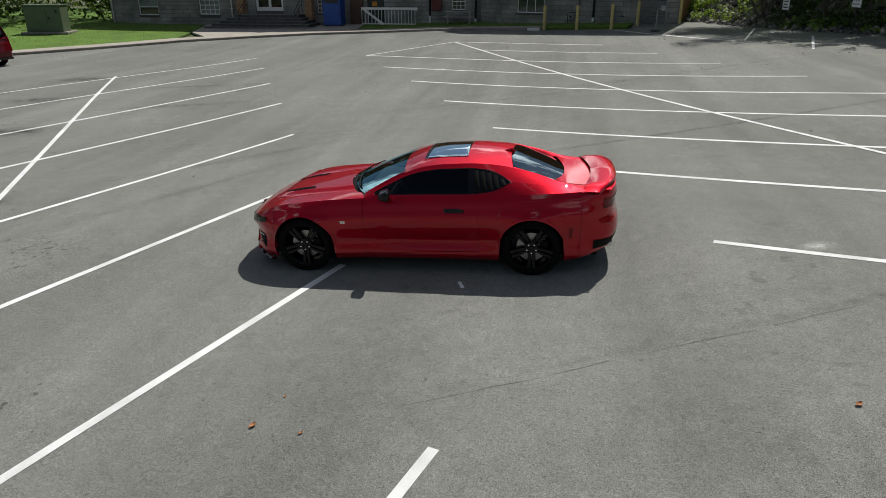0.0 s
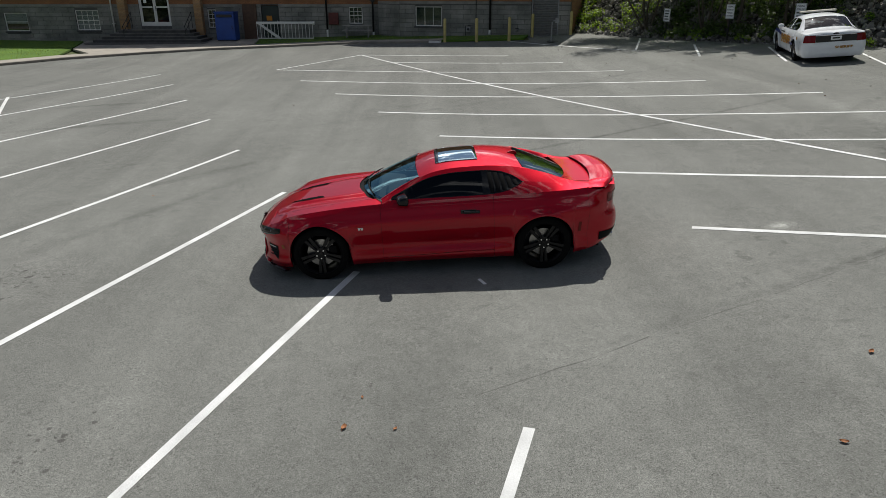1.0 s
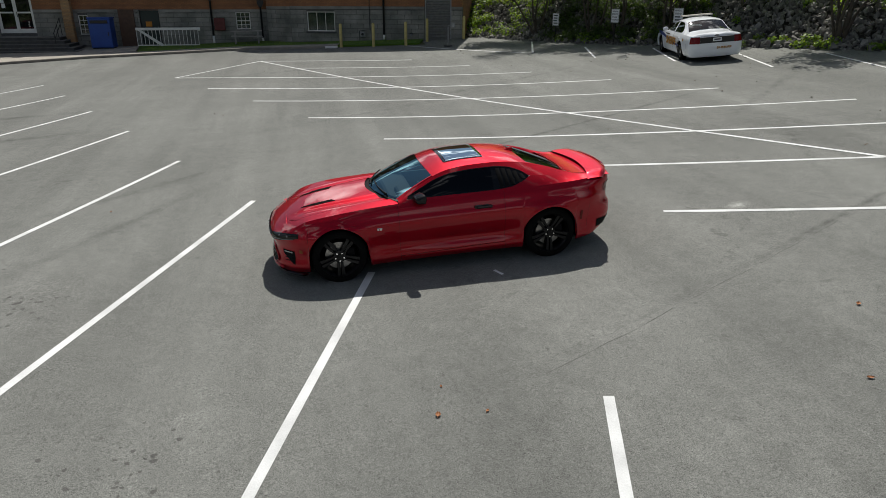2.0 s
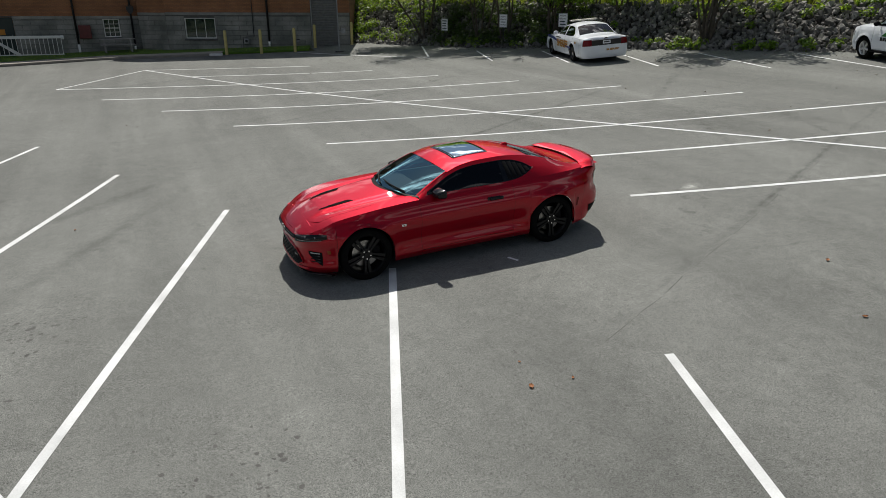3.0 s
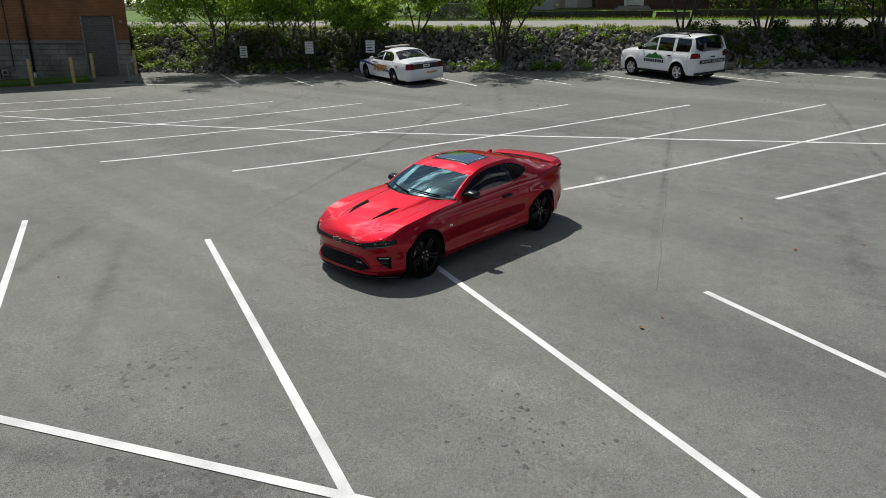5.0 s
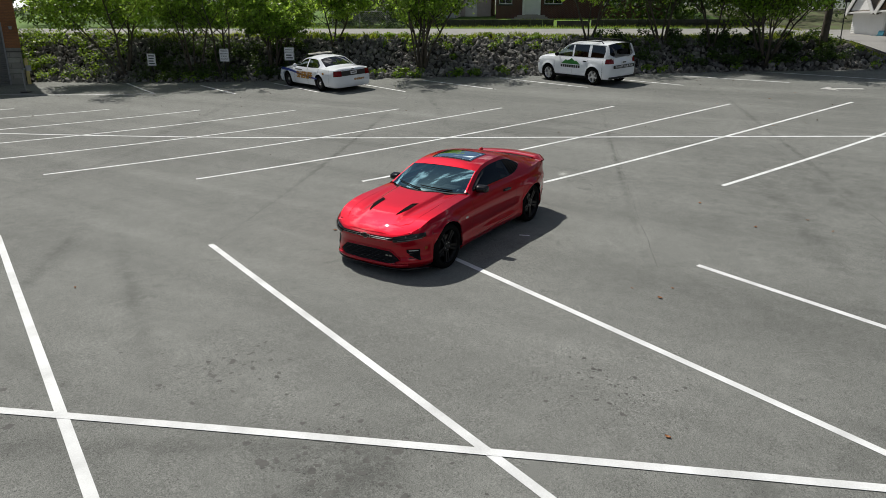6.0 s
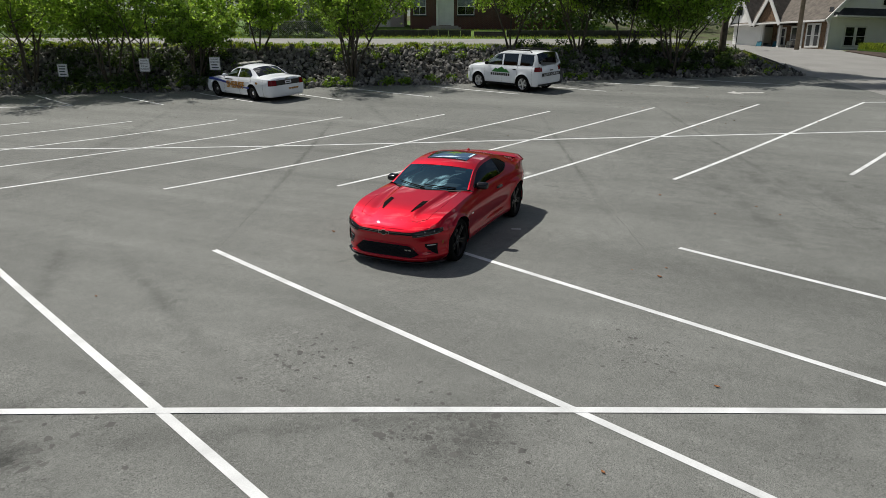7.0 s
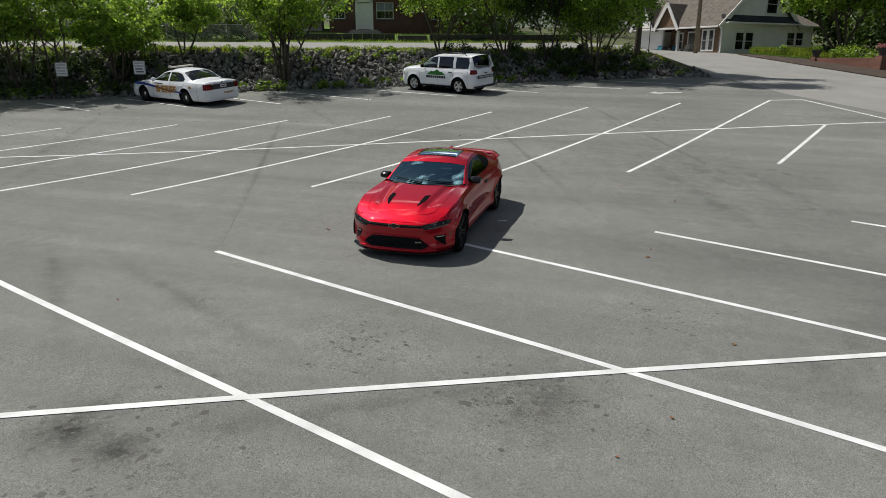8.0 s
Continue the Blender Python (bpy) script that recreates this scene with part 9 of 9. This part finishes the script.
for i in range(3):
    st = thing("garden_step", "stone garden step up to the lawn", "step", pose(*from_bank(2.2, 12.9 + 0.34 * i), land(*from_bank(2.2, 12.9)) + 0.02, 0, 0, math.degrees(math.atan2(ALONG.y, ALONG.x))), "garden steps")
    part("tread", boxed(-1.0, -0.17, -0.1, 1.0, 0.2, 0.13 * (i + 1), 0.015), DARK_STONE, st)
spots = []
for _ in range(9000):
    q, w = r_.uniform(-30, 16), r_.choice((r_.uniform(11.4, 13.3), r_.uniform(14.0, 23.0)))
    x, y = from_bank(q, w)
    spots.append((x, y, land(x, y) - 0.03))
blades("yard_grass", spots, GRASS, 0.16, 12, "bright grass of the yards above the road", "grass")
sheet("lawn", [from_bank(-60, 11.4), from_bank(9, 11.4), from_bank(13, 14), from_bank(14, 40), from_bank(-60, 40)], 2.5, 0.0, LAWN, "grass yards of the houses above the road", "lawn")

d_x, d_y = from_bank(-13.6, 24.0)
DHM = pose(d_x, d_y, land(d_x, d_y) + 0.3, 0, 0, math.degrees(math.atan2(ALONG.y, ALONG.x)))
dh_ = thing("grey_house", "pale grey sided house with a wooden deck", "house", DHM)
siding_wall(dh_, -3.5, 6.5, -0.6, 5.4, material("pale_grey_siding", (0.42, 0.43, 0.44), 0.6, vary=0.06), [(-0.6, 0.5, 0.6, 2.7), (1.5, 3.6, 0.9, 2.6)], 0.3, None, "pale grey siding")
part("wall", boxed(-3.5, 0.3, -0.6, 6.5, 8, 5.4), SIDING, dh_)
part("deck_door", boxed(-0.6, 0.05, 0.6, 0.5, 0.14, 2.7, 0.01), plain("black_window_glass", (0.01, 0.011, 0.012), 0.05, coat=1.0), dh_, "dark glass deck door")
part("window", boxed(1.5, 0.05, 0.9, 3.6, 0.14, 2.6, 0.01), plain("grey_window_glass", (0.05, 0.055, 0.06), 0.06, coat=1.0), dh_)
for sg_, y0 in ((1, -0.6), (-1, 8.6)):
    part("roof", boxed(-4.0, 0, 0, 7.0, 5.4, 0.15, 0.0, pose(0, y0, 5.4, 26 if sg_ > 0 else 154, 0, 0)), SHINGLE_DARK, dh_, "dark shingle roof")
part("deck_floor", boxed(-2.0, -2.6, 0.42, 2.4, 0.0, 0.58), OLD_WOOD, dh_)
part("deck_rail", boxed(-2.0, -2.6, 1.40, 2.4, -2.5, 1.48), OLD_WOOD, dh_)
for i in range(23):
    x = -1.95 + 0.195 * i
    part("deck_baluster", boxed(x, -2.58, 0.58, x + 0.05, -2.53, 1.40), OLD_WOOD, dh_)
for x in (-1.9, 0.2, 2.3):
    part("deck_post", boxed(x - 0.07, -2.5, -0.9, x + 0.07, -2.36, 0.42), OLD_WOOD, dh_)

# chain-link fence along the far side of the road
f_x, f_y = from_bank(-13.6, 11.9)
FENCE_M = pose(f_x, f_y, land(f_x, f_y), 0, 0, math.degrees(math.atan2(ALONG.y, ALONG.x)))
fence = thing("chain_link_fence", "grey chain-link fence before dark shrubs along the road", "fence", FENCE_M)
WIRE = plain("fence_wire", (0.30, 0.31, 0.31), 0.5, metal=0.6)
F_LONG, F_HIGH = 5.6, 1.05
for k in range(4):
    part("post", tube(bmesh.new(), [(F_LONG * k / 3, 0, -0.3), (F_LONG * k / 3, 0, F_HIGH + 0.05)], 0.028, 8), WIRE, fence)
part("top_rail", tube(bmesh.new(), [(0, 0, F_HIGH), (F_LONG, 0, F_HIGH)], 0.02, 8), WIRE, fence)
wires = bmesh.new()
for k in range(-8, 44):                                        # slanting wires, both ways
    for way in (1, -1):
        a, b = 0.13 * k, 0.13 * k + F_HIGH
        lo, hi = max(0.0, a), min(F_LONG, b)
        if hi - lo > 0.05:
            zs = [(x - a) if way > 0 else F_HIGH - (x - a) for x in (lo, hi)]
            tube(wires, [(lo, 0.006 * way, zs[0]), (hi, 0.006 * way, zs[1])], 0.006, 4)
part("wire_mesh", wires, WIRE, fence, "woven wire mesh")

# shed beside the brick house
s_x, s_y = from_bank(-6.2, 27.0)
shed = thing("shed", "small pale shed with a ribbed metal roof", "shed", pose(s_x, s_y, land(s_x, s_y), 0, 0, math.degrees(math.atan2(ALONG.y, ALONG.x))))
part("wall", boxed(-1.6, 0, -0.5, 1.7, 4, 2.3), material("pale_pink_siding", (0.50, 0.44, 0.43), 0.7, vary=0.06), shed, "pale pinkish wall")
part("roof", boxed(-1.9, -0.3, 0, 2.0, 4.6, 0.08, 0.0, pose(0, 0, 2.3, 18, 0, 0)), GREY_STEEL, shed, "grey ribbed metal roof")
part("door", boxed(-0.5, -0.03, -0.3, 0.5, 0.01, 1.8, 0.01), WHITE_PAINT, shed)

# ---- marks on the asphalt ----
OIL = material("oil_stained_asphalt", (0.078, 0.079, 0.074), 0.75, vary=0.25, scale=6, fine=60, bump=0.5, bump_scale=90)


def blots(name, clusters, mat, seed, label, category):
    """Flat uneven spots on the asphalt, in loose clusters (x, y, spread, number, largest radius)."""
    r = random.Random(seed)
    verts, faces = [], []
    for cx, cy, spread, number, big in clusters:
        for _ in range(int(number * 1.8)):
            x, y = cx + r.gauss(0, spread), cy + r.gauss(0, spread)
            rad = 0.55 * big * r.random() ** 2.5 + 0.006
            squash, turn = r.uniform(0.45, 1.0), r.uniform(0, 6.3)
            i, n = len(verts), 9
            for k in range(n):
                a = 2 * math.pi * k / n
                d = rad * r.uniform(0.6, 1.25)
                u, v = d * math.cos(a), d * math.sin(a) * squash
                px, py = x + u * math.cos(turn) - v * math.sin(turn), y + u * math.sin(turn) + v * math.cos(turn)
                verts.append((px, py, land(px, py) + 0.002))
            faces.append(tuple(range(i, i + n)))
    return tagged(mesh_part(name, verts, faces, mat), label, category, kind="stuff")


blots("oil_stain", [(-5.9, -2.7, 0.42, 90, 0.075), (-5.2, -0.75, 0.22, 34, 0.07), (-5.05, 0.0, 0.35, 22, 0.04), (-7.75, 0.5, 0.42, 80, 0.09), (-3.48, -4.1, 0.36, 50, 0.055), (-5.7, -0.6, 0.4, 20, 0.06),
                    (-3.0, -1.5, 3.0, 60, 0.022), (4.0, -4.0, 3.0, 45, 0.02), (9.0, 2.0, 5.0, 60, 0.03), (-9.0, 9.0, 4.0, 60, 0.05)], OIL, 3, "dark oil drips on the asphalt", "oil stain")
LEAF_BROWN = material("dry_leaf", (0.31, 0.125, 0.045), 0.7, vary=0.25, scale=20, fine=80)


def fallen_leaf(x, y, size, turn):
    t = thing("fallen_leaf", "dry brown curled leaf on the asphalt", "leaf", on_slope(x, y, turn, 0.006), "fallen leaves")
    rows = []
    for k in range(7):
        f = k / 6
        wv = math.sin(math.pi * (0.08 + 0.88 * f)) * 0.32
        rows.append([(size * (f - 0.5), size * wv * e, size * (0.16 * abs(e) ** 1.5 + 0.10 * (2 * f - 1) ** 2)) for e in (-1, -0.5, 0, 0.5, 1)])
    verts = [p for r in rows for p in r]
    faces = [(i * 5 + j, i * 5 + j + 1, i * 5 + j + 6, i * 5 + j + 5) for i in range(6) for j in range(4)]
    mesh_part("leaf_blade", verts, faces, LEAF_BROWN, t, "", True)
    part("leaf_stalk", tube(bmesh.new(), [(size * 0.5, 0, size * 0.10), (size * 0.75, size * 0.05, size * 0.04)], size * 0.02, 5), LEAF_BROWN, t)


lr = random.Random(14)
for x, y, sz in ((4.0, -3.3, 0.10), (-0.82, -3.92, 0.10), (-0.39, -3.97, 0.06), (3.05, -4.47, 0.09), (3.9, -5.2, 0.07), (-0.93, 1.79, 0.10), (-3.96, -4.89, 0.08), (-5.93, -4.13, 0.06), (-6.74, -3.67, 0.05),
                 (-4.96, 2.95, 0.07), (3.47, -5.63, 0.07), (-0.7, -3.5, 0.05), (15.2, -1.2, 0.09), (16.8, -2.6, 0.09), (17.6, -6.1, 0.09), (12.2, -3.4, 0.08), (18.4, -3.2, 0.09), (14.1, -6.9, 0.08)):
    fallen_leaf(x, y, sz * 0.72, lr.uniform(0, 360))
# cracks along the paving seams, and leaf litter
CRACK = material("dark_crack", (0.085, 0.086, 0.081), 0.9, vary=0.3, scale=20)


def crack(a, b, width, seed):
    r = random.Random(seed)
    a, b = Vector(a), Vector(b)
    run = b - a
    side = Vector((-run.y, run.x)).normalized()
    k = int(run.length / 0.22)
    verts, faces, off = [], [], 0.0
    for i in range(k + 1):
        off = off * 0.93 + r.gauss(0, 0.008)
        c = a + run * (i / k) + side * off
        wd = width * r.uniform(0.15, 1.0)
        for e in (-1, 1):
            p = c + side * wd * e / 2
            verts.append((p.x, p.y, land(p.x, p.y) + 0.002))
    for i in range(k):
        if r.random() > 0.12:
            faces.append((2 * i, 2 * i + 2, 2 * i + 3, 2 * i + 1))
    tagged(mesh_part("asphalt_crack", verts, faces, CRACK), "thin dark crack in the worn asphalt", "crack", "asphalt cracks", "structure")


for n_, (a, b, wd) in enumerate((((13.4, 10.6), (-2.4, 3.1), 0.020), ((19.2, -0.1), (10.8, -3.2), 0.020), ((10.8, -3.2), (2.4, -7.3), 0.020), ((14.1, 2.5), (0.3, -3.55), 0.013), ((12.0, 16.0), (2.0, 11.5), 0.016))):
    crack(a, b, wd, 30 + n_)
litter_v, litter_f = [], []
for _ in range(420):
    q, w = lr.uniform(-24, 15), -abs(lr.gauss(0, 1)) * (3.0 if lr.random() < 0.55 else 8.0)
    x, y = from_bank(q, w)
    sz, a = lr.uniform(0.02, 0.055), lr.uniform(0, 6.28)
    i = len(litter_v)
    for k in range(4):
        d = sz * (1.0 if k % 2 else 0.55)
        px, py = x + d * math.cos(a + k * 1.571), y + d * math.sin(a + k * 1.571)
        litter_v.append((px, py, land(px, py) + 0.008 + (0.5 * sz if k in (1, 3) else 0)))
    litter_f.append((i, i + 1, i + 2, i + 3))
tagged(mesh_part("leaf_litter", litter_v, litter_f, material("brown_litter", (0.07, 0.042, 0.025), 0.9, vary=0.3, island=0.5)), "scattered dry leaf bits on the asphalt", "leaf litter", kind="stuff")
# worn arrow at the way out
av, af = [], []
for px, py in ((0.0, 0.0), (0.55, 0.32), (0.55, 0.09), (1.75, 0.09), (1.75, -0.09), (0.55, -0.09), (0.55, -0.32)):
    q, w = 11.2 + px * 0.82, -5.3 - 0.12 * px + py * 1.5
    x, y = from_bank(q, w)
    av.append((x, y, land(x, y) + 0.006))
tagged(mesh_part("road_arrow", av, [(0, 1, 2, 5, 6), (2, 3, 4, 5)], PAINT_WORN), "worn white direction arrow on the asphalt", "painted arrow", kind="structure")
